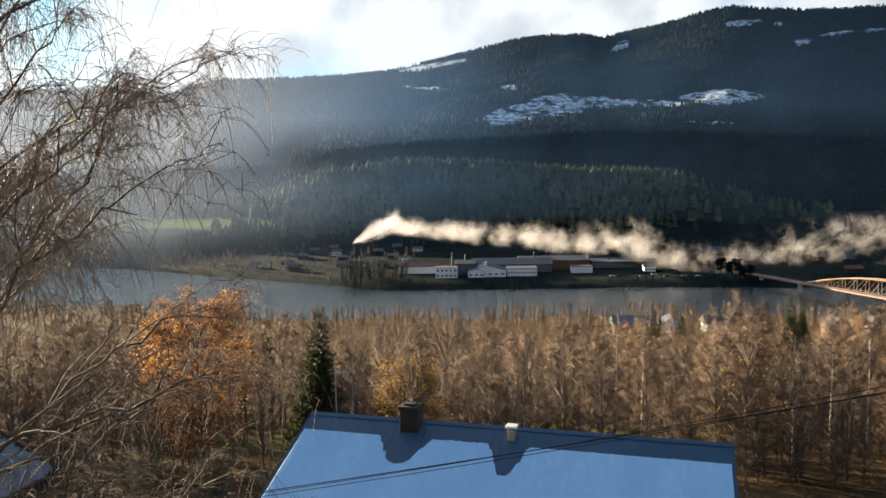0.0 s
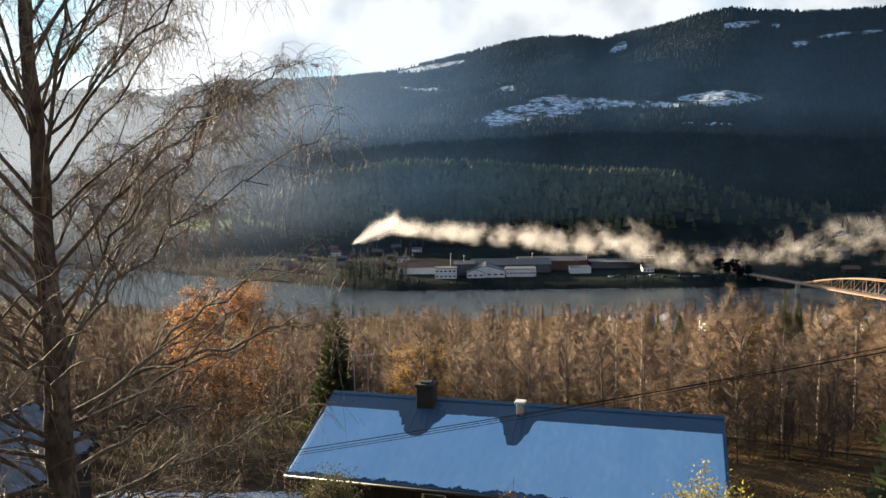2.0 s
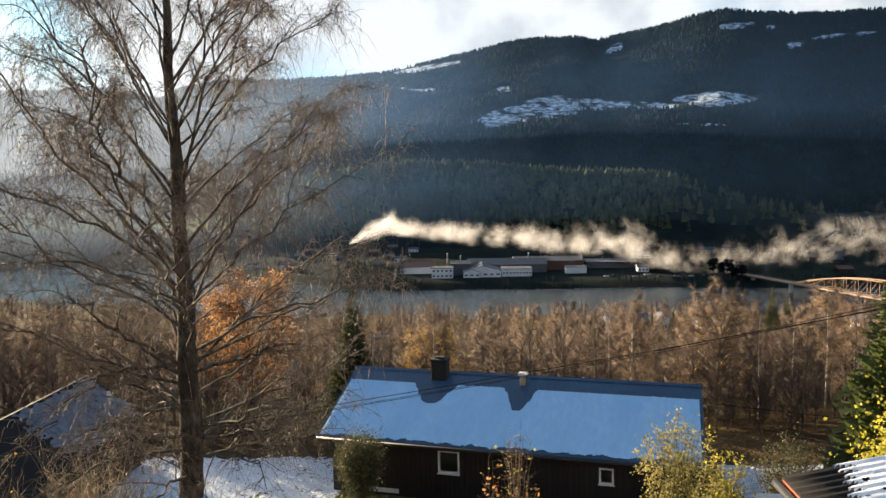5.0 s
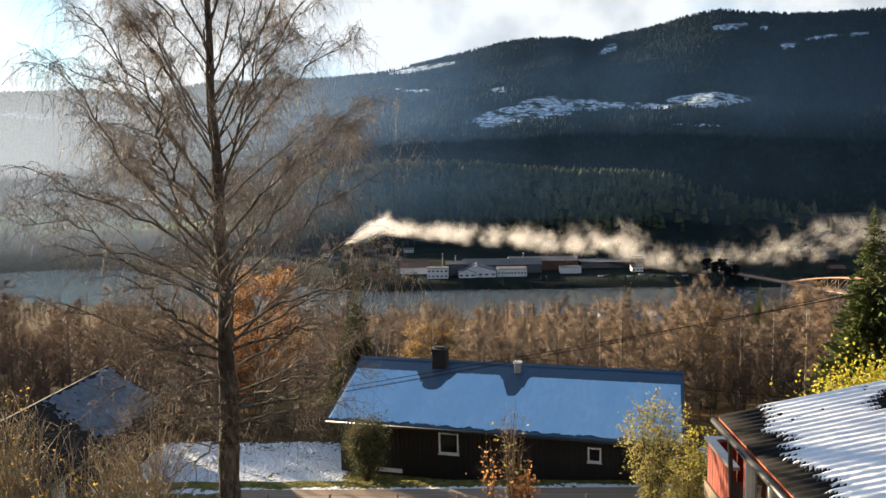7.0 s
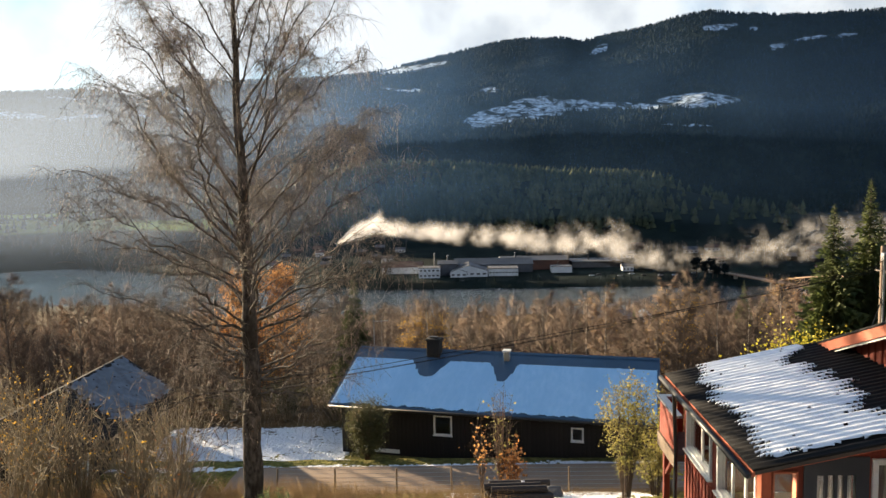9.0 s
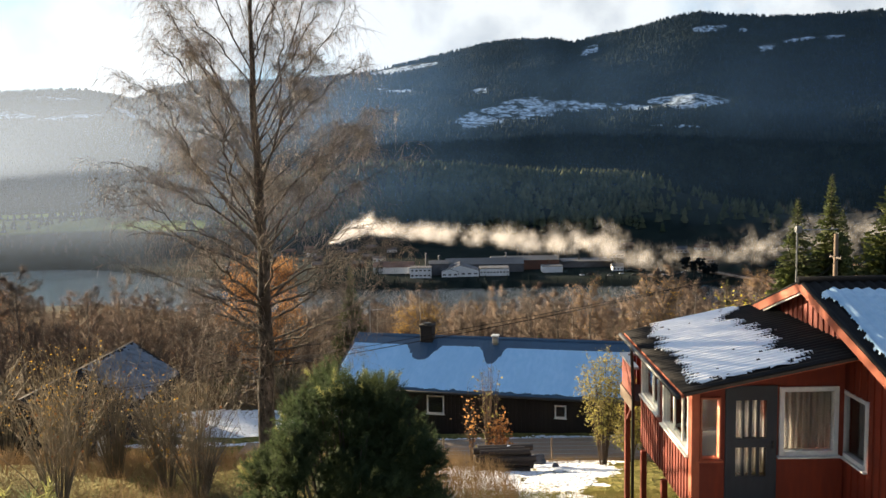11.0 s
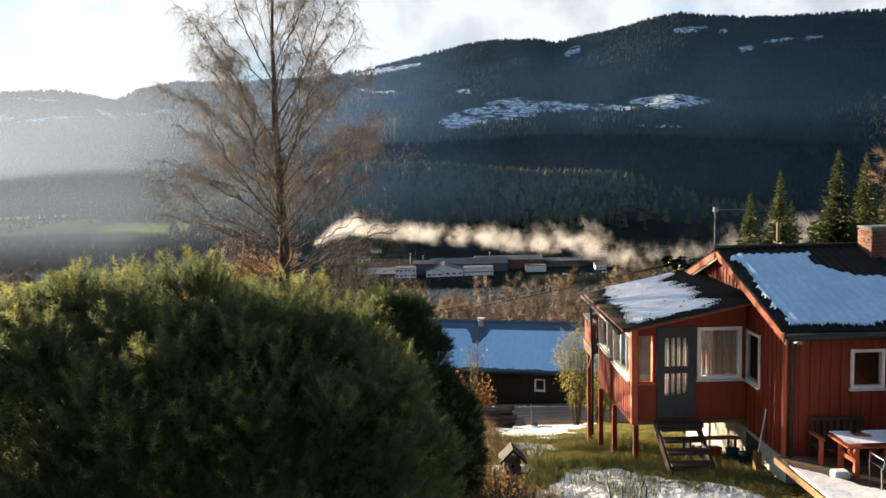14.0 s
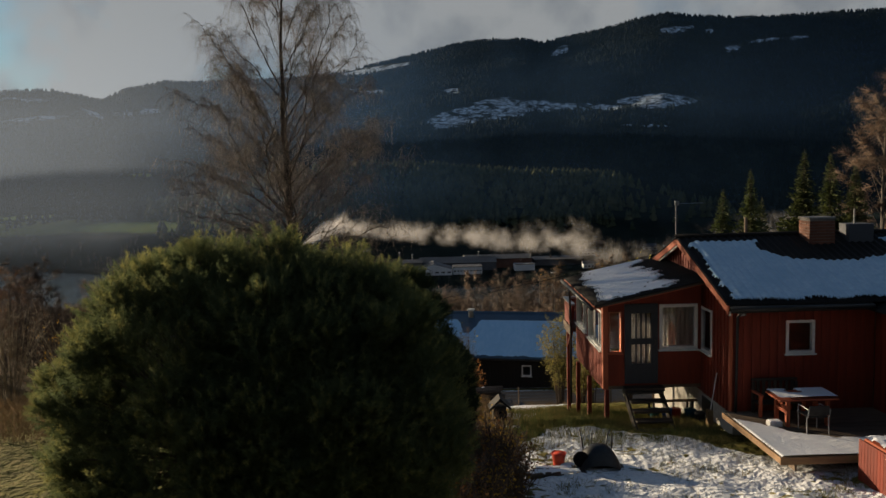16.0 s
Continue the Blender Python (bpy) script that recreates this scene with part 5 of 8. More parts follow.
def skeleton_tree(rs, height, trunk_r, limbs, subs, first, reach, rise, droop, lean=0.02, k=9, top_reach=0.25):
    """Trunk, limbs and sub-branches of a leafless broadleaf tree, as rows of points."""
    t = np.linspace(0, 1, 14)
    trunk = np.stack([lean * height * t ** 1.5 + 0.012 * height * np.sin(t * 5 + rs.uniform(0, 6)) * t,
                      lean * height * rs.uniform(-1, 1) * t + 0.010 * height * np.sin(t * 4 + rs.uniform(0, 6)) * t, height * t], 1)
    L, S = [], []
    ga = rs.uniform(0, 6.28)
    for i in range(limbs):
        f = first + (0.97 - first) * ((i + rs.uniform(0, 0.8)) / limbs)
        o = np.array([np.interp(f, t, trunk[:, c]) for c in range(3)])
        ga += 2.4 + rs.uniform(-0.5, 0.5)
        shape = (1 - (f - first) / (1 - first)) ** 0.55 * (1 - top_reach) + top_reach
        ln = reach * shape * rs.uniform(0.75, 1.12)
        s = np.linspace(0, 1, k)
        out = np.array([math.cos(ga), math.sin(ga), 0.0])
        up = rise * (0.7 + 0.9 * (f - first))
        w = np.cumsum(rs.normal(0, 0.035, (k, 3)), axis=0) * ln
        pts = o + out * (ln * s)[:, None] + np.array([0, 0, 1.0]) * (ln * (up * s - droop * s ** 3))[:, None] + w * s[:, None]
        L.append(pts)
        for j in range(subs):
            g = rs.uniform(0.22, 1.0)
            q = np.array([np.interp(g, s, pts[:, c]) for c in range(3)])
            side = np.cross(out, [0, 0, 1.0]) * rs.choice([-1, 1]) * rs.uniform(0.4, 1.0)
            dr = unit(out * rs.uniform(0.5, 1.0) + side + np.array([0, 0, rs.uniform(0.05, 0.8)]))
            sl = ln * rs.uniform(0.22, 0.46) * (1.15 - 0.5 * g)
            ss = np.linspace(0, 1, 6)
            S.append(q + dr * (sl * ss)[:, None] + np.array([0, 0, -1.0]) * (sl * droop * 1.3 * ss ** 2.2)[:, None] + np.cumsum(rs.normal(0, 0.03, (6, 3)), axis=0) * sl)
    return trunk, np.array(L), np.array(S)


def bare_tree_meshes(seed, height=11.0, limbs=16, subs=7, twigs=26, twig_r=0.0072, leaf=0, leaf_size=0.09, white=False, reach=2.6, first=0.3):
    rs = np.random.RandomState(seed)
    trunk, L, S = skeleton_tree(rs, height, 0.1, limbs, subs, first, reach, 1.45, 0.4, lean=rs.uniform(-0.03, 0.03))
    s = Shape()
    t = np.linspace(0, 1, 14)
    s.tube(trunk, 0.012 + 0.012 * height * (1 - t) ** 0.9 * 0.9, 6)
    tr = s.mesh("trunk")
    v1, f1 = many_tubes(L[:, ::2], np.linspace(0.034, 0.012, L[:, ::2].shape[1]))
    v2, f2 = many_tubes(S[:, [0, 2, 5]], np.array([0.016, 0.012, 0.007]))
    br = soup("branchwork", np.concatenate([v1, v2]), np.concatenate([f1, f2 + len(v1)]), BARK)
    n = len(S) * twigs
    i = rs.randint(0, len(S), n)
    g = rs.uniform(0.1, 1, n) * 4.99
    a = S[i, g.astype(int)] * (1 - g % 1)[:, None] + S[i, np.minimum(g.astype(int) + 1, 5)] * (g % 1)[:, None]
    along = unit(S[i, 5] - S[i, 0])
    d = unit(along * 0.8 + rs.normal(size=(n, 3)) * 0.55 + [0, 0, 0.45])
    b = a + d * rs.uniform(0.3, 0.95, n)[:, None]
    v3, f3 = spikes(a, b, twig_r)
    tw = soup("crown", v3, f3, TWIG)
    lf = None
    if leaf:
        k = rs.randint(0, n, leaf)
        p = a[k] + (b[k] - a[k]) * rs.uniform(0.2, 1.1, leaf)[:, None] + rs.normal(0, 0.06, (leaf, 3))
        lf = leaves(p, leaf_size, rs)
    tr.materials.append(WHITEBARK if white else BARK)
    return tr, br, tw, lf


def tree_thing(name, label, seed, m, leaf_mat=None, **k):
    tr, br, tw, lf = bare_tree_meshes(seed, **k)
    ob = thing(name, label, "tree", m)
    part("trunk", tr, None, ob, smooth=True)
    part("branchwork", br, None, ob, kind="stuff")
    part("crown", tw, None, ob, kind="stuff")
    if lf:
        part("foliage", soup("foliage", *lf, leaf_mat), None, ob, kind="stuff")
    return ob


def spruce_meshes(seed, height=12.0, base=2.4, tiers=34, per=14):
    rs = np.random.RandomState(seed)
    s = Shape().tube([(0, 0, -0.3), (0, 0, height * 0.5), (0, 0, height)], [0.02 * height * 0.7, 0.008 * height, 0.01], 7)
    tr = s.mesh("trunk")
    tr.materials.append(BARK)
    V, F, n0 = [], [], 0
    for i in range(tiers):
        f = (i + rs.uniform(-0.3, 0.3)) / tiers
        z = height * (0.06 + 0.94 * f)
        R = base * (1 - f) ** 0.95 * rs.uniform(0.85, 1.1) + 0.06
        c = per if f < 0.7 else max(5, per // 2)
        a = rs.uniform(0, 6.28) + np.arange(c) * 6.283 / c + rs.normal(0, 0.15, c)
        ln = R * rs.uniform(0.7, 1.12, c)
        ax = np.stack([np.cos(a), np.sin(a), np.zeros(c)], 1)
        sd = np.stack([-np.sin(a), np.cos(a), np.zeros(c)], 1)
        o = np.array([0, 0, z])
        # each bough: sprays of needles hanging from a drooping spine
        m = 9
        for j in range(m):
            g = (j + 0.5) / m
            p = o + ax * (ln * g)[:, None] + np.array([0, 0, 1.0]) * (-0.30 * ln * g + 0.16 * ln * g ** 2 + rs.normal(0, 0.10, c))[:, None]
            for sg in (-1, 1):
                e = p + (ax * rs.uniform(0.2, 0.6, c)[:, None] + sd * sg * rs.uniform(0.5, 1.0, c)[:, None]) * (0.34 * ln * (1.25 - g))[:, None] + np.array([0, 0, -0.10]) * (ln * rs.uniform(0.3, 1.6, c))[:, None]
                w = (0.085 * ln + 0.05)[:, None]
                v = np.stack([p - ax * w, p + ax * w, e], 1)
                V.append(v.reshape(-1, 3))
                F.append(np.arange(c * 3).reshape(-1, 3) + n0)
                n0 += c * 3
    v, f = np.concatenate(V), np.concatenate(F)
    return tr, soup("crown", v, f, SPRUCE)


def spruce_thing(label, seed, m, **k):
    tr, cr = spruce_meshes(seed, **k)
    ob = thing("spruce_tree", label, "tree", m)
    part("trunk", tr, None, ob)
    part("crown", cr, None, ob, kind="stuff")
    return ob


# --- the tall birch below the garden ---
def big_birch():
    rs = np.random.RandomState(11)
    bx, by = -5.68, 10.56
    base = land_at(bx, by) - 0.2
    ob = anchored("birch_tree", "tall bare birch with dark bark and hanging twigs", "tree", bx, by, base)
    zs = np.array([base, -8.9, -6.9, -5.0, -3.5, -2.0, 0, 2.5, 4.5, 6.8, 9.2])
    xs = bx + np.array([-0.02, 0.0, 0.045, 0.09, 0.11, 0.135, 0.08, 0.01, 0.045, 0.11, 0.13])
    rr = np.array([0.33, 0.28, 0.245, 0.225, 0.20, 0.165, 0.132, 0.092, 0.06, 0.03, 0.008])
    fine = np.linspace(base, 9.2, 70)
    bend = lambda z: np.stack([np.interp(z, zs, xs) + 0.02 * np.sin(np.asarray(z) * 2.3), by + 0.03 * np.sin(np.asarray(z)), z + 0 * np.asarray(z)], -1)
    rough = 1 + 0.05 * np.sin(fine * 5.1) + 0.04 * np.sin(fine * 11.7)
    put("trunk", Shape().tube(bend(fine), np.interp(fine, zs, rr) * rough, 14), OLDBARK, ob, "dark furrowed birch trunk", smooth=True)
    spread = lambda z: np.interp(z, [-6.0, -4.8, -3.5, -2.2, -1.0, 0.2, 1.5, 2.6, 4, 5.2, 6.8, 8.2, 9.4], [1.8, 2.5, 3.2, 3.8, 4.3, 4.2, 3.9, 3.6, 3.2, 3.0, 2.5, 1.6, 0.5])
    L, LR, S, SR, B, BR = [], [], [], [], [], []
    k = 14
    t = np.linspace(0, 1, k)
    limbs, ga = 72, 0.4
    for i in range(limbs):
        f = (i + rs.uniform(0, 0.9)) / limbs
        zt = -5.2 + 14.2 * f ** 1.12
        ga += 2.4 + rs.uniform(-0.5, 0.5)
        r = spread(zt) * rs.uniform(0.78, 1.03)
        rise = r * np.interp(zt, [-4.6, -2, 0, 3, 5, 9], [0.26, 0.48, 0.72, 1.05, 1.4, 2.0]) * rs.uniform(0.8, 1.15)
        zb = max(zt - rise, -7.2 + rs.uniform(0, 3.4))
        o = bend(zb)
        out = np.array([math.cos(ga), math.sin(ga), 0])
        side = np.array([-out[1], out[0], 0])
        # leaves the trunk at a slant, sweeps up and nods at its end
        sweep = rs.uniform(0.78, 1.12)
        wob = np.cumsum(rs.normal(0, 0.042, (k, 3)), axis=0) * r * 0.8 + rs.normal(0, 0.022, (k, 3)) * r
        pts = o + out * (r * t ** rs.uniform(0.85, 1.1))[:, None] + np.array([0, 0, 1.0]) * ((zt - zb) * t ** sweep - 0.10 * r * t ** 5)[:, None] + side * (r * 0.10 * rs.normal() * np.sin(t * 3.1))[:, None] + wob * t[:, None]
        r0 = min(np.interp(zb, zs, rr) * rs.uniform(0.10, 0.24), 0.030) + 0.004
        L.append(pts), LR.append(r0 * (1 - t) ** 0.8 + 0.005)
        nsec = int(rs.uniform(6, 9) * (0.7 + 0.12 * r))
        for j in range(nsec):
            q = 0.22 + 0.74 * (j + rs.uniform(0, 0.9)) / nsec
            p = np.array([np.interp(q, t, pts[:, c]) for c in range(3)])
            d0 = unit(pts[min(int(q * k) + 1, k - 1)] - pts[int(q * (k - 2))])
            turn = (-1) ** j * rs.uniform(0.45, 0.95)
            d1 = unit(d0 + side * turn + np.array([0, 0, rs.uniform(-0.25, 0.5)]))
            l2 = (0.55 + 0.30 * r) * rs.uniform(0.6, 1.15) * (1.25 - 0.75 * q)
            s2 = np.linspace(0, 1, 10)
            sec = p + d1 * (l2 * s2)[:, None] + np.array([0, 0, 1.0]) * (l2 * (0.22 * s2 - 0.34 * s2 ** 3))[:, None] + np.cumsum(rs.normal(0, 0.028, (10, 3)), axis=0) * l2 * s2[:, None]
            B.append(sec), BR.append((0.42 * r0 * (1 - 0.5 * q) + 0.002) * (1 - s2) ** 0.9 + 0.0042)
            for jj in range(6):
                g2 = rs.uniform(0.2, 1.0)
                p2 = np.array([np.interp(g2, s2, sec[:, c]) for c in range(3)])
                d2 = unit(d1 + rs.normal(0, 0.55, 3) + [0, 0, rs.uniform(-0.1, 0.45)])
                sl = rs.uniform(0.32, 0.95) * (0.7 + 0.08 * r)
                ss = np.linspace(0, 1, 8)
                S.append(p2 + d2 * (sl * ss)[:, None] + np.array([0, 0, -1.0]) * (sl * rs.uniform(0.2, 0.7) * ss ** 2.2)[:, None] + np.cumsum(rs.normal(0, 0.025, (8, 3)), axis=0) * sl)
                SR.append(np.linspace(0.0046, 0.0022, 8))
        for j in range(8):
            q = rs.uniform(0.45, 1.0)
            p = np.array([np.interp(q, t, pts[:, c]) for c in range(3)])
            d2 = unit(out * rs.uniform(0.2, 0.9) + side * rs.normal(0, 0.6) + [0, 0, rs.uniform(0.0, 0.9)])
            sl = rs.uniform(0.3, 0.8)
            ss = np.linspace(0, 1, 8)
            S.append(p + d2 * (sl * ss)[:, None] + np.array([0, 0, -1.0]) * (sl * 0.4 * ss ** 2.4)[:, None] + np.cumsum(rs.normal(0, 0.025, (8, 3)), axis=0) * sl)
            SR.append(np.linspace(0.0048, 0.0022, 8))
    for pts, r in zip(L, LR):
        put("limb", Shape().tube(pts, r, 7), BARK, ob, smooth=True)
    order = np.argsort([-b[0] for b in BR])
    for i in order[:180]:
        put("branch", Shape().tube(B[i], BR[i], 5), BARK, ob, smooth=True)
    v, f = many_tubes(np.array([B[i] for i in order[180:]]), np.array([BR[i] for i in order[180:]]))
    S = np.array(S)
    v2, f2 = many_tubes(S, np.array(SR))
    put("branchwork", soup("branchwork", np.concatenate([v, v2]), np.concatenate([f, f2 + len(v)]), BARK), None, ob, kind="stuff")
    n = 24000
    i = rs.randint(0, len(S), n)
    low = (S[i, 0, 2] < -1.0) & (rs.rand(n) < 0.6)
    i[low] = rs.choice(np.nonzero(S[:, 0, 2] > -0.5)[0], low.sum())
    gg = rs.uniform(0.1, 1, n) * 6.99
    a = S[i, gg.astype(int)] * (1 - gg % 1)[:, None] + S[i, np.minimum(gg.astype(int) + 1, 7)] * (gg % 1)[:, None]
    d = unit(rs.normal(size=(n, 3)) * [0.7, 0.7, 0.4])
    ln = rs.uniform(0.2, 0.6, n) * np.where(rs.rand(n) < 0.4, 1.7, 1.0)
    tt = np.linspace(0, 1, 4)
    hang = rs.uniform(0.25, 1.0, n)
    P = a[:, None] + d[:, None] * (ln[:, None] * tt ** 0.7 * (1 - 0.55 * hang[:, None]))[..., None] + np.array([0, 0, -1.0]) * (ln[:, None] * hang[:, None] * tt ** 1.4)[..., None]
    v, f = many_tubes(P, np.array([0.0034, 0.0032, 0.0028, 0.0018]))
    put("twig_mass", soup("twig_mass", v, f, TWIGNEAR), None, ob, "fine hanging twigs", kind="stuff")
    c = rs.randint(0, n, 3200)
    lv, lf = leaves(P[c, 3] + rs.normal(0, 0.01, (3200, 3)), 0.024, rs)
    put("dry_foliage", soup("dry_foliage", lv, lf, RUSTLEAF), None, ob, "last dry leaves and catkins", kind="stuff")


big_birch()

# --- woodland on the slope below ---
rs = np.random.RandomState(21)
far_m = pose(0, 0, -300)
kinds = [("birch_tree", "slender white-stemmed birch, leafless and russet-twigged", dict(white=True, height=12.5, limbs=20, reach=2.2, first=0.38)),
         ("birch_tree", "leafless birch with a haze of brown twigs", dict(height=11, limbs=20, reach=2.6, first=0.25)),
         ("alder_tree", "bare grey-brown alder with fine twigs", dict(height=10, limbs=22, reach=3.0, first=0.18)),
         ("birch_tree", "young birch with a few golden leaves remaining", dict(height=10.5, limbs=18, reach=2.3, first=0.25, leaf=450, leaf_mat=GOLDLEAF, white=True)),
         ("aspen_tree", "tree in dull russet leaf", dict(height=10.5, limbs=20, reach=2.7, first=0.2, leaf=1500, leaf_mat=RUSTLEAF)),
         ("birch_tree", "bare birch branching low with brown twigs", dict(height=9, limbs=24, reach=3.0, first=0.12, white=False))]
protos = []
for i, (nm, lb, kw) in enumerate(kinds):
    protos.append(tree_thing(nm, lb, 100 + i, pose(0, 0, 0), **kw))
placed = []


def free(x, y, d):
    return all((x - a) ** 2 + (y - b) ** 2 > d * d for a, b in placed)


def plant(proto, x, y, scale, first=False):
    placed.append((x, y))
    top = {0: 14.0, 1: 12.6, 2: 11.6, 3: 12.0, 4: 12.0, 5: 10.8}[protos.index(proto)]
    clump = float(fnoise(np.array([x / (y + 10) * 26 + 5]), np.array([y / 60.0]), 2)[0])
    scale = min(scale, (0.6 - y * (0.137 + 0.085 * np.clip(1.35 - 1.5 * clump + 0.25 * (rs.rand() - 0.5), 0, 1)) - land_at(x, y)) / top * (1.32 if rs.rand() < 0.13 else 1.0))
    m = Matrix.Translation((x, y, land_at(x, y) - 0.1)) @ Matrix.Rotation(rs.uniform(0, 6.28), 4, 'Z') @ Matrix.Scale(scale, 4)
    if first:
        proto.matrix_world = m
        return proto
    ob = copy_thing(proto, m)
    ob.scale = (scale, scale, scale)
    return ob


WOOD = "trees of the slope wood"
for p in protos:
    p["group"] = WOOD
used = set()


def wood(k, x, y, s):
    ob = plant(protos[k], x, y, s, first=k not in used)
    used.add(k)
    return ob


# tall white stems that stand out beside the house
for x, y, s, k in ((18.2, 40, 0.98, 0), (15.8, 38.5, 0.80, 0), (21.5, 43, 0.95, 0), (13.4, 41, 0.70, 1), (24.5, 41, 0.85, 0), (11.8, 37, 0.66, 5), (16.8, 35.2, 0.6, 5), (9.5, 50, 0.9, 0),
                   (20.2, 37, 0.72, 4), (26.5, 38, 0.8, 1), (-2.2, 40.5, 0.55, 3), (0.5, 42, 0.6, 5)):
    wood(k, x, y, s)
n = 0
while n < 330:
    y = 37 + 290 * rs.rand() ** 2.1
    x = rs.uniform(-0.66, 0.66) * (y + 12)
    if y < 60 and -16 < x < 3.5 and rs.rand() < 0.5:
        continue
    if x < -8 and y < 30 or not free(x, y, 1.6 + y * 0.012):
        continue
    if (x / 14) ** 2 + ((y - 46) / 5) ** 2 < 0.5:
        continue
    k = rs.choice([0, 1, 1, 2, 2, 3, 4, 5, 5])
    s = rs.uniform(0.48, 1.0) * (1.0 if x > 4 else 0.86)
    if y > 240:
        s *= 0.8
    wood(k, x, y, s)
    n += 1
# left of the lane, shrubby ground
for i in range(6):
    x, y = rs.uniform(-30, -11), rs.uniform(33, 48)
    if free(x, y, 2.0):
        wood(rs.choice([1, 2, 5]), x, y, rs.uniform(0.45, 0.8))

# trees in bright leaf
og = tree_thing("birch_tree", "birch in thinning orange autumn leaf", 140, pose(-12.6, 38, land_at(-12.6, 38) - 0.1), leaf_mat=ORANGELEAF, height=6.6, limbs=34, subs=9, reach=3.0, first=0.06, leaf=15000, leaf_size=0.10)
gd = tree_thing("birch_tree", "small birch with golden leaves behind the roof", 141, pose(-2.6, 39.5, land_at(-2.6, 39.5) - 0.1), leaf_mat=GOLDLEAF, height=4.2, limbs=20, subs=8, reach=1.9, first=0.1, leaf=4200, leaf_size=0.08)
gd2 = tree_thing("birch_tree", "thin birch with scattered golden leaves", 142, pose(13.2, 37.5, land_at(13.2, 37.5) - 0.1), leaf_mat=GOLDLEAF, height=5.6, limbs=22, subs=8, reach=2.3, first=0.12, leaf=900, leaf_size=0.085)
gd3 = tree_thing("birch_tree", "birch with a thin veil of golden leaves", 143, pose(23.0, 46, land_at(23, 46) - 0.1), leaf_mat=GOLDLEAF, height=6.8, limbs=22, subs=8, reach=2.0, first=0.15, leaf=900, leaf_size=0.09)
# dark spruces
sp1 = spruce_thing("dark spruce standing behind the blue-roofed house", 7, pose(-6.9, 39.0, land_at(-6.9, 39) - 0.1), height=8.2, base=1.9)
sp2 = spruce_thing("tall spruce behind the red house", 8, pose(20.84, 24.9, land_at(20.84, 24.9) - 0.2), height=1.1 - land_at(20.84, 24.9) + 0.2, base=3.5, tiers=54, per=19)
sp2_h = 1.1 - land_at(20.84, 24.9) + 0.2
sp1["group"] = sp2["group"] = "spruces"
for x, y, top, src in ((17.87, 25.05, 0.1, sp2), (16.28, 25.0, -1.0, sp2), (22.6, 25.4, 0.9, sp2), (24.4, 26.0, 0.2, sp2), (19.4, 27.0, -1.6, sp2),
                       (4.5, 45, -11.5, sp1), (-1.0, 52, -12.5, sp1), (6.0, 43, -11.0, sp1), (38, 95, -14, sp1), (62, 150, -24, sp1), (20, 120, -23, sp1), (-30, 110, -20, sp1), (-8, 140, -26, sp1), (48, 205, -36, sp1),
                       (55, 210, -36, sp1), (-35, 120, -22, sp1)):
    z = land_at(x, y) - 0.1
    sc = (top - z) / (sp2_h if src is sp2 else 8.2)
    ob = copy_thing(src, Matrix.Translation((x, y, z)) @ Matrix.Rotation(rs.uniform(0, 6), 4, 'Z'))
    ob.scale = (sc * rs.uniform(0.8, 1.0),) * 2 + (sc,)
tall = tree_thing("birch_tree", "tall leafless brown-twigged birch beside the spruces", 150, pose(26.1, 26.0, land_at(26.1, 26.0)), height=4.1 - land_at(26.1, 26.0), limbs=34, subs=9, reach=2.6, first=0.2, white=False, twigs=34)


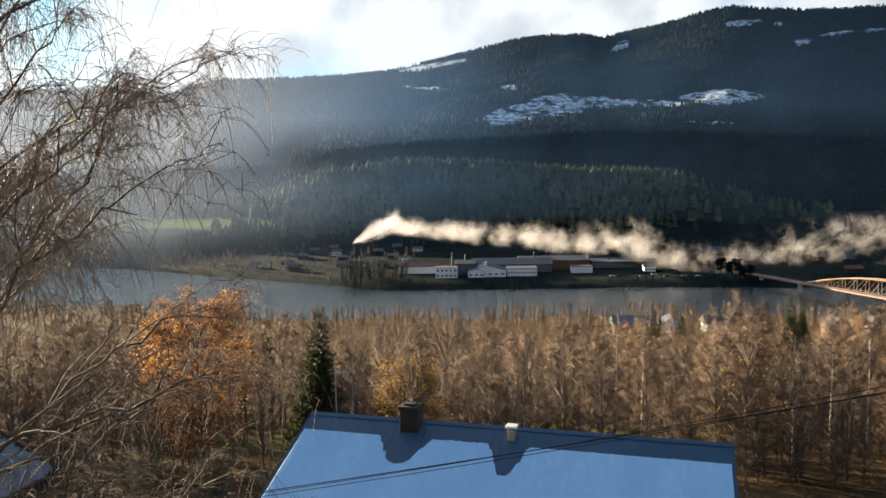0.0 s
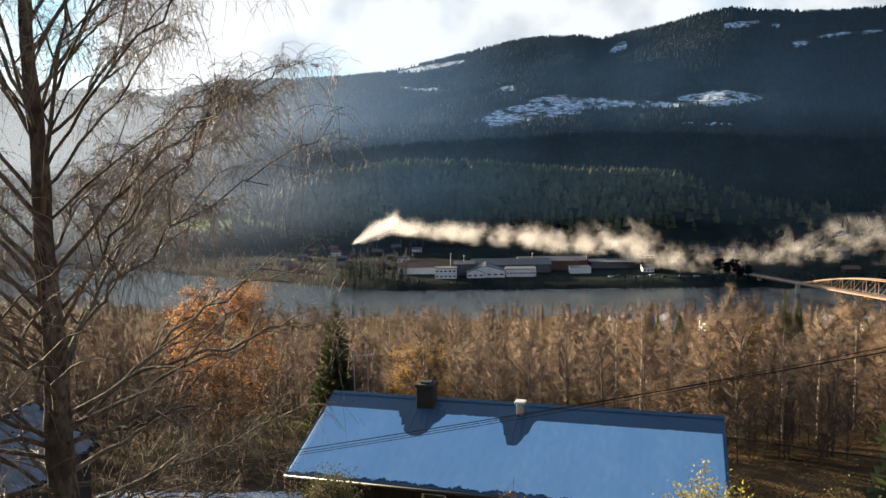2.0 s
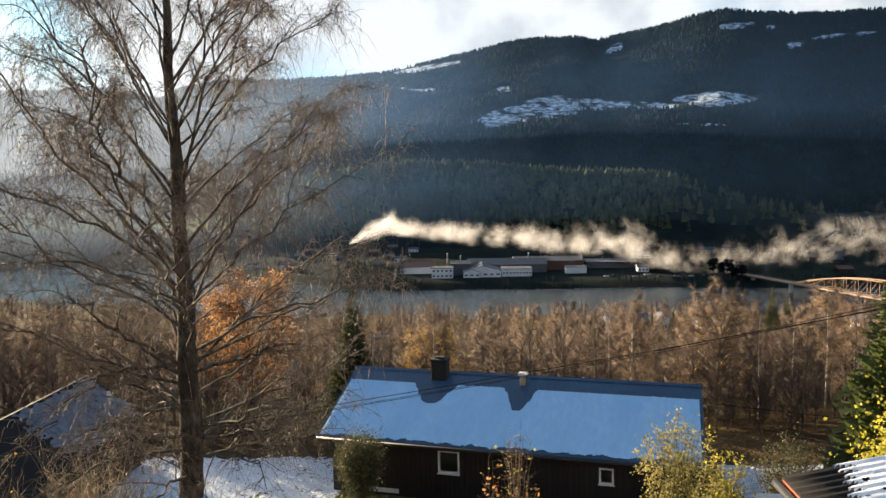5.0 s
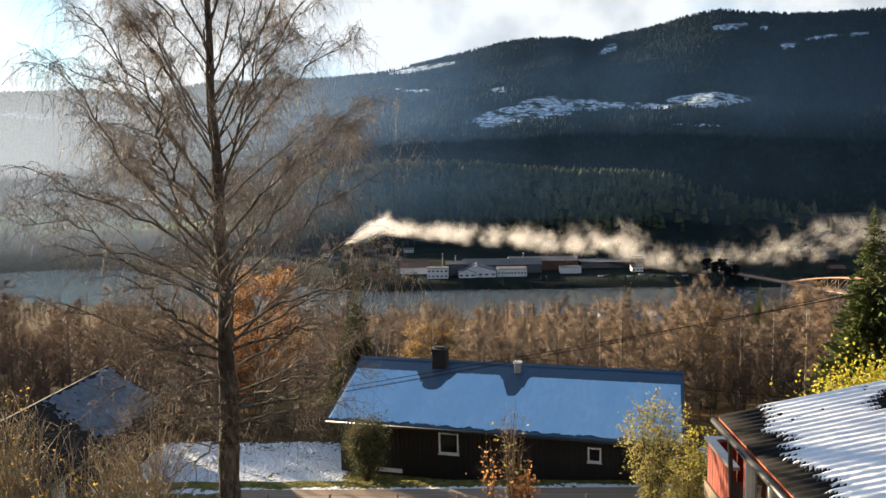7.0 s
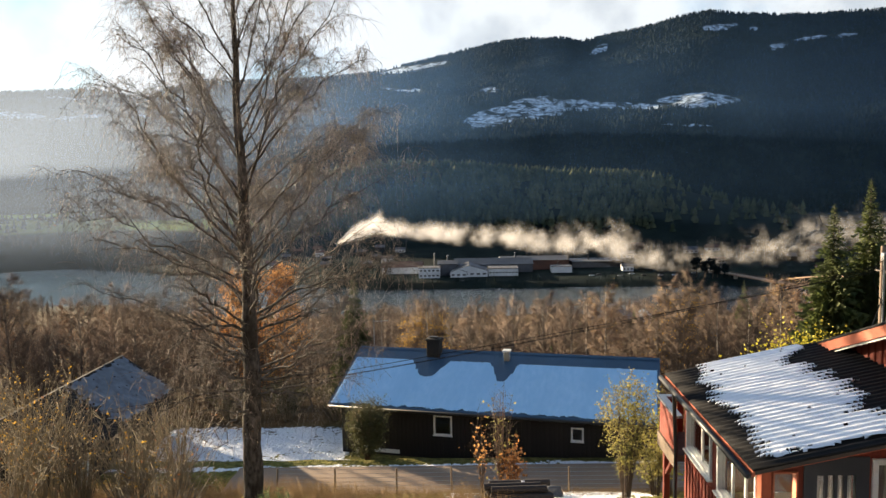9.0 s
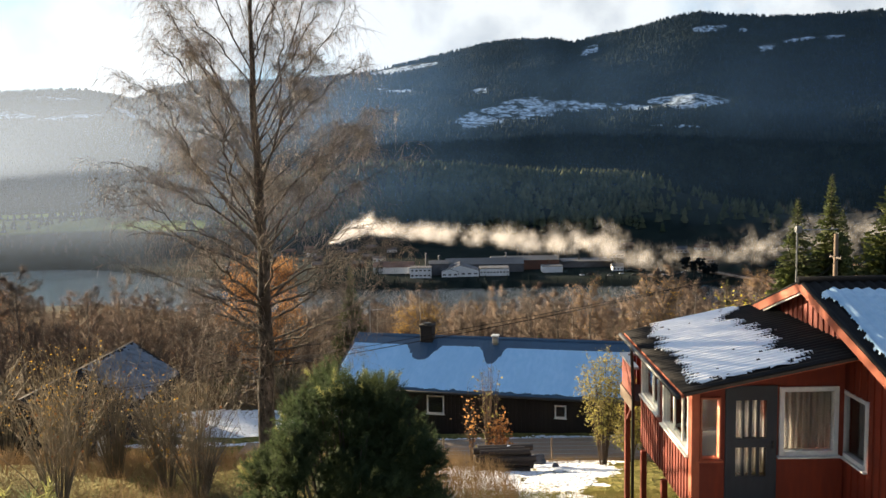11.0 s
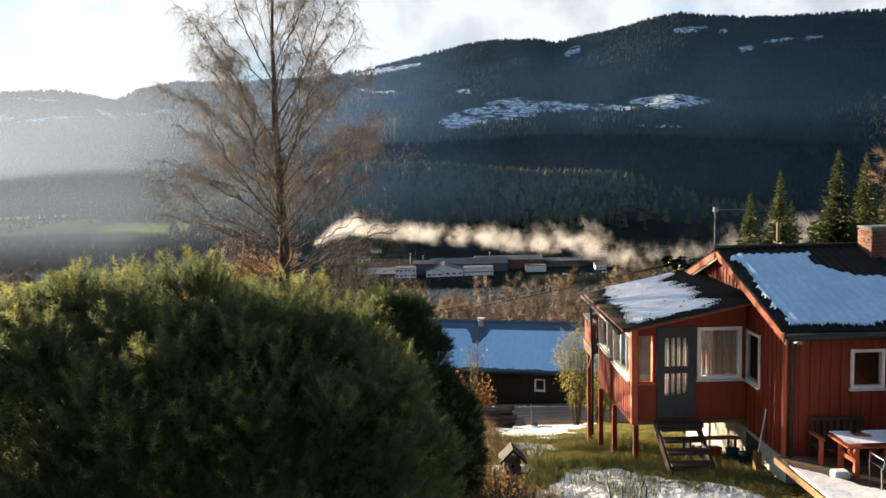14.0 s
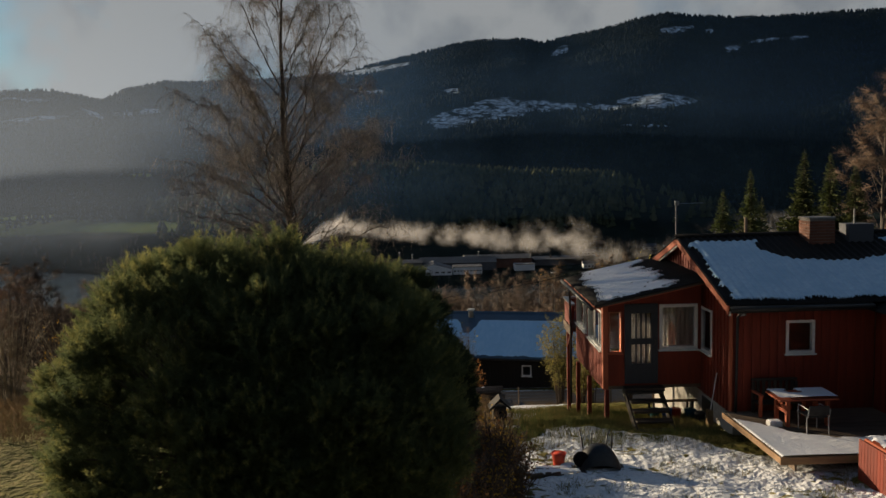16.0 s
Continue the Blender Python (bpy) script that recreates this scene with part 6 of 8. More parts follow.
# --- pines in the garden ---
def pine_bush(label, centre, radii, ground, lobes, per, seed, lobe_r=(0.24, 0.44), tip=0.3, power=2.5, mat=None):
    """A garden pine: boughs end in rounded heads of upright shoots, each set round with needles."""
    rs = np.random.RandomState(seed)
    mat = mat or PINE
    c, R = np.array(centre, float), np.array(radii, float)
    ob = anchored("pine_bush", label, "bush", c[0], c[1], ground)
    skin = lambda d: (np.abs(d) ** power).sum(-1) ** (-1 / power)
    k = np.arange(lobes) + 0.5
    z = 1 - 1.78 * k / lobes
    d = np.stack([np.sqrt(1 - z * z) * np.cos(k * 2.39996), np.sqrt(1 - z * z) * np.sin(k * 2.39996), z], 1)
    d = unit(d + rs.normal(0, 0.09, d.shape))
    lr = rs.uniform(*lobe_r, lobes)
    nrm = unit(d / R)
    head = c + d * R * (skin(d) * np.where(rs.rand(lobes) < 0.25, rs.uniform(0.74, 0.9, lobes), rs.uniform(0.92, 1.04, lobes)))[:, None] - nrm * (lr * 0.85)[:, None]
    ok = head[:, 2] > ground + 0.25
    head, lr, nrm = head[ok], lr[ok], nrm[ok]
    lean = unit(nrm * 0.9 + np.array([0, 0, 0.30]))
    # stems and boughs
    for j in range(7):
        a = rs.uniform(0, 6.28)
        e = c + R * [0.55 * math.cos(a), 0.55 * math.sin(a), rs.uniform(-0.1, 0.5)]
        b = np.array([c[0] + 0.25 * math.cos(a), c[1] + 0.25 * math.sin(a), ground - 0.1])
        put("stem", Shape().tube([b, (b + e) / 2 + [0, 0, -0.2], e], [0.07, 0.05, 0.02], 6), BARK, ob, smooth=True)
    root = c + (head - c) * 0.45 - np.array([0, 0, 0.25])
    tt = np.linspace(0, 1, 5)
    v, f = many_tubes(root[:, None] + (head - root)[:, None] * tt[:, None], np.linspace(0.022, 0.008, 5))
    put("bough_mass", soup("bough_mass", v, f, BARK), None, ob, kind="stuff")

    def needles(n, own, lo, hi, length, m, size):
        e = unit(lean[own] * 0.9 + rs.normal(0, 0.62, (n, 3)))
        p = head[own] + e * (lr[own] * rs.uniform(lo, hi, n))[:, None]
        p[:, 2] = np.maximum(p[:, 2], ground + 0.05)
        ax = unit(e * 0.75 + np.array([0, 0, 0.50]) + rs.normal(0, 0.20, (n, 3)))
        ln = rs.uniform(*length, n)
        t = np.tile(np.linspace(0.0, 1, m), (n, 1))
        ang = np.arange(m) * 2.4 + rs.uniform(0, 6.28, (n, 1))
        ref = np.where(np.abs(ax[:, 2:3]) > 0.9, np.array([[1.0, 0, 0]]), np.array([[0, 0, 1.0]]))
        s = unit(np.cross(ax, ref))
        u = np.cross(s, ax)
        at = p[:, None] + ax[:, None] * (ln[:, None] * t)[..., None]
        nd = unit(ax[:, None] * (0.30 + 0.35 * t)[..., None] + (np.cos(ang)[..., None] * s[:, None] + np.sin(ang)[..., None] * u[:, None]) * (1.0 - 0.35 * t)[..., None] + rs.normal(0, 0.28, (n, m, 3)))
        nl = rs.uniform(0.75, 1.2, (n, m)) * size
        w = unit(np.cross(nd, rs.normal(size=(n, m, 3)))) * 0.0026
        return p, ax, ln, np.stack([at - w, at + w, at + nd * nl[..., None]], 2)

    n = len(head) * per
    own = rs.randint(0, len(head), n)
    p, ax, ln, V = needles(n, own, 0.55, 1.0, (0.07, 0.15), 42, 0.046)
    # pale outer shoots: young tips and the painted sunlit rim
    light = (rs.rand(n) < tip * 1.6) & (np.einsum('ij,ij->i', p - head[own], lean[own]) > 0.62 * lr[own])
    for nm, sel, m_ in (("needle_mass", ~light, mat), ("young_growth", light, CANDLE)):
        v = V[sel].reshape(-1, 3)
        put(nm, soup(nm, v, np.arange(len(v)).reshape(-1, 3), m_), None, ob, kind="stuff")
    q, f = spikes(p - ax * 0.10, p + ax * ln[:, None] * 0.95, 0.005)
    put("shoot_mass", soup("shoot_mass", q, f, mat), None, ob, kind="stuff")
    n = len(head) * per // 2
    V = needles(n, rs.randint(0, len(head), n), 0.15, 0.65, (0.08, 0.14), 26, 0.055)[3].reshape(-1, 3)
    put("old_needles", soup("old_needles", V, np.arange(len(V)).reshape(-1, 3), mat), None, ob, kind="stuff")
    k = 48
    th, ph = np.meshgrid(np.linspace(0, 2 * math.pi, k + 1)[:-1], np.linspace(0.001, math.pi - 0.001, 30), indexing="ij")
    dd = np.stack([np.cos(th) * np.sin(ph), np.sin(th) * np.sin(ph), np.cos(ph)], -1)
    vv = c + dd * R * (skin(dd) * np.interp(dd[..., 0], [-1, -0.4, 0.2], [0.30, 0.60, 0.70]) * (0.85 + 0.3 * fnoise(th * 6, ph * 6, 2)))[..., None]
    vv[..., 2] = np.maximum(vv[..., 2], ground)
    i, j = np.meshgrid(np.arange(k), np.arange(29), indexing="ij")
    ff = np.stack([i * 30 + j, i * 30 + j + 1, ((i + 1) % k) * 30 + j + 1, ((i + 1) % k) * 30 + j], -1).reshape(-1, 4)
    put("old_growth", soup("old_growth", vv.reshape(-1, 3), ff, mat), None, ob, "dense dark inner needles", kind="stuff")
    return ob


pine_bush("broad rounded garden pine, sunlit along its rim", (-2.40, -9.9, -2.72), (2.20, 1.65, 2.02), land_at(-2.2, -9.8), 450, 56, 3, (0.22, 0.42), 0.3, 2.25)
pine_bush("dark bushy pine beside the larger one", (-1.04, -4.8, -3.6), (0.98, 1.0, 1.98), land_at(-1, -4.8), 150, 52, 4, (0.18, 0.32), 0.04, 2.2, SHADEDPINE)
pine_bush("low spreading pine beside the bird house", (-0.16, -4.75, -3.95), (0.42, 0.50, 0.95), land_at(0.05, -4.75), 90, 44, 5, (0.14, 0.24), 0.2, 2.0, SHADEDPINE)


# --- shrubs ---
def shrub(name, label, x, y, h, w, stems, leaf_n, leaf_mat, leaf_size, seed, wood_mat=None, z=None, clump=0.0, lo=0.15):
    rs = np.random.RandomState(seed)
    g = land_at(x, y) - 0.05 if z is None else z
    ob = anchored(name, label, "shrub", x, y, g)
    a = rs.uniform(0, 6.28, stems)
    t = np.linspace(0, 1, 7)
    sp = rs.uniform(0.1, 1.0, stems) * w
    hh = h * rs.uniform(0.6, 1.05, stems)
    P = np.stack([x + np.cos(a)[:, None] * (0.12 * w + sp[:, None] * t ** 1.4), y + np.sin(a)[:, None] * (0.12 * w + sp[:, None] * t ** 1.4), g + hh[:, None] * t - 0.12 * hh[:, None] * t ** 3], -1)
    P = P + np.cumsum(rs.normal(0, 0.02, P.shape), axis=1) * t[:, None]
    v, f = many_tubes(P, np.linspace(0.016, 0.005, 7))
    n = stems * 16
    i, gg = rs.randint(0, stems, n), rs.uniform(0.25, 1, n) * 5.99
    p = P[i, gg.astype(int)] * (1 - gg % 1)[:, None] + P[i, gg.astype(int) + 1] * (gg % 1)[:, None]
    q = p + unit(rs.normal(size=(n, 3)) + [0, 0, 0.7]) * rs.uniform(0.15, 0.5, n)[:, None] * (0.5 + 0.2 * h)
    v2, f2 = spikes(p, q, 0.006)
    put("stem_mass", soup("stem_mass", v, f, wood_mat or TWIG), None, ob, kind="stuff")
    put("twig_mass", soup("twig_mass", v2, f2, wood_mat or TWIG), None, ob, kind="stuff")
    if leaf_n:
        k = rs.randint(0, n, leaf_n)
        e = p[k] + (q[k] - p[k]) * rs.uniform(0, 1.1, leaf_n)[:, None] + rs.normal(0, 0.05 + clump, (leaf_n, 3))
        e = e[e[:, 2] > g + lo * h]
        put("foliage", soup("foliage", *leaves(e, leaf_size, rs), leaf_mat), None, ob, kind="stuff")
    return ob


for x, y, top, lb in ((7.4, 8.3, -3.28, "dense bright yellow shrub behind the porch"), (8.25, 8.6, -3.35, "rounded yellow shrub beside another behind the porch")):
    shrub("shrub", lb, x, y, (top - land_at(x, y)) / 0.97, 0.52, 130, 40000, YELLOWLEAF, 0.07, 31 + int(x), clump=0.15, lo=0.55)
shrub("shrub", "loose shrub with pale yellow-green leaves by the lane", 5.5, 16.8, 4.6, 1.0, 34, 4200, PALELEAF, 0.075, 33)
shrub("shrub", "leafy yellow-green shrub at the corner of the blue house", 6.6, 17.2, 3.4, 1.0, 26, 3000, PALELEAF, 0.08, 34)
shrub("shrub", "thin bare shrub in front of the blue house", 1.2, 17.2, 4.4, 0.5, 24, 160, PALELEAF, 0.09, 35)
shrub("shrub", "shrub with orange leaves low on its stems", 1.55, 17.0, 2.6, 0.5, 12, 420, ORANGELEAF, 0.13, 36, clump=0.04)
shrub("shrub", "thin sapling with a few pale orange leaves", 0.55, 17.3, 3.6, 0.3, 8, 90, ORANGELEAF, 0.11, 37)
shrub("shrub", "yellow-green shrub below the spruce", 7.2, 17.4, 4.1, 0.6, 16, 700, YELLOWLEAF, 0.10, 38)
hd = shrub("hedge_shrub", "upright dull green conifer against the dark wall", -4.35, 23.9, 3.0, 0.75, 80, 22000, HEDGE, 0.065, 39, clump=0.16, lo=0.0)
ev = shrub("conifer_shrub", "rounded dark green conifer beside the lane", 8.9, 17.4, 3.9, 0.9, 60, 15000, HEDGE, 0.06, 40, clump=0.10, lo=0.02)
for i, (x, y, h, w_, n_, m_) in enumerate(((-7.5, 7.5, 2.6, 1.2, 200, GOLDLEAF), (-9.5, 9.0, 3.0, 1.4, 150, RUSTLEAF), (-11.5, 11, 3.2, 1.5, 500, GOLDLEAF), (-8.4, 12.5, 2.8, 1.3, 120, RUSTLEAF),
                                           (-13.5, 13.5, 3.2, 1.5, 250, GOLDLEAF), (-10.5, 15, 2.6, 1.3, 100, RUSTLEAF), (-9.0, 5.0, 2.5, 1.3, 150, RUSTLEAF),
                                           (-12.5, 7.5, 3.0, 1.5, 300, GOLDLEAF), (-16, 10, 3.4, 1.6, 200, RUSTLEAF), (-15, 16.5, 3.0, 1.5, 150, GOLDLEAF), (-12, 18.2, 2.2, 1.2, 60, RUSTLEAF), (-18, 18, 3.2, 1.6, 120, RUSTLEAF),
                                           (-6.0, 5.6, 2.0, 1.0, 80, RUSTLEAF), (-19, 13, 3.4, 1.6, 120, RUSTLEAF), (-9.6, 31.5, 2.6, 1.5, 2600, HEDGE), (-13, 32, 2.4, 1.5, 2200, HEDGE), (-7, 31.5, 2.2, 1.2, 2000, HEDGE),
                                           (-11.5, 20.5, 2.0, 1.1, 100, ORANGELEAF))):
    shrub("shrub", "tangled shrub with a few leaves on the bank" if m_ is not HEDGE else "dull green hedge shrub", x, y, h * (1.35 if x < -5 and y < 16.5 else 1.0), w_, 48, n_, m_, 0.055 if m_ is not HEDGE else 0.07, 50 + i, wood_mat=GREYTWIG)
for i, (x, y) in enumerate(((0.6, -3.2), (0.95, -2.9), (0.4, -4.0), (0.9, -3.5), (0.25, -4.5), (0.05, -3.3))):
    shrub("shrub", "low shrub with dry brown and yellow leaves", x, y, (0.75 if x > 0.5 else 1.3) + 0.15 * (i % 3), 0.55, 48, 330, (RUSTLEAF, PALELEAF, GOLDLEAF)[i % 3], 0.045, 80 + i, wood_mat=STRAW)


for i, (x, y, h) in enumerate(((0.15, -5.5, 1.7), (0.5, -5.0, 1.9), (0.0, -5.9, 1.5), (0.62, -4.4, 1.6), (0.35, -6.2, 1.3), (-0.25, -6.4, 1.4), (0.85, -5.3, 1.2))):
    shrub("shrub", "brown-leaved shrub with dry twigs beside the pines", x, y, h, 0.5, 46, 620, (RUSTLEAF, GOLDLEAF, ORANGELEAF)[i % 3], 0.05, 120 + i, wood_mat=TWIG)


# --- grass ---
def tufts(name, label, n, area, mat, h, seed, keep):
    rs = np.random.RandomState(seed)
    x, y = rs.uniform(area[0], area[1], n), rs.uniform(area[2], area[3], n)
    ok = keep(x, y) > rs.rand(n)
    x, y = x[ok], y[ok]
    p = np.stack([x, y, land(x, y) - 0.02], 1)
    q = p + np.stack([rs.normal(0, 0.35, len(x)), rs.normal(0, 0.35, len(x)), np.ones(len(x))], 1) * (h * rs.uniform(0.4, 1.3, len(x)))[:, None]
    v, f = spikes(p, q, 0.006)
    return tagged(new(name, soup(name, v, f, mat)), label, "grass", kind="stuff")


tufts("grass", "short green and yellow autumn grass round the porch", 90000, (-0.5, 6.2, -1.6, 8.5), GRASS, 0.15, 61, lambda x, y: 1.0 - 1.1 * garden_snow(x, y))
tufts("grass", "longer green tussocks between the porch posts", 26000, (-0.3, 6.1, -1.7, 6.5), LUSHGRASS, 0.27, 64, lambda x, y: (fnoise(x * 1.3 + 5, y * 1.3, 3) > 0.53) * (1.0 - 1.3 * garden_snow(x, y)))
tufts("grass", "short blades poking through the lawn snow", 26000, (-0.5, 8.0, -9.0, -1.0), GRASS, 0.10, 65, lambda x, y: 0.9 * (fnoise(x * 2.2 + 2, y * 2.2, 3) > 0.50))
tufts("dead_grass", "straw-coloured dead grass on the bank", 42000, (-18, 1.5, 0, 17.5), STRAW, 0.60, 62, lambda x, y: 0.25 + 0.75 * (fnoise(x * 0.4, y * 0.4, 3) > 0.5))
tufts("dead_grass", "dead grass along the lane", 5000, (-6, 9, 17.8, 19.2), STRAW, 0.25, 63, lambda x, y: 0.6 * np.ones_like(x))


# ---- across the river ----
def cone_template(sides=6):
    v = [(0, 0, 1.0)]
    f = []
    for lo, r, hi in ((0.42, 0.20, 1.0), (0.0, 0.31, 0.62)):
        b = len(v)
        v.append((0, 0, hi))
        for i in range(sides):
            a = i * 6.283 / sides
            k = r * (1.15 if i % 2 else 0.8)
            v.append((k * math.cos(a), k * math.sin(a), lo + (0.05 if i % 2 else 0)))
        f += [(b, b + 1 + i, b + 1 + (i + 1) % sides) for i in range(sides)]
    return v, f


def far_forest(name, label, n, az, r, height, seed, keep, mat):
    rs = np.random.RandomState(seed)
    a = np.radians(rs.uniform(az[0], az[1], n))
    d = np.sqrt(rs.uniform(r[0] ** 2, r[1] ** 2, n))
    x, y = d * np.sin(a), d * np.cos(a)
    z = land(x, y)
    ok = keep(x, y, z) > rs.rand(n)
    x, y, z = x[ok], y[ok], z[ok]
    h = rs.uniform(height[0], height[1], len(x))
    v, f = cone_template()
    me = packed(name, v, f, np.stack([x, y, z - 0.5], 1), rs.uniform(0, 6.28, len(x)), np.stack([h * rs.uniform(0.8, 1.2, len(x)), h, h], 1), mat)
    return tagged(new(name, me), label, "forest", kind="stuff")


open_land = lambda x, y, z: np.clip(1 - 1.6 * clearings(x, y, z) - 2 * fields(x, y, z), 0, 1)
spur_keep = lambda x, y, z: open_land(x, y, z) * (z > RIVER_Z + 6) * sm(-66, -50, z) * (1 - 0.95 * sm(9, 17, np.degrees(np.arctan2(x, y)) + 10 * (fnoise(x / 60, y / 60, 3) - 0.5))) * (0.35 + 0.65 * (fnoise(x / 38 + 7, y / 38, 3) > 0.46))
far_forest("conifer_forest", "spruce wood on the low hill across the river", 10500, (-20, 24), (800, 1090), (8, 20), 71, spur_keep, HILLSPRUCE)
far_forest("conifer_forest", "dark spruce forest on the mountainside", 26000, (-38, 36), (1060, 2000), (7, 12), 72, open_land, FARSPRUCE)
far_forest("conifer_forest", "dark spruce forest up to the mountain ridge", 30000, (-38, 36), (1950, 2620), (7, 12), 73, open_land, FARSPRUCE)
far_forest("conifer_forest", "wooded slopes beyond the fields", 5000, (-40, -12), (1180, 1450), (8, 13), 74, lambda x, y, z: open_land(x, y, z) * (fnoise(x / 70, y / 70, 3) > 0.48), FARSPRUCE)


def bank_trees(name, label, n, xr, yr, hr, seed, mat, keep=None, thick=0.10, m=46):
    """Far leafless trees as bundles of spikes."""
    rs = np.random.RandomState(seed)
    x, y = rs.uniform(*xr, n), rs.uniform(*yr, n)
    if keep is not None:
        ok = keep(x, y)
        x, y = x[ok], y[ok]
    z, h = land(x, y), rs.uniform(*hr, len(x))
    o = np.stack([x, y, z], 1)
    t = rs.uniform(0.1, 0.95, (len(x), m))
    d = unit(rs.normal(size=(len(x), m, 3)) * [1, 1, 0.4] + [0, 0, 1.1])
    p = o[:, None] + np.array([0, 0, 1.0]) * (t * h[:, None])[..., None] * 0.85
    q = p + d * (h[:, None] * 0.34 * (1.1 - 0.6 * t))[..., None]
    v, f = spikes(p.reshape(-1, 3), q.reshape(-1, 3), thick)
    v2, f2 = spikes(o, o + np.stack([0 * h, 0 * h, h], 1), thick * 2.2)
    me = soup(name, np.concatenate([v, v2]), np.concatenate([f, f2 + len(v)]), mat)
    return tagged(new(name, me), label, "trees", kind="stuff")


bank_trees("river_woods", "bare brown trees along the near river bank", 420, (-330, 330), (300, 470), (7, 12), 81, TWIG, lambda x, y: y < banks(x)[0] - 6)
bank_trees("river_woods", "bare grey trees among the village gardens", 260, (-330, -60), (600, 860), (6, 12), 82, BARK, lambda x, y: y > banks(x)[1] + 12)
bank_trees("river_woods", "bare trees along the far shore below the fields", 420, (-560, -170), (640, 960), (7, 13), 89, BARK, lambda x, y: (y > banks(x)[1] + 3) & (y < banks(x)[1] + 75))
bank_trees("river_woods", "dark trees on the far river bank", 190, (-110, 330), (571, 592), (3, 6), 83, FARSPRUCE)
bank_trees("river_woods", "dark clump of trees beside the works", 60, (-112, -60), (590, 640), (9, 19), 84, FARSPRUCE)
bank_trees("river_woods", "bare trees beyond the works", 220, (60, 420), (640, 800), (7, 13), 85, BARK)


def far_pine(x, y, h, w, seed):
    """A round-headed pine: bare stem, forked limbs and clumps of needles."""
    rs = np.random.RandomState(seed)
    z = land_at(x, y) - 0.3
    ob = anchored("pine_tree", "dark round-headed pine beside the bridge road", "tree", x, y, z, group="pines by the bridge road")
    put("trunk", Shape().tube([(x, y, z), (x + 0.3, y, z + 0.5 * h), (x, y, z + 0.92 * h)], [0.45, 0.32, 0.08], 7), BARK, ob, smooth=True)
    c = np.stack([x + rs.normal(0, 0.42, 26) * w, y + rs.normal(0, 0.42, 26) * w, z + h * rs.uniform(0.45, 0.96, 26)], 1)
    p = np.repeat(c, 70, 0) + rs.normal(0, 0.75, (26 * 70, 3)) * [1, 1, 0.7]
    v, f = leaves(p, 0.9, rs)
    put("crown", soup("crown", v, f, FARSPRUCE), None, ob, kind="stuff")


for i, (x, h, w) in enumerate(((181, 17, 3.2), (188, 13, 2.4), (193.5, 16, 3.0), (198, 9, 2.2), (203, 11, 2.4))):
    far_pine(x, 586 + 3 * (i % 2), h, w, 300 + i)


def block(name, label, cat, x0, x1, y, depth, h, roof_h, wall_m, roof_m, rows=0, cols=0, z=None, ridge="x", group=""):
    """A far building: walls, gabled roof, and single windows on its river side."""
    g = (land_at((x0 + x1) / 2, y) if z is None else z) - 0.3
    ob = anchored(name, label, cat, (x0 + x1) / 2, y, g, group=group)
    put("wall", Shape().box((x0, y, g - 3), (x1, y + depth, g + h)), wall_m, ob)
    xm, ym = (x0 + x1) / 2, y + depth / 2
    e = 0.6
    if roof_h > 0:
        if ridge == "x":
            s = Shape().prism([(y - e, g + h + 0.02), (y + depth + e, g + h + 0.02), (ym, g + h + roof_h)], 0, x0 - e, x1 + e)
            put("roof", s, roof_m, ob)
        else:
            s = Shape().prism([(x0 - e, g + h + 0.02), (x1 + e, g + h + 0.02), (xm, g + h + roof_h)], 1, y + 0.05, y + depth + e)
            put("roof", s, roof_m, ob)
            put("gable", Shape().prism([(x0, g + h + 0.02), (x1, g + h + 0.02), (xm, g + h + roof_h - 0.4)], 1, y - 0.02, y + 0.04), wall_m, ob)
    else:
        put("roof", Shape().box((x0 - 0.3, y - 0.3, g + h), (x1 + 0.3, y + depth, g + h + 0.4)), roof_m, ob)
    for r in range(rows):
        for c in range(cols):
            u = x0 + (x1 - x0) * (c + 0.5) / cols
            w = (x1 - x0) / cols * 0.28
            zz = g + h * (r + 0.5) / rows
            put("window", Shape().box((u - w, y - 0.06, zz - 0.6), (u + w, y + 0.05, zz + 0.6)), DARKSTEEL, ob)
    return ob


WORKS = -79.5
block("works_building", "white gabled works building by the river", "factory", -9.5, 21, 616, 30, 5.0, 4.6, FACTORYWHITE, FACTORYROOF, 1, 6, WORKS, "y")
block("works_building", "smaller white gable beside the works hall", "factory", -9.5, 4, 614, 20, 4.2, 3.0, FACTORYWHITE, FACTORYROOF, 1, 3, WORKS, "y")
block("works_building", "low white works wing with a row of windows", "factory", 22, 46, 618, 18, 6.2, 0, FACTORYWHITE, FACTORYROOF, 1, 9, WORKS)
block("works_building", "white block with many windows", "factory", -35, -18, 612, 14, 8.2, 0, FACTORYWHITE, FACTORYROOF, 2, 5, WORKS)
block("works_building", "dark grey process hall", "factory", -20, -4, 626, 20, 10, 2.0, FACTORYROOF, FACTORYROOF, 0, 0, WORKS)
block("works_building", "long hall with a red-brown roof and white wall", "factory", -68, -34, 640, 26, 6, 3.6, FACTORYWHITE, FACTORYRED, 0, 0, WORKS)
block("works_building", "long rust-red storage hall", "factory", 34, 92, 652, 30, 9, 2.5, FACTORYRED, FACTORYROOF, 0, 0, WORKS)
block("works_building", "wide grey-roofed hall behind the white buildings", "factory", -6, 60, 640, 30, 7.5, 4.0, FACTORYROOF, FACTORYROOF, 0, 0, WORKS)
block("works_building", "small pale blue shed", "factory", 75, 92, 632, 12, 5.5, 0, FACTORYWHITE, FACTORYROOF, 0, 0, WORKS)
block("works_building", "low grey warehouse beside the works yard", "factory", 96, 140, 660, 30, 6, 0, FACTORYROOF, FACTORYROOF, 0, 0, WORKS)
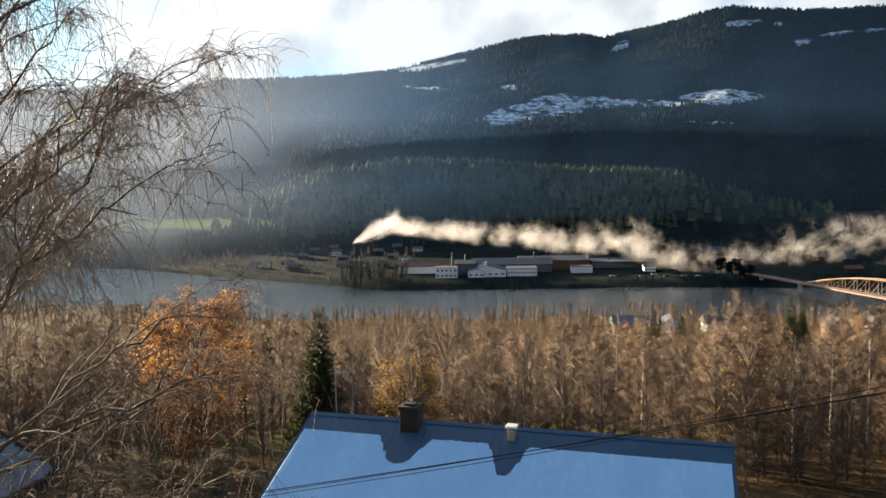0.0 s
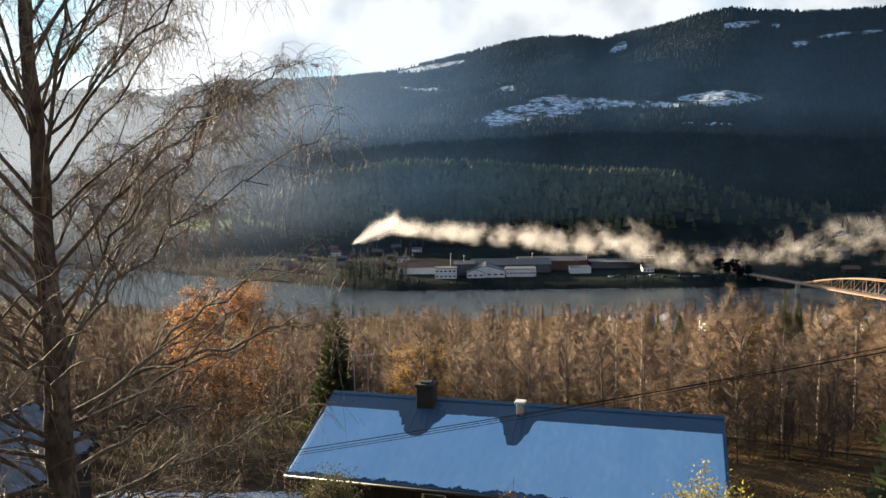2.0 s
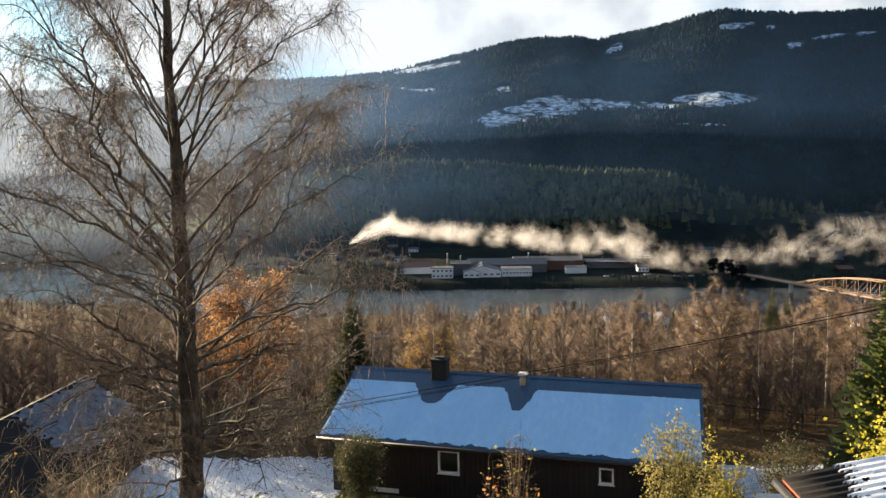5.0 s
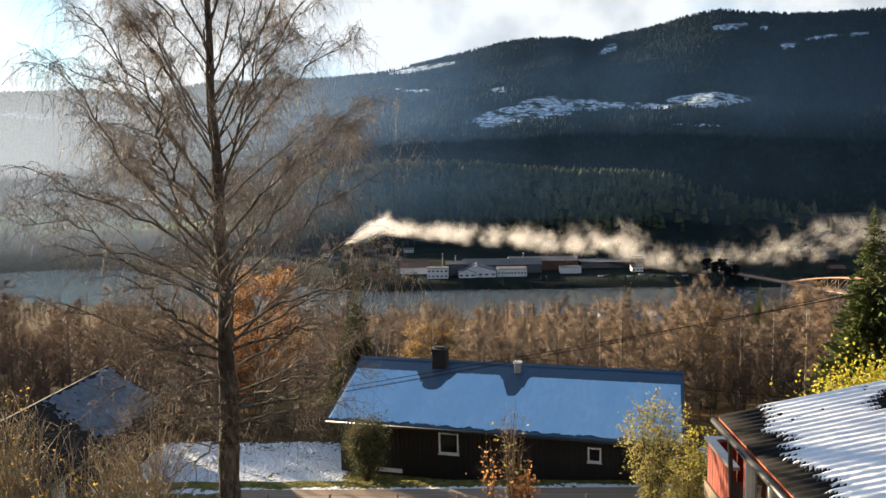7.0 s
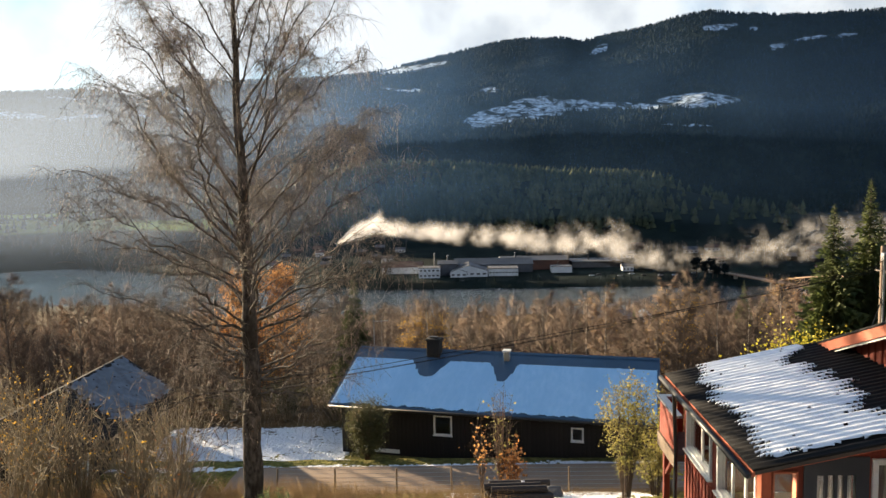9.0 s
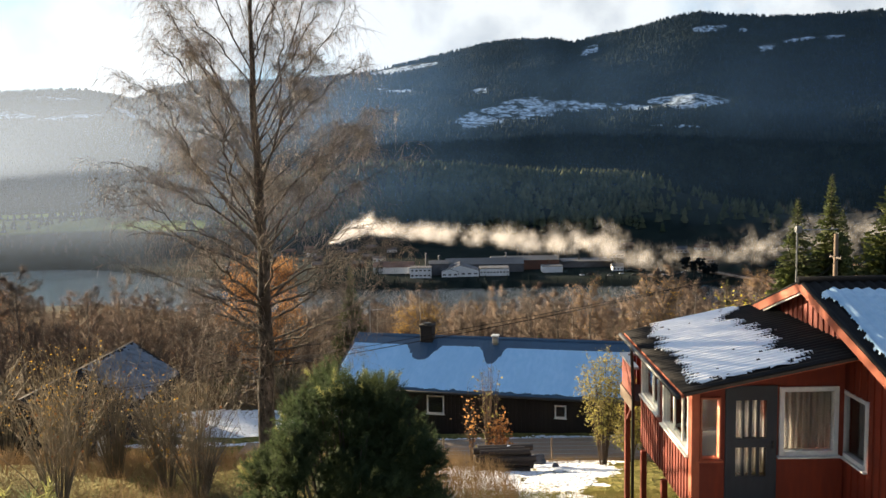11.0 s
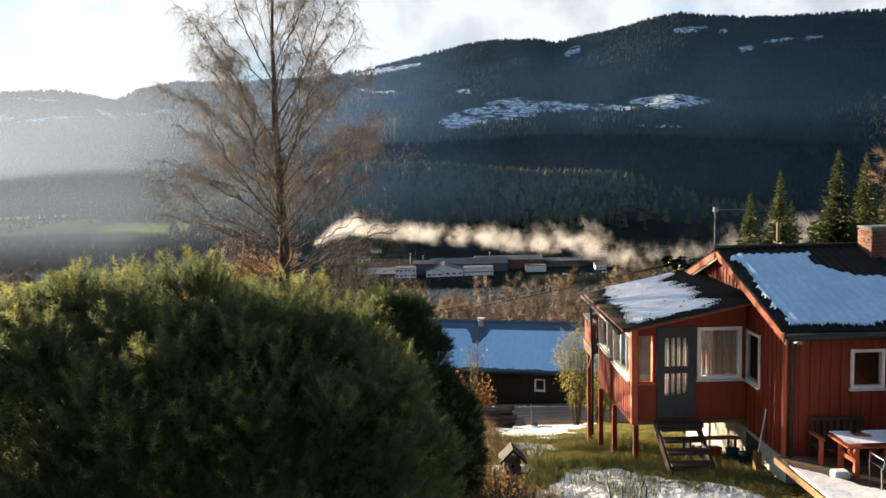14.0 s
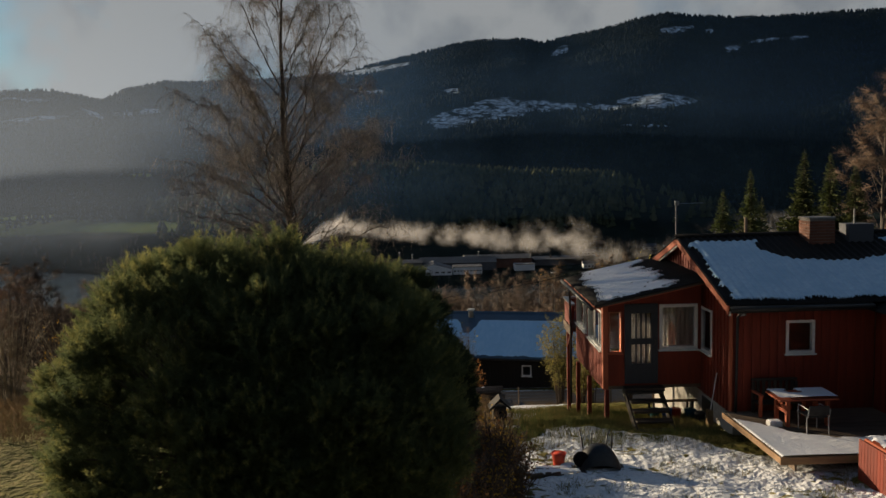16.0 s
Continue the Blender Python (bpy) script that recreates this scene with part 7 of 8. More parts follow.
for x, y, h in ((-23, 640, 17), (46, 655, 15), (92, 655, 16), (-12, 640, 15)):
    ob = anchored("works_chimney", "slim steel works chimney", "chimney", x, y, WORKS, group="works chimneys")
    put("shaft", Shape().tube([(x, y, WORKS - 1), (x, y, WORKS + h)], [0.8, 0.6], 10), FACTORYROOF, ob, smooth=True)
    put("crown", Shape().tube([(x, y, WORKS + h), (x, y, WORKS + h + 0.5)], 0.8, 10), STEEL, ob)
rs = np.random.RandomState(91)
for i in range(18):
    a, d = math.radians(rs.uniform(-17, -4.5)), rs.uniform(660, 830)
    x, y = d * math.sin(a), d * math.cos(a)
    w = rs.uniform(7, 12)
    block("village_house", "small village house across the river", "house", x, x + w, y, 7, rs.uniform(3, 4.5), rs.uniform(2, 3.2), (FACTORYWHITE, BROWNWALL, FACTORYRED, BROWNWALL)[i % 4], (FACTORYROOF, FACTORYROOF, FACTORYRED)[i % 3], 1, 3, group="village houses")
for i in range(14):
    a, d = math.radians(rs.uniform(11, 27)), rs.uniform(640, 820)
    x, y = d * math.sin(a), d * math.cos(a)
    w = rs.uniform(8, 13)
    block("village_house", "small village house beyond the bridge", "house", x, x + w, y, 8, rs.uniform(3, 4.5), rs.uniform(2.2, 3.4), (FACTORYWHITE, BROWNWALL, FACTORYRED)[i % 3], (FACTORYROOF, FACTORYRED)[i % 2], 1, 3, group="village houses")
for x, y, w, m_ in ((62, 262, 7, FACTORYWHITE), (44, 250, 13, BROWNWALL), (78, 266, 8, FACTORYWHITE), (108, 240, 6, NEWWOOD), (150, 300, 7, FACTORYWHITE)):
    block("village_house", "house among the trees on the near slope", "house", x, x + w, y, 7, 3.2, 2.6, m_, (FACTORYROOF, RIME)[int(w) % 2], 1, 3, ridge="y" if w < 8 else "x", group="village houses")
bank_trees("underwood", "dense bare brushwood filling the slope wood", 2800, (-210, 210), (35, 330), (3.5, 8.5), 87, TWIG, lambda x, y: (np.abs(x) < 0.68 * (y + 14)) & ((y > 37) | (np.abs(x) > 12)) & (np.random.RandomState(3).rand(len(x)) < np.clip(90 / (y + 20), 0.15, 1)), 0.028, 60)
bank_trees("underwood", "bare brushwood near the blue-roofed house", 800, (-34, 40), (33, 62), (2.5, 6.0), 88, TWIG, lambda x, y: (np.abs(x) < 0.68 * (y + 14)) & ((y > 38) | (x > 11) | (x < -12)), 0.016, 90)


# parked cars on the works yard: far and small
for i in range(9):
    x, y = 100 + i * 11 + rs.uniform(-3, 3), 606 + rs.uniform(-4, 10)
    z = land_at(x, y)
    ob = anchored("car", "small parked car on the works yard", "car", x, y, z, group="parked cars")
    put("body", Shape().box((x, y, z + 0.3), (x + 4.2, y + 1.7, z + 0.95)), (FACTORYWHITE, DARKSTEEL, STEEL)[i % 3], ob, bevel=0.12)
    put("cabin", Shape().prism([(x + 0.7, z + 0.95), (x + 3.6, z + 0.95), (x + 3.0, z + 1.5), (x + 1.3, z + 1.5)], 1, y + 0.1, y + 1.6), DARKSTEEL, ob)
    for a in (0.8, 3.3):
        put("wheel", Shape().tube([(x + a, y - 0.02, z + 0.32), (x + a, y + 1.72, z + 0.32)], 0.32, 10), DARKSTEEL, ob)


# --- arched bridge ---
def bridge():
    p, q = Vector((206, 600, -77.3)), Vector((250, 440, -75.8))
    ob = anchored("bridge", "arched brown steel bridge over the river", "bridge", p.x, p.y, -84)
    d = (q - p)
    side = Vector((d.y, -d.x, 0)).normalized() * 3.2
    put("deck", Shape().beam(p - d * 0.12, q + d * 0.5, 6.6, 0.9), RUSTSTEEL, ob)
    a0, a1 = 0.40, 1.30
    n = 15
    for sg in (-1, 1):
        pts = []
        for i in range(n + 1):
            t = i / n
            pts.append(p + d * (a0 + (a1 - a0) * t) + side * sg + Vector((0, 0, 0.6 + 21.0 * t * (1 - t) * 1.9)))
        put("arch", Shape().tube([tuple(a) for a in pts], 0.38, 6), RUSTSTEEL, ob)
        for i in range(1, n):
            f = p + d * (a0 + (a1 - a0) * i / n) + side * sg
            put("hanger", Shape().beam(f, pts[i], 0.18), RUSTSTEEL, ob)
            put("diagonal", Shape().beam(f, pts[i + 1], 0.12), RUSTSTEEL, ob)
        put("parapet", Shape().beam(p - d * 0.12 + side * sg + Vector((0, 0, 1.2)), q + d * 0.5 + side * sg + Vector((0, 0, 1.2)), 0.12), RUSTSTEEL, ob)
    for t in (-0.1, 0.1, 0.36, 1.32):
        f = p + d * t
        put("pier", Shape().box((f.x - 1.2, f.y - 1.2, -90), (f.x + 1.2, f.y + 1.2, f.z - 0.4)), CONCRETE, ob)


bridge()


# --- steam over the works ---
def steam():
    V, F, T, n0 = [], [], [], 0
    rs = np.random.RandomState(97)
    k, m = 220, 21
    for layer in range(6):
        s = np.linspace(0, 1, k)
        x = -104 + 484 * s
        mid = np.interp(x, [-104, -90, -74, -60, -40, -19, 2, 39, 72, 100, 130, 155, 174, 192, 210, 255, 300, 331, 380], [-54, -45, -38, -43, -44, -45, -47, -50, -54, -56, -60, -66, -73, -74, -70, -62, -54, -52, -49])
        half = np.interp(x, [-104, -98, -90, -74, -60, -40, -19, 2, 39, 72, 100, 130, 155, 174, 192, 255, 331, 380], [0.6, 2.0, 4.8, 8.5, 5.5, 6.5, 8.5, 8, 9, 10.5, 12, 15, 14, 12, 12, 16, 17, 18])
        dens = np.interp(x, [-104, -74, -56, 0, 72, 130, 165, 190, 255, 380], [1.3, 1.25, 0.92, 0.80, 0.74, 0.68, 0.56, 0.50, 0.56, 0.50])
        off = rs.uniform(-1, 1)
        y = 640 + off * half * 0.9 + 6 * np.sin(s * 9 + layer) * s
        puff = np.abs(fnoise(s * 30 + layer * 7, np.full(k, layer * 3.1), 3) - 0.5) * 2
        wav = half * (0.55 * (fnoise(s * 14 + layer * 5, np.full(k, layer * 1.7), 2) - 0.5) * 2 + 0.25 * off)
        c = np.linspace(-1, 1, m)
        X = np.repeat(x[:, None], m, 1) + 4 * np.sin(c[None] * 2 + layer)
        grow = np.where(c[None] > 0, (0.85 + 1.5 * puff)[:, None], 0.9)
        Z = (mid + wav)[:, None] + half[:, None] * c[None] * 1.25 * grow
        Y = y[:, None] - half[:, None] * 0.9 * (1 - c[None] ** 2)
        edge = (1 - np.abs(c[None]) ** 1.8) * dens[:, None] * sm(0, 0.010, s)[:, None]
        V.append(np.stack([X, Y, Z], -1).reshape(-1, 3))
        T.append(edge.reshape(-1))
        i, j = np.meshgrid(np.arange(k - 1), np.arange(m - 1), indexing="ij")
        F.append(np.stack([i * m + j, (i + 1) * m + j, (i + 1) * m + j + 1, i * m + j + 1], -1).reshape(-1, 4) + n0)
        n0 += k * m
    me = soup("steam_plume", np.concatenate(V), np.concatenate(F), STEAM)
    at = me.attributes.new("thick", 'FLOAT', 'POINT')
    at.data.foreach_set("value", np.clip(np.concatenate(T), 0, 1.3).astype(np.float32))
    me.polygons.foreach_set("use_smooth", [True] * len(me.polygons))
    return tagged(new("steam_plume", me), "long drifting plume of sunlit white steam", "smoke", kind="stuff")


steam()


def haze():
    """Tinted see-through sheets far off, standing in for distance haze and sun glare."""
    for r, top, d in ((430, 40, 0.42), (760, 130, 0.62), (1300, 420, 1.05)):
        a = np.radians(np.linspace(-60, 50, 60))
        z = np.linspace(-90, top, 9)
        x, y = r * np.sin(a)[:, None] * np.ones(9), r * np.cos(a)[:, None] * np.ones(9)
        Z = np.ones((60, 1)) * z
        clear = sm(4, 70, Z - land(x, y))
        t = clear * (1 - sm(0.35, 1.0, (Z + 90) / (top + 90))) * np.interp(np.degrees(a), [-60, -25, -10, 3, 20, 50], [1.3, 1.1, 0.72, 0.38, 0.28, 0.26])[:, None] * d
        # the nearest sheet only pales the left, towards the sun
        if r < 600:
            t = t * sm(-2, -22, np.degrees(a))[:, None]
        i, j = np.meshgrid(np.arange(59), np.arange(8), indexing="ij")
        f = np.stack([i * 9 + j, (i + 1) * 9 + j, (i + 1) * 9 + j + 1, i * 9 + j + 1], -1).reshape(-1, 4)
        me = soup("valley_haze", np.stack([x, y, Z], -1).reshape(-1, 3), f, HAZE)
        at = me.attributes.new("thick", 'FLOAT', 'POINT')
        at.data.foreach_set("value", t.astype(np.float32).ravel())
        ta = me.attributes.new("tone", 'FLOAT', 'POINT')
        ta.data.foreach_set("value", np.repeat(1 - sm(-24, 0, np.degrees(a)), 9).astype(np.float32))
        tagged(new("valley_haze", me), "tinted see-through sheet standing in for distance haze", "mist", kind="structure")


haze()


# ---- garden things ----
# deck with its boards
DZ = -5.54
deck = anchored("deck", "low wooden deck beside the house, half under snow", "deck", 7.8, -2.6, -6.0)
nb_, y0d = 23, -4.0
for i in range(nb_):
    y = y0d + i * 0.125
    xl = 6.13 + 0.05 * (i / nb_) + random.uniform(-0.012, 0.012)
    put("plank", Shape().box((xl, y, DZ - 0.03), (9.58, y + 0.117, DZ + random.uniform(-0.003, 0.003))), TIMBER, deck)
put("side_board", Shape().box((6.09, -4.02, DZ - 0.13), (6.12, -1.14, DZ - 0.004)), NEWWOOD, deck, "pale pine edge board")
put("front_board", Shape().box((6.09, -4.05, DZ - 0.15), (9.58, -4.022, DZ - 0.004)), NEWWOOD, deck, "pale pine edge board")
for x in (6.4, 7.9, 9.3):
    put("joist", Shape().box((x, -3.98, DZ - 0.3), (x + 0.05, -1.15, DZ - 0.034)), TIMBER, deck)


def deck_snow(u, v):
    x, y = 6.13 + u * 3.4, -4.0 + v * 2.9
    edge = np.interp(x, [6.1, 6.5, 7.0, 7.6, 8.3, 9.5], [-1.55, -1.9, -2.5, -2.95, -3.1, -3.3]) + (fnoise(x * 2, y, 3) - 0.5) * 0.35
    c = (edge - y) / 0.15 + (fnoise(x * 1.2, y * 9, 2) - 0.5) * 0.9
    return np.minimum(np.minimum(c, (x - 6.13) / 0.04), 9) - 0.5 * (np.abs((y + 4.0) % 0.125 - 0.121) < 0.012) * (fnoise(x * 2.5, y * 5, 2) > 0.52)


snow_sheet("deck_snow", "thin snow on the deck boards", SNOW, (6.10, -4.04, DZ), (3.43, 0, 0), (0, 2.94, 0), 150, 230, deck_snow, 0.03, lift=0.008)
# table
tb = anchored("garden_table", "red-brown wooden garden table topped with snow", "table", 7.55, -2.0, DZ)
put("tabletop", Shape().box((6.86, -2.36, DZ + 0.56), (8.14, -1.62, DZ + 0.60)), TRIM_RED, tb, bevel=0.01)
for x in (7.06, 7.92):
    for y in (-2.28, -1.76):
        put("leg", Shape().box((x - 0.04, y - 0.04, DZ), (x + 0.04, y + 0.04, DZ + 0.56)), TRIM_RED, tb, bevel=0.005)
    put("stretcher", Shape().beam((x, -2.28, DZ + 0.30), (x, -1.76, DZ + 0.30), 0.05, 0.07), TRIM_RED, tb)
put("brace", Shape().beam((7.08, -2.28, DZ + 0.30), (6.92, -2.28, DZ + 0.52), 0.05), TRIM_RED, tb)
snow_sheet("table_snow", "snow on the garden table with a bare patch", SNOW, (6.86, -2.36, DZ + 0.60), (1.28, 0, 0), (0, 0.74, 0), 60, 34,
           lambda u, v: np.minimum(np.minimum.reduce([u * 30, (1 - u) * 30, v * 20, (1 - v) * 20]) + 0.3, 1.6 * np.hypot((u - 0.42) / 0.2, (v - 0.75) / 0.3) - 0.6) + (fnoise(u * 14, v * 9, 3) - 0.5) * 0.7, 0.045)
# chair
chr_ = anchored("garden_chair", "dark metal garden chair facing the table", "chair", 7.43, -2.62, DZ)
for x, y in ((7.20, -2.85), (7.66, -2.85), (7.23, -2.42), (7.63, -2.42)):
    put("leg", Shape().tube([(x, y, DZ), (x + 0.02 * (7.43 - x), y + 0.03, DZ + 0.37)], 0.014, 8), STEEL, chr_)
put("seat", Shape().box((7.21, -2.86, DZ + 0.36), (7.65, -2.42, DZ + 0.38)), DARKSTEEL, chr_, bevel=0.008)
put("backrest", Shape().box((7.22, -2.90, DZ + 0.42), (7.64, -2.87, DZ + 0.62)), DARKSTEEL, chr_, bevel=0.008)
for x in (7.21, 7.65):
    put("back_post", Shape().tube([(x, -2.85, DZ + 0.37), (x, -2.90, DZ + 0.54)], 0.013, 8), STEEL, chr_)
    put("armrest", Shape().tube([(x, -2.88, DZ + 0.54), (x, -2.45, DZ + 0.54), (x, -2.43, DZ + 0.37)], 0.013, 8), STEEL, chr_)
# bench by the wall
bn = anchored("bench", "red-brown slatted bench against the house wall", "bench", 7.3, -1.4, DZ)
for x in (6.78, 7.75):
    put("leg", Shape().box((x - 0.035, -1.62, DZ), (x + 0.035, -1.55, DZ + 0.470)), TRIM_RED, bn, bevel=0.005)
    put("leg", Shape().box((x - 0.035, -1.24, DZ), (x + 0.035, -1.17, DZ + 0.690)), DARKWOOD, bn, bevel=0.005)
    put("armrest", Shape().box((x - 0.045, -1.66, DZ + 0.470), (x + 0.045, -1.16, DZ + 0.510)), TRIM_RED, bn, bevel=0.008)
for i in range(4):
    put("seat_slat", Shape().box((6.74, -1.60 + i * 0.095, DZ + 0.270), (7.79, -1.52 + i * 0.095, DZ + 0.295)), DARKWOOD, bn)
for i in range(7):
    x = 6.86 + i * 0.13
    put("back_slat", Shape().box((x, -1.20, DZ + 0.310), (x + 0.07, -1.18, DZ + 0.710)), DARKWOOD, bn)
put("back_rail", Shape().box((6.74, -1.205, DZ + 0.710), (7.79, -1.165, DZ + 0.770)), DARKWOOD, bn)
# small tub on the deck
tub = anchored("plastic_tub", "small white plastic tub with snow in it", "tub", 6.8, -2.23, DZ)
put("tub", Shape().box((6.66, -2.33, DZ + 0.002), (6.94, -2.13, DZ + 0.115)), WHITEPLASTIC, tub, bevel=0.015)
put("snow_fill", Shape().box((6.68, -2.31, DZ + 0.116), (6.92, -2.15, DZ + 0.135)), SNOW, tub, bevel=0.008)
# wooden crate at the deck's corner
cr = anchored("wooden_crate", "slatted red-brown crate with a snowy red cover", "crate", 7.9, -4.8, land_at(7.9, -4.8))
gz = land_at(7.9, -4.8)
put("core", Shape().box((7.42, -5.28, gz), (8.78, -4.42, gz + 0.72)), DARKWOOD, cr)
for i in range(14):
    x = 7.40 + i * 0.1
    put("slat", Shape().box((x, -5.31, gz), (x + 0.088, -5.285, gz + 0.78)), RED, cr)
for i in range(9):
    y = -5.28 + i * 0.098
    put("slat", Shape().box((7.39, y, gz), (7.415, y + 0.088, gz + 0.78)), RED, cr)
put("cover", Shape().box((7.44, -5.24, gz + 0.722), (8.74, -4.44, gz + 0.80)), TRIM_RED, cr, "red cover", bevel=0.03)
snow_sheet("crate_snow", "lumps of snow on the crate", SNOW, (7.46, -5.2, gz + 0.80), (1.2, 0, 0), (0, 0.72, 0), 40, 30, lambda u, v: 0.35 + 0.9 * fnoise(u * 5 + 2, v * 4, 3) - 2 * np.abs(v - 0.5) ** 3, 0.06)

# lumber stack with wheelbarrow and bucket
gz = land_at(2.3, -3.2) - 0.24
lum = anchored("lumber_stack", "low stack of dark boards and logs under patchy snow", "lumber", 2.2, -3.32, gz)
for i, (x0, x1, y, z, h) in enumerate(((1.35, 2.75, -3.57, 0.0, 0.16), (1.4, 2.9, -3.32, 0.0, 0.15), (1.5, 3.15, -3.07, 0.0, 0.16), (2.2, 3.45, -3.62, 0.02, 0.14), (1.3, 2.5, -3.50, 0.165, 0.14), (1.75, 3.3, -3.14, 0.165, 0.13), (1.45, 2.35, -3.27, 0.16, 0.13))):
    put("board", Shape().box((x0, y - 0.11, gz + z), (x1, y + 0.11, gz + z + h), Matrix.Rotation(random.uniform(-0.12, 0.12), 3, 'Z'), ((x0 + x1) / 2, y, gz)), DARKWOOD, lum, bevel=0.012)
for i in range(5):
    a = random.uniform(-0.4, 0.4)
    p, q = Vector((2.5 + i * 0.14, -3.77 - 0.05 * i, gz + 0.07)), Vector((3.2 + i * 0.1, -3.62 + a * 0.2, gz + 0.10))
    put("log", Shape().tube([p, q], 0.06 + 0.01 * (i % 3), 9), DARKWOOD, lum)
for k, (x, y, L, W, z) in enumerate(((1.32, -3.62, 1.1, 0.24, 0.308), (1.48, -3.36, 0.8, 0.18, 0.295), (2.7, -3.72, 0.7, 0.18, 0.17), (2.0, -3.22, 0.55, 0.16, 0.30))):
    snow_sheet("lumber_snow", "strip of snow lying on the stacked boards", SNOW, (x, y, gz + z), (L, 0, 0), (0, W, 0), 36, 12, lambda u, v: np.minimum.reduce([u * 12, (1 - u) * 12, v * 8, (1 - v) * 8]) + (fnoise(u * 9, v * 5 + k, 3) - 0.5) * 1.2, 0.05)
bk = anchored("bucket", "red plastic bucket on the lumber stack", "bucket", 2.02, -3.02, gz + 0.30)
put("bucket", Shape().tube([(2.02, -3.02, gz + 0.30), (2.02, -3.02, gz + 0.54)], [0.11, 0.145], 22, cap=False).tube([(2.02, -3.02, gz + 0.53), (2.02, -3.02, gz + 0.548)], 0.153, 22, cap=False).tube([(2.02, -3.02, gz + 0.54), (2.02, -3.02, gz + 0.31)], [0.14, 0.105], 22), REDPLASTIC, bk, smooth=True)
wb = anchored("wheelbarrow", "grey steel wheelbarrow lying upturned on the lumber stack", "wheelbarrow", 2.75, -3.12, gz + 0.25)
k, m = 16, 8
vv, ff = [], []
for i in range(k + 1):
    for j in range(m + 1):
        u, v = i / k * 2 - 1, j / m * 2 - 1
        vv.append((2.80 + 0.46 * u * (1 - 0.18 * v * v), -3.12 + 0.30 * v, gz + 0.28 + 0.46 * (1 - abs(u) ** 2.6) * (1 - 0.75 * abs(v) ** 3)))
for i in range(k):
    for j in range(m):
        ff.append((i * (m + 1) + j, (i + 1) * (m + 1) + j, (i + 1) * (m + 1) + j + 1, i * (m + 1) + j + 1))
put("tray", Shape().add(vv, ff), DARKSTEEL, wb, "dented grey steel tray", smooth=True)
put("handle", Shape().tube([(2.52, -3.02, gz + 0.60), (2.52, -2.87, gz + 0.74), (2.50, -2.72, gz + 0.92)], 0.018, 8), DARKSTEEL, wb, smooth=True)
put("handle", Shape().tube([(2.98, -3.02, gz + 0.62), (3.06, -2.82, gz + 0.82), (3.14, -2.72, gz + 0.90), (3.17, -2.77, gz + 0.80), (3.12, -2.92, gz + 0.55)], 0.016, 8), DARKSTEEL, wb, smooth=True)
put("stay", Shape().tube([(2.70, -2.97, gz + 0.64), (2.74, -2.82, gz + 0.86)], 0.013, 8), DARKSTEEL, wb)
put("wheel", Shape().tube([(2.42, -3.32, gz + 0.50), (2.42, -3.26, gz + 0.50)], 0.16, 22), CABLE, wb, bevel=0.01)
snow_sheet("barrow_snow", "patch of snow on the upturned barrow", SNOW, (2.58, -3.30, gz + 0.655), (0.38, 0, 0), (0, 0.26, -0.03), 20, 14, lambda u, v: 1.5 - 1.9 * np.hypot((u - 0.5) * 2, (v - 0.5) * 2) + (fnoise(u * 6, v * 6, 2) - 0.5), 0.03)

# bird house on a post
gz = land_at(0.78, -3.8)
bp = anchored("bird_house", "weathered bird house on a thin post", "bird house", 0.78, -3.8, gz)
put("post", Shape().tube([(0.78, -3.8, gz - 0.1), (0.76, -3.8, -4.68)], 0.032, 8), DARKWOOD, bp)
put("box", Shape().box((0.63, -3.92, -4.68), (0.89, -3.68, -4.42)), DARKWOOD, bp, bevel=0.008)
put("roof", Shape().prism([(0.56, -4.48), (0.76, -4.29), (0.97, -4.48), (0.97, -4.44), (0.76, -4.24), (0.56, -4.44)], 1, -3.98, -3.62), BROWNWALL, bp, "weathered wooden little roof")
put("hole", Shape().tube([(0.76, -3.935, -4.53), (0.76, -3.921, -4.53)], 0.025, 12), CABLE, bp)

# snow-covered cold frame under the pine
gz = land_at(-0.2, -4.9)
cf = anchored("cold_frame", "low garden frame under a thick cap of snow", "cold frame", -0.2, -4.9, gz)
put("frame", Shape().box((-0.75, -5.6, gz), (0.30, -4.25, gz + 0.55)), STEEL, cf, bevel=0.01)
put("rim", Shape().tube([(0.30, -5.6, gz + 0.57), (0.30, -4.25, gz + 0.57)], 0.02, 8), TEALPLASTIC, cf)
snow_sheet("frame_snow", "rounded cap of snow on the garden frame", SNOW, (-0.75, -5.6, gz + 0.55), (1.02, 0, 0), (0, 1.35, 0), 40, 50, lambda u, v: np.minimum.reduce([u * 9, (1 - u) * 9, v * 9, (1 - v) * 9]) + 0.4 + (fnoise(u * 5, v * 5, 3) - 0.5) * 0.8, 0.13)

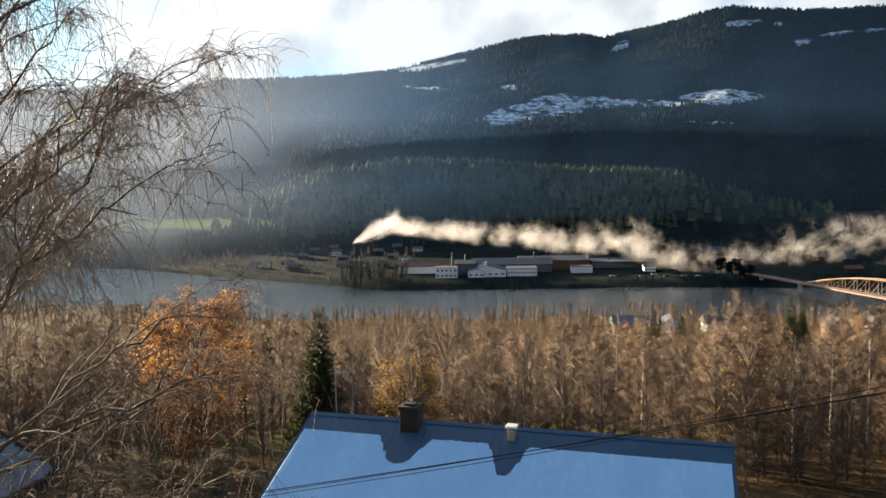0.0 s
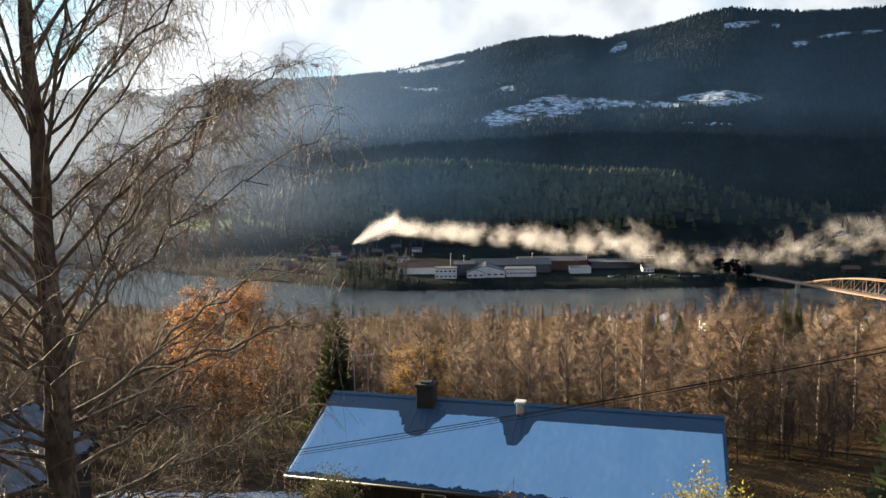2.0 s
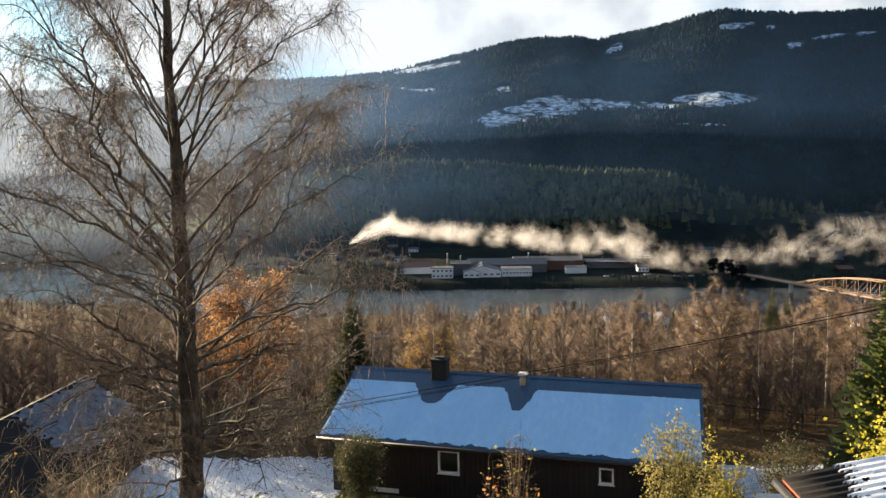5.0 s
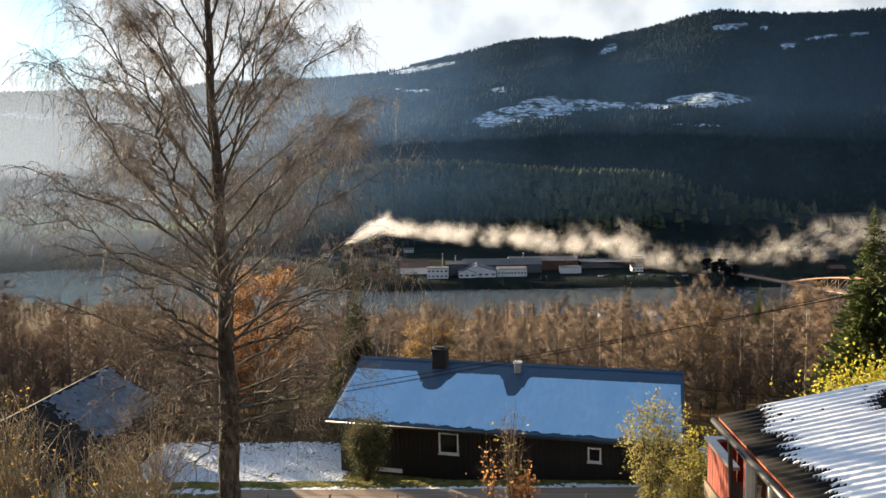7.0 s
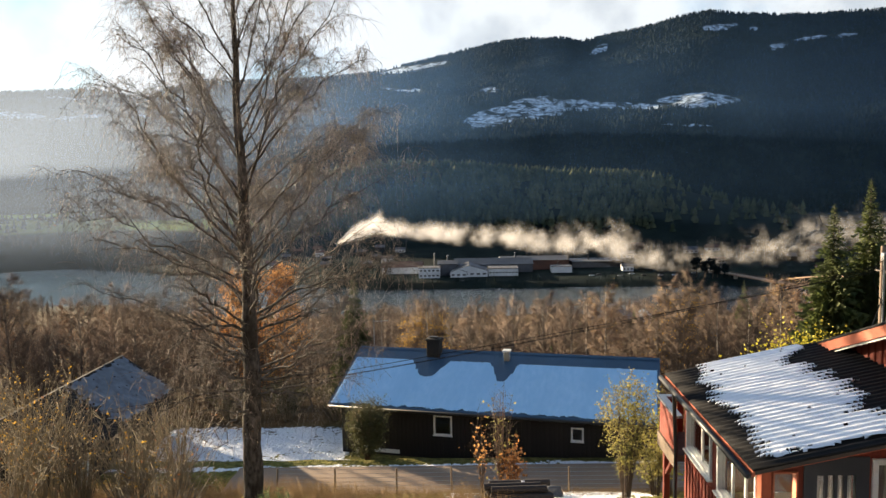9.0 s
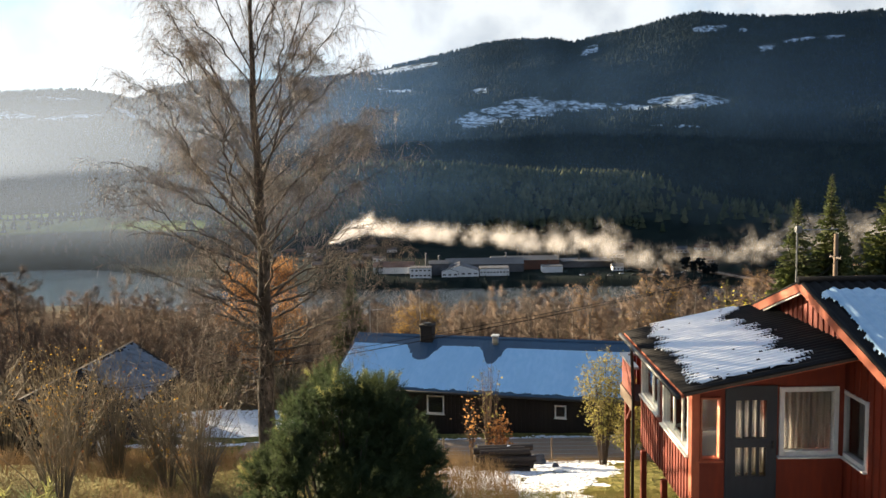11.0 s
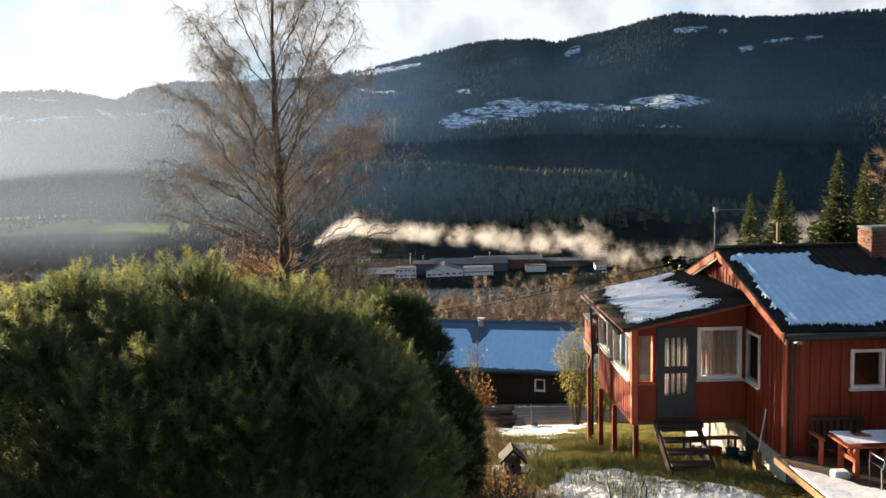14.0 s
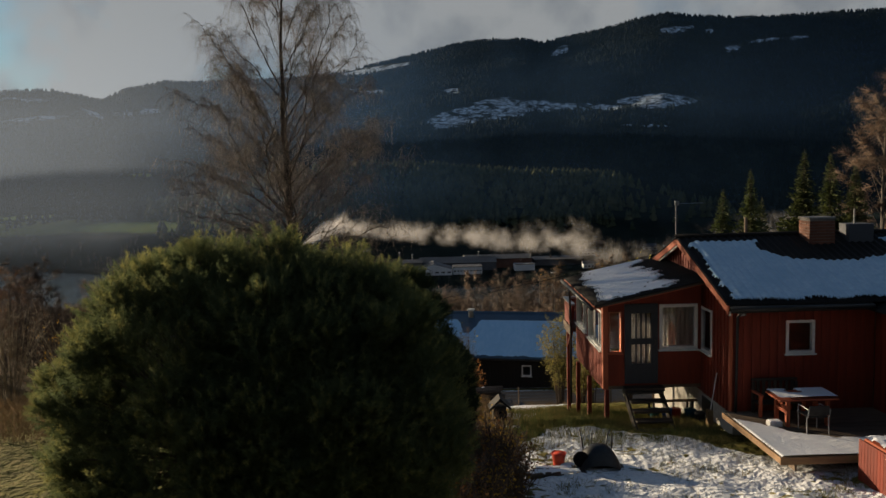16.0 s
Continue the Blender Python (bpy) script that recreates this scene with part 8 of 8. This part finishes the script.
# clutter under the porch
gz = land_at(5.6, 0.9)
for i, (x, y, r, h, mt, lb) in enumerate(((5.42, 0.75, 0.13, 0.30, BLUEPLASTIC, "blue plastic bucket under the porch"), (5.68, 0.85, 0.14, 0.28, REDPLASTIC, "red plastic bucket under the porch"), (5.15, 0.9, 0.12, 0.30, TEALPLASTIC, "dark green pot under the porch"),
                                          (6.0, 0.7, 0.15, 0.26, TEALPLASTIC, "dark plastic planter by the foundation"), (5.55, 1.1, 0.10, 0.22, YELLOWPLASTIC, "small yellow can under the porch"), (6.1, 0.3, 0.13, 0.24, DARKSTEEL, "black pot by the foundation"))):
    z = land_at(x, y)
    ob = anchored("bucket", lb, "bucket", x, y, z, group="pots and buckets under the porch")
    put("bucket", Shape().tube([(x, y, z - 0.02), (x, y, z + h)], [r * 0.8, r], 16, cap=False).tube([(x, y, z + h), (x, y, z + 0.02)], [r * 0.93, r * 0.75], 16), mt, ob, smooth=True)
    put("rim", Shape().tube([(x, y, z + h - 0.02), (x, y, z + h)], r * 1.05, 16, cap=False), mt, ob)
for i in range(5):
    y = 0.85 + i * 0.1
    z = land_at(5.5, y) + 0.45
    ob = anchored("plank", "pale pine plank stored under the porch", "plank", 5.5, y, z, group="stored planks")
    put("plank", Shape().box((4.95 + 0.1 * (i % 2), y, z), (6.25, y + 0.09, z + 0.03)), NEWWOOD, ob)
    if i in (0, 4):
        for x in (5.1, 6.1):
            put("trestle", Shape().box((x, y, land_at(x, y) - 0.03), (x + 0.05, y + 0.05, z)), DARKWOOD, ob)
br = anchored("broom", "pale wooden broom leaning on the gable wall", "broom", 6.15, -0.2, -6.2)
put("handle", Shape().tube([(6.16, -0.25, -5.78), (6.29, -0.30, -4.85)], 0.014, 8), WHITE, br)
put("head", Shape().box((6.08, -0.33, land_at(6, -0.25) - 0.02), (6.20, -0.17, -5.76)), STRAW, br)

# lane side: fence, timber stack, stones
FN = "fence posts along the lane"
fence = anchored("fence", "thin wire fence on leaning posts along the lane", "fence", 0, 19.05, land_at(0, 19.05))
tops = []
for i, x in enumerate((-7.2, -5.0, -2.65, -0.55, 1.6, 3.85, 6.1, 8.4)):
    y = 19.05 + random.uniform(-0.1, 0.1)
    z = land_at(x, y)
    t = (x + random.uniform(-0.08, 0.08), y + random.uniform(-0.05, 0.05), z + 1.05)
    put("post", Shape().tube([(x, y, z - 0.2), t], 0.035, 7), TIMBER, fence)
    tops.append(t)
for h in (0.0, -0.16, -0.32, -0.48, -0.64, -0.8):
    put("wire", Shape().tube([(a, b, c - 0.04 + h) for a, b, c in tops], 0.006, 4), STEEL, fence)
z = land_at(1.6, 14.2)
ws = anchored("timber_stack", "dark stacked timbers with traces of snow on top", "timber", 1.6, 14.2, z)
for r in range(4):
    for c in range(4 - (r > 2)):
        y = 13.85 + c * 0.24 + 0.1 * (r % 2)
        put("timber", Shape().tube([(0.65 + random.uniform(-0.15, 0.15), y, z + 0.08 + r * 0.2), (2.45 + random.uniform(-0.2, 0.2), y + 0.05, z + 0.10 + r * 0.2)], 0.115, 9), DARKWOOD, ws)
snow_sheet("timber_snow", "ragged snow on top of the timber stack", SNOW, (0.7, 13.8, z + 0.80), (1.65, 0, 0.02), (0, 0.9, 0), 70, 26, lambda u, v: -0.32 + fnoise(u * 9, v * 4, 3) * 1.1 - 3 * np.abs(v - 0.5) ** 3, 0.06)
for x, y, r in ((3.15, 17.6, 0.36), (3.5, 15.3, 0.18), (0.3, 15.2, 0.25)):
    z = land_at(x, y)
    st = bpy.data.meshes.new("boulder")
    bm = bmesh.new()
    bmesh.ops.create_icosphere(bm, subdivisions=3, radius=r)
    for v in bm.verts:
        v.co *= 0.8 + 0.5 * noise.noise(v.co * 3.1 + Vector((x, y, 0)))
        v.co.z *= 0.75
    bm.to_mesh(st)
    bm.free()
    ob = part("boulder", st, FACTORYROOF, None, "grey boulder at the edge of the slope", smooth=True)
    ob.location = (x, y, z + r * 0.3)
    tagged(ob, "", "boulder", "boulders")

# poles and wires
UX, UY, UZ = 14.69, 18.1, -2.25
pl = anchored("utility_pole", "thin weathered utility pole behind the red house", "utility pole", UX, UY, land_at(UX, UY))
put("pole", Shape().tube([(UX, UY, land_at(UX, UY) - 0.3), (UX, UY, UZ)], [0.11, 0.075], 12), TIMBER, pl, smooth=True)
put("crossarm", Shape().box((UX - 0.03, UY - 0.45, UZ - 0.92), (UX + 0.03, UY + 0.45, UZ - 0.86)), DARKWOOD, pl)
for y in (-0.4, 0.0, 0.4):
    put("insulator", Shape().tube([(UX + 0.1 * (y == 0), UY + y, UZ - 0.86), (UX + 0.1 * (y == 0), UY + y, UZ - 0.77)], 0.02, 8), DARKSTEEL, pl)

p2 = copy_thing(pl, Matrix.Translation((-24.0, 20.9, -9.1 - (UZ - land_at(UX, UY)))))


def wire(name, label, p, q, sag, r=0.014):
    p, q = np.array(p, float), np.array(q, float)
    t = np.linspace(0, 1, 28)
    pts = p + (q - p) * t[:, None]
    pts[:, 2] -= sag * 4 * t * (1 - t)
    ob = part(name, Shape().tube(pts, r, 5), CABLE, None, label)
    return tagged(ob, "", "cable", "overhead cables")


wire("cable", "black overhead cable across the garden", (UX, UY - 0.4, -3.02), (-24, 20.5, -9.87), 0.28, 0.012)
wire("cable", "thin overhead cable below the thicker one", (UX, UY, -3.02), (-24, 20.9, -9.87), 0.55, 0.009)
wire("cable", "thin overhead cable of the same line", (UX, UY + 0.4, -3.02), (-24, 21.3, -9.87), 0.62, 0.009)
wire("cable", "pale low wire from the blue-roofed house", (8.6, 26.3, -8.75), (27.0, 14.6, -7.5), 0.15, 0.012)
wire("cable", "cable from the pole to the gable", (UX, UY - 0.4, -3.02), (6.1, 2.6, -2.1), 0.15, 0.010)
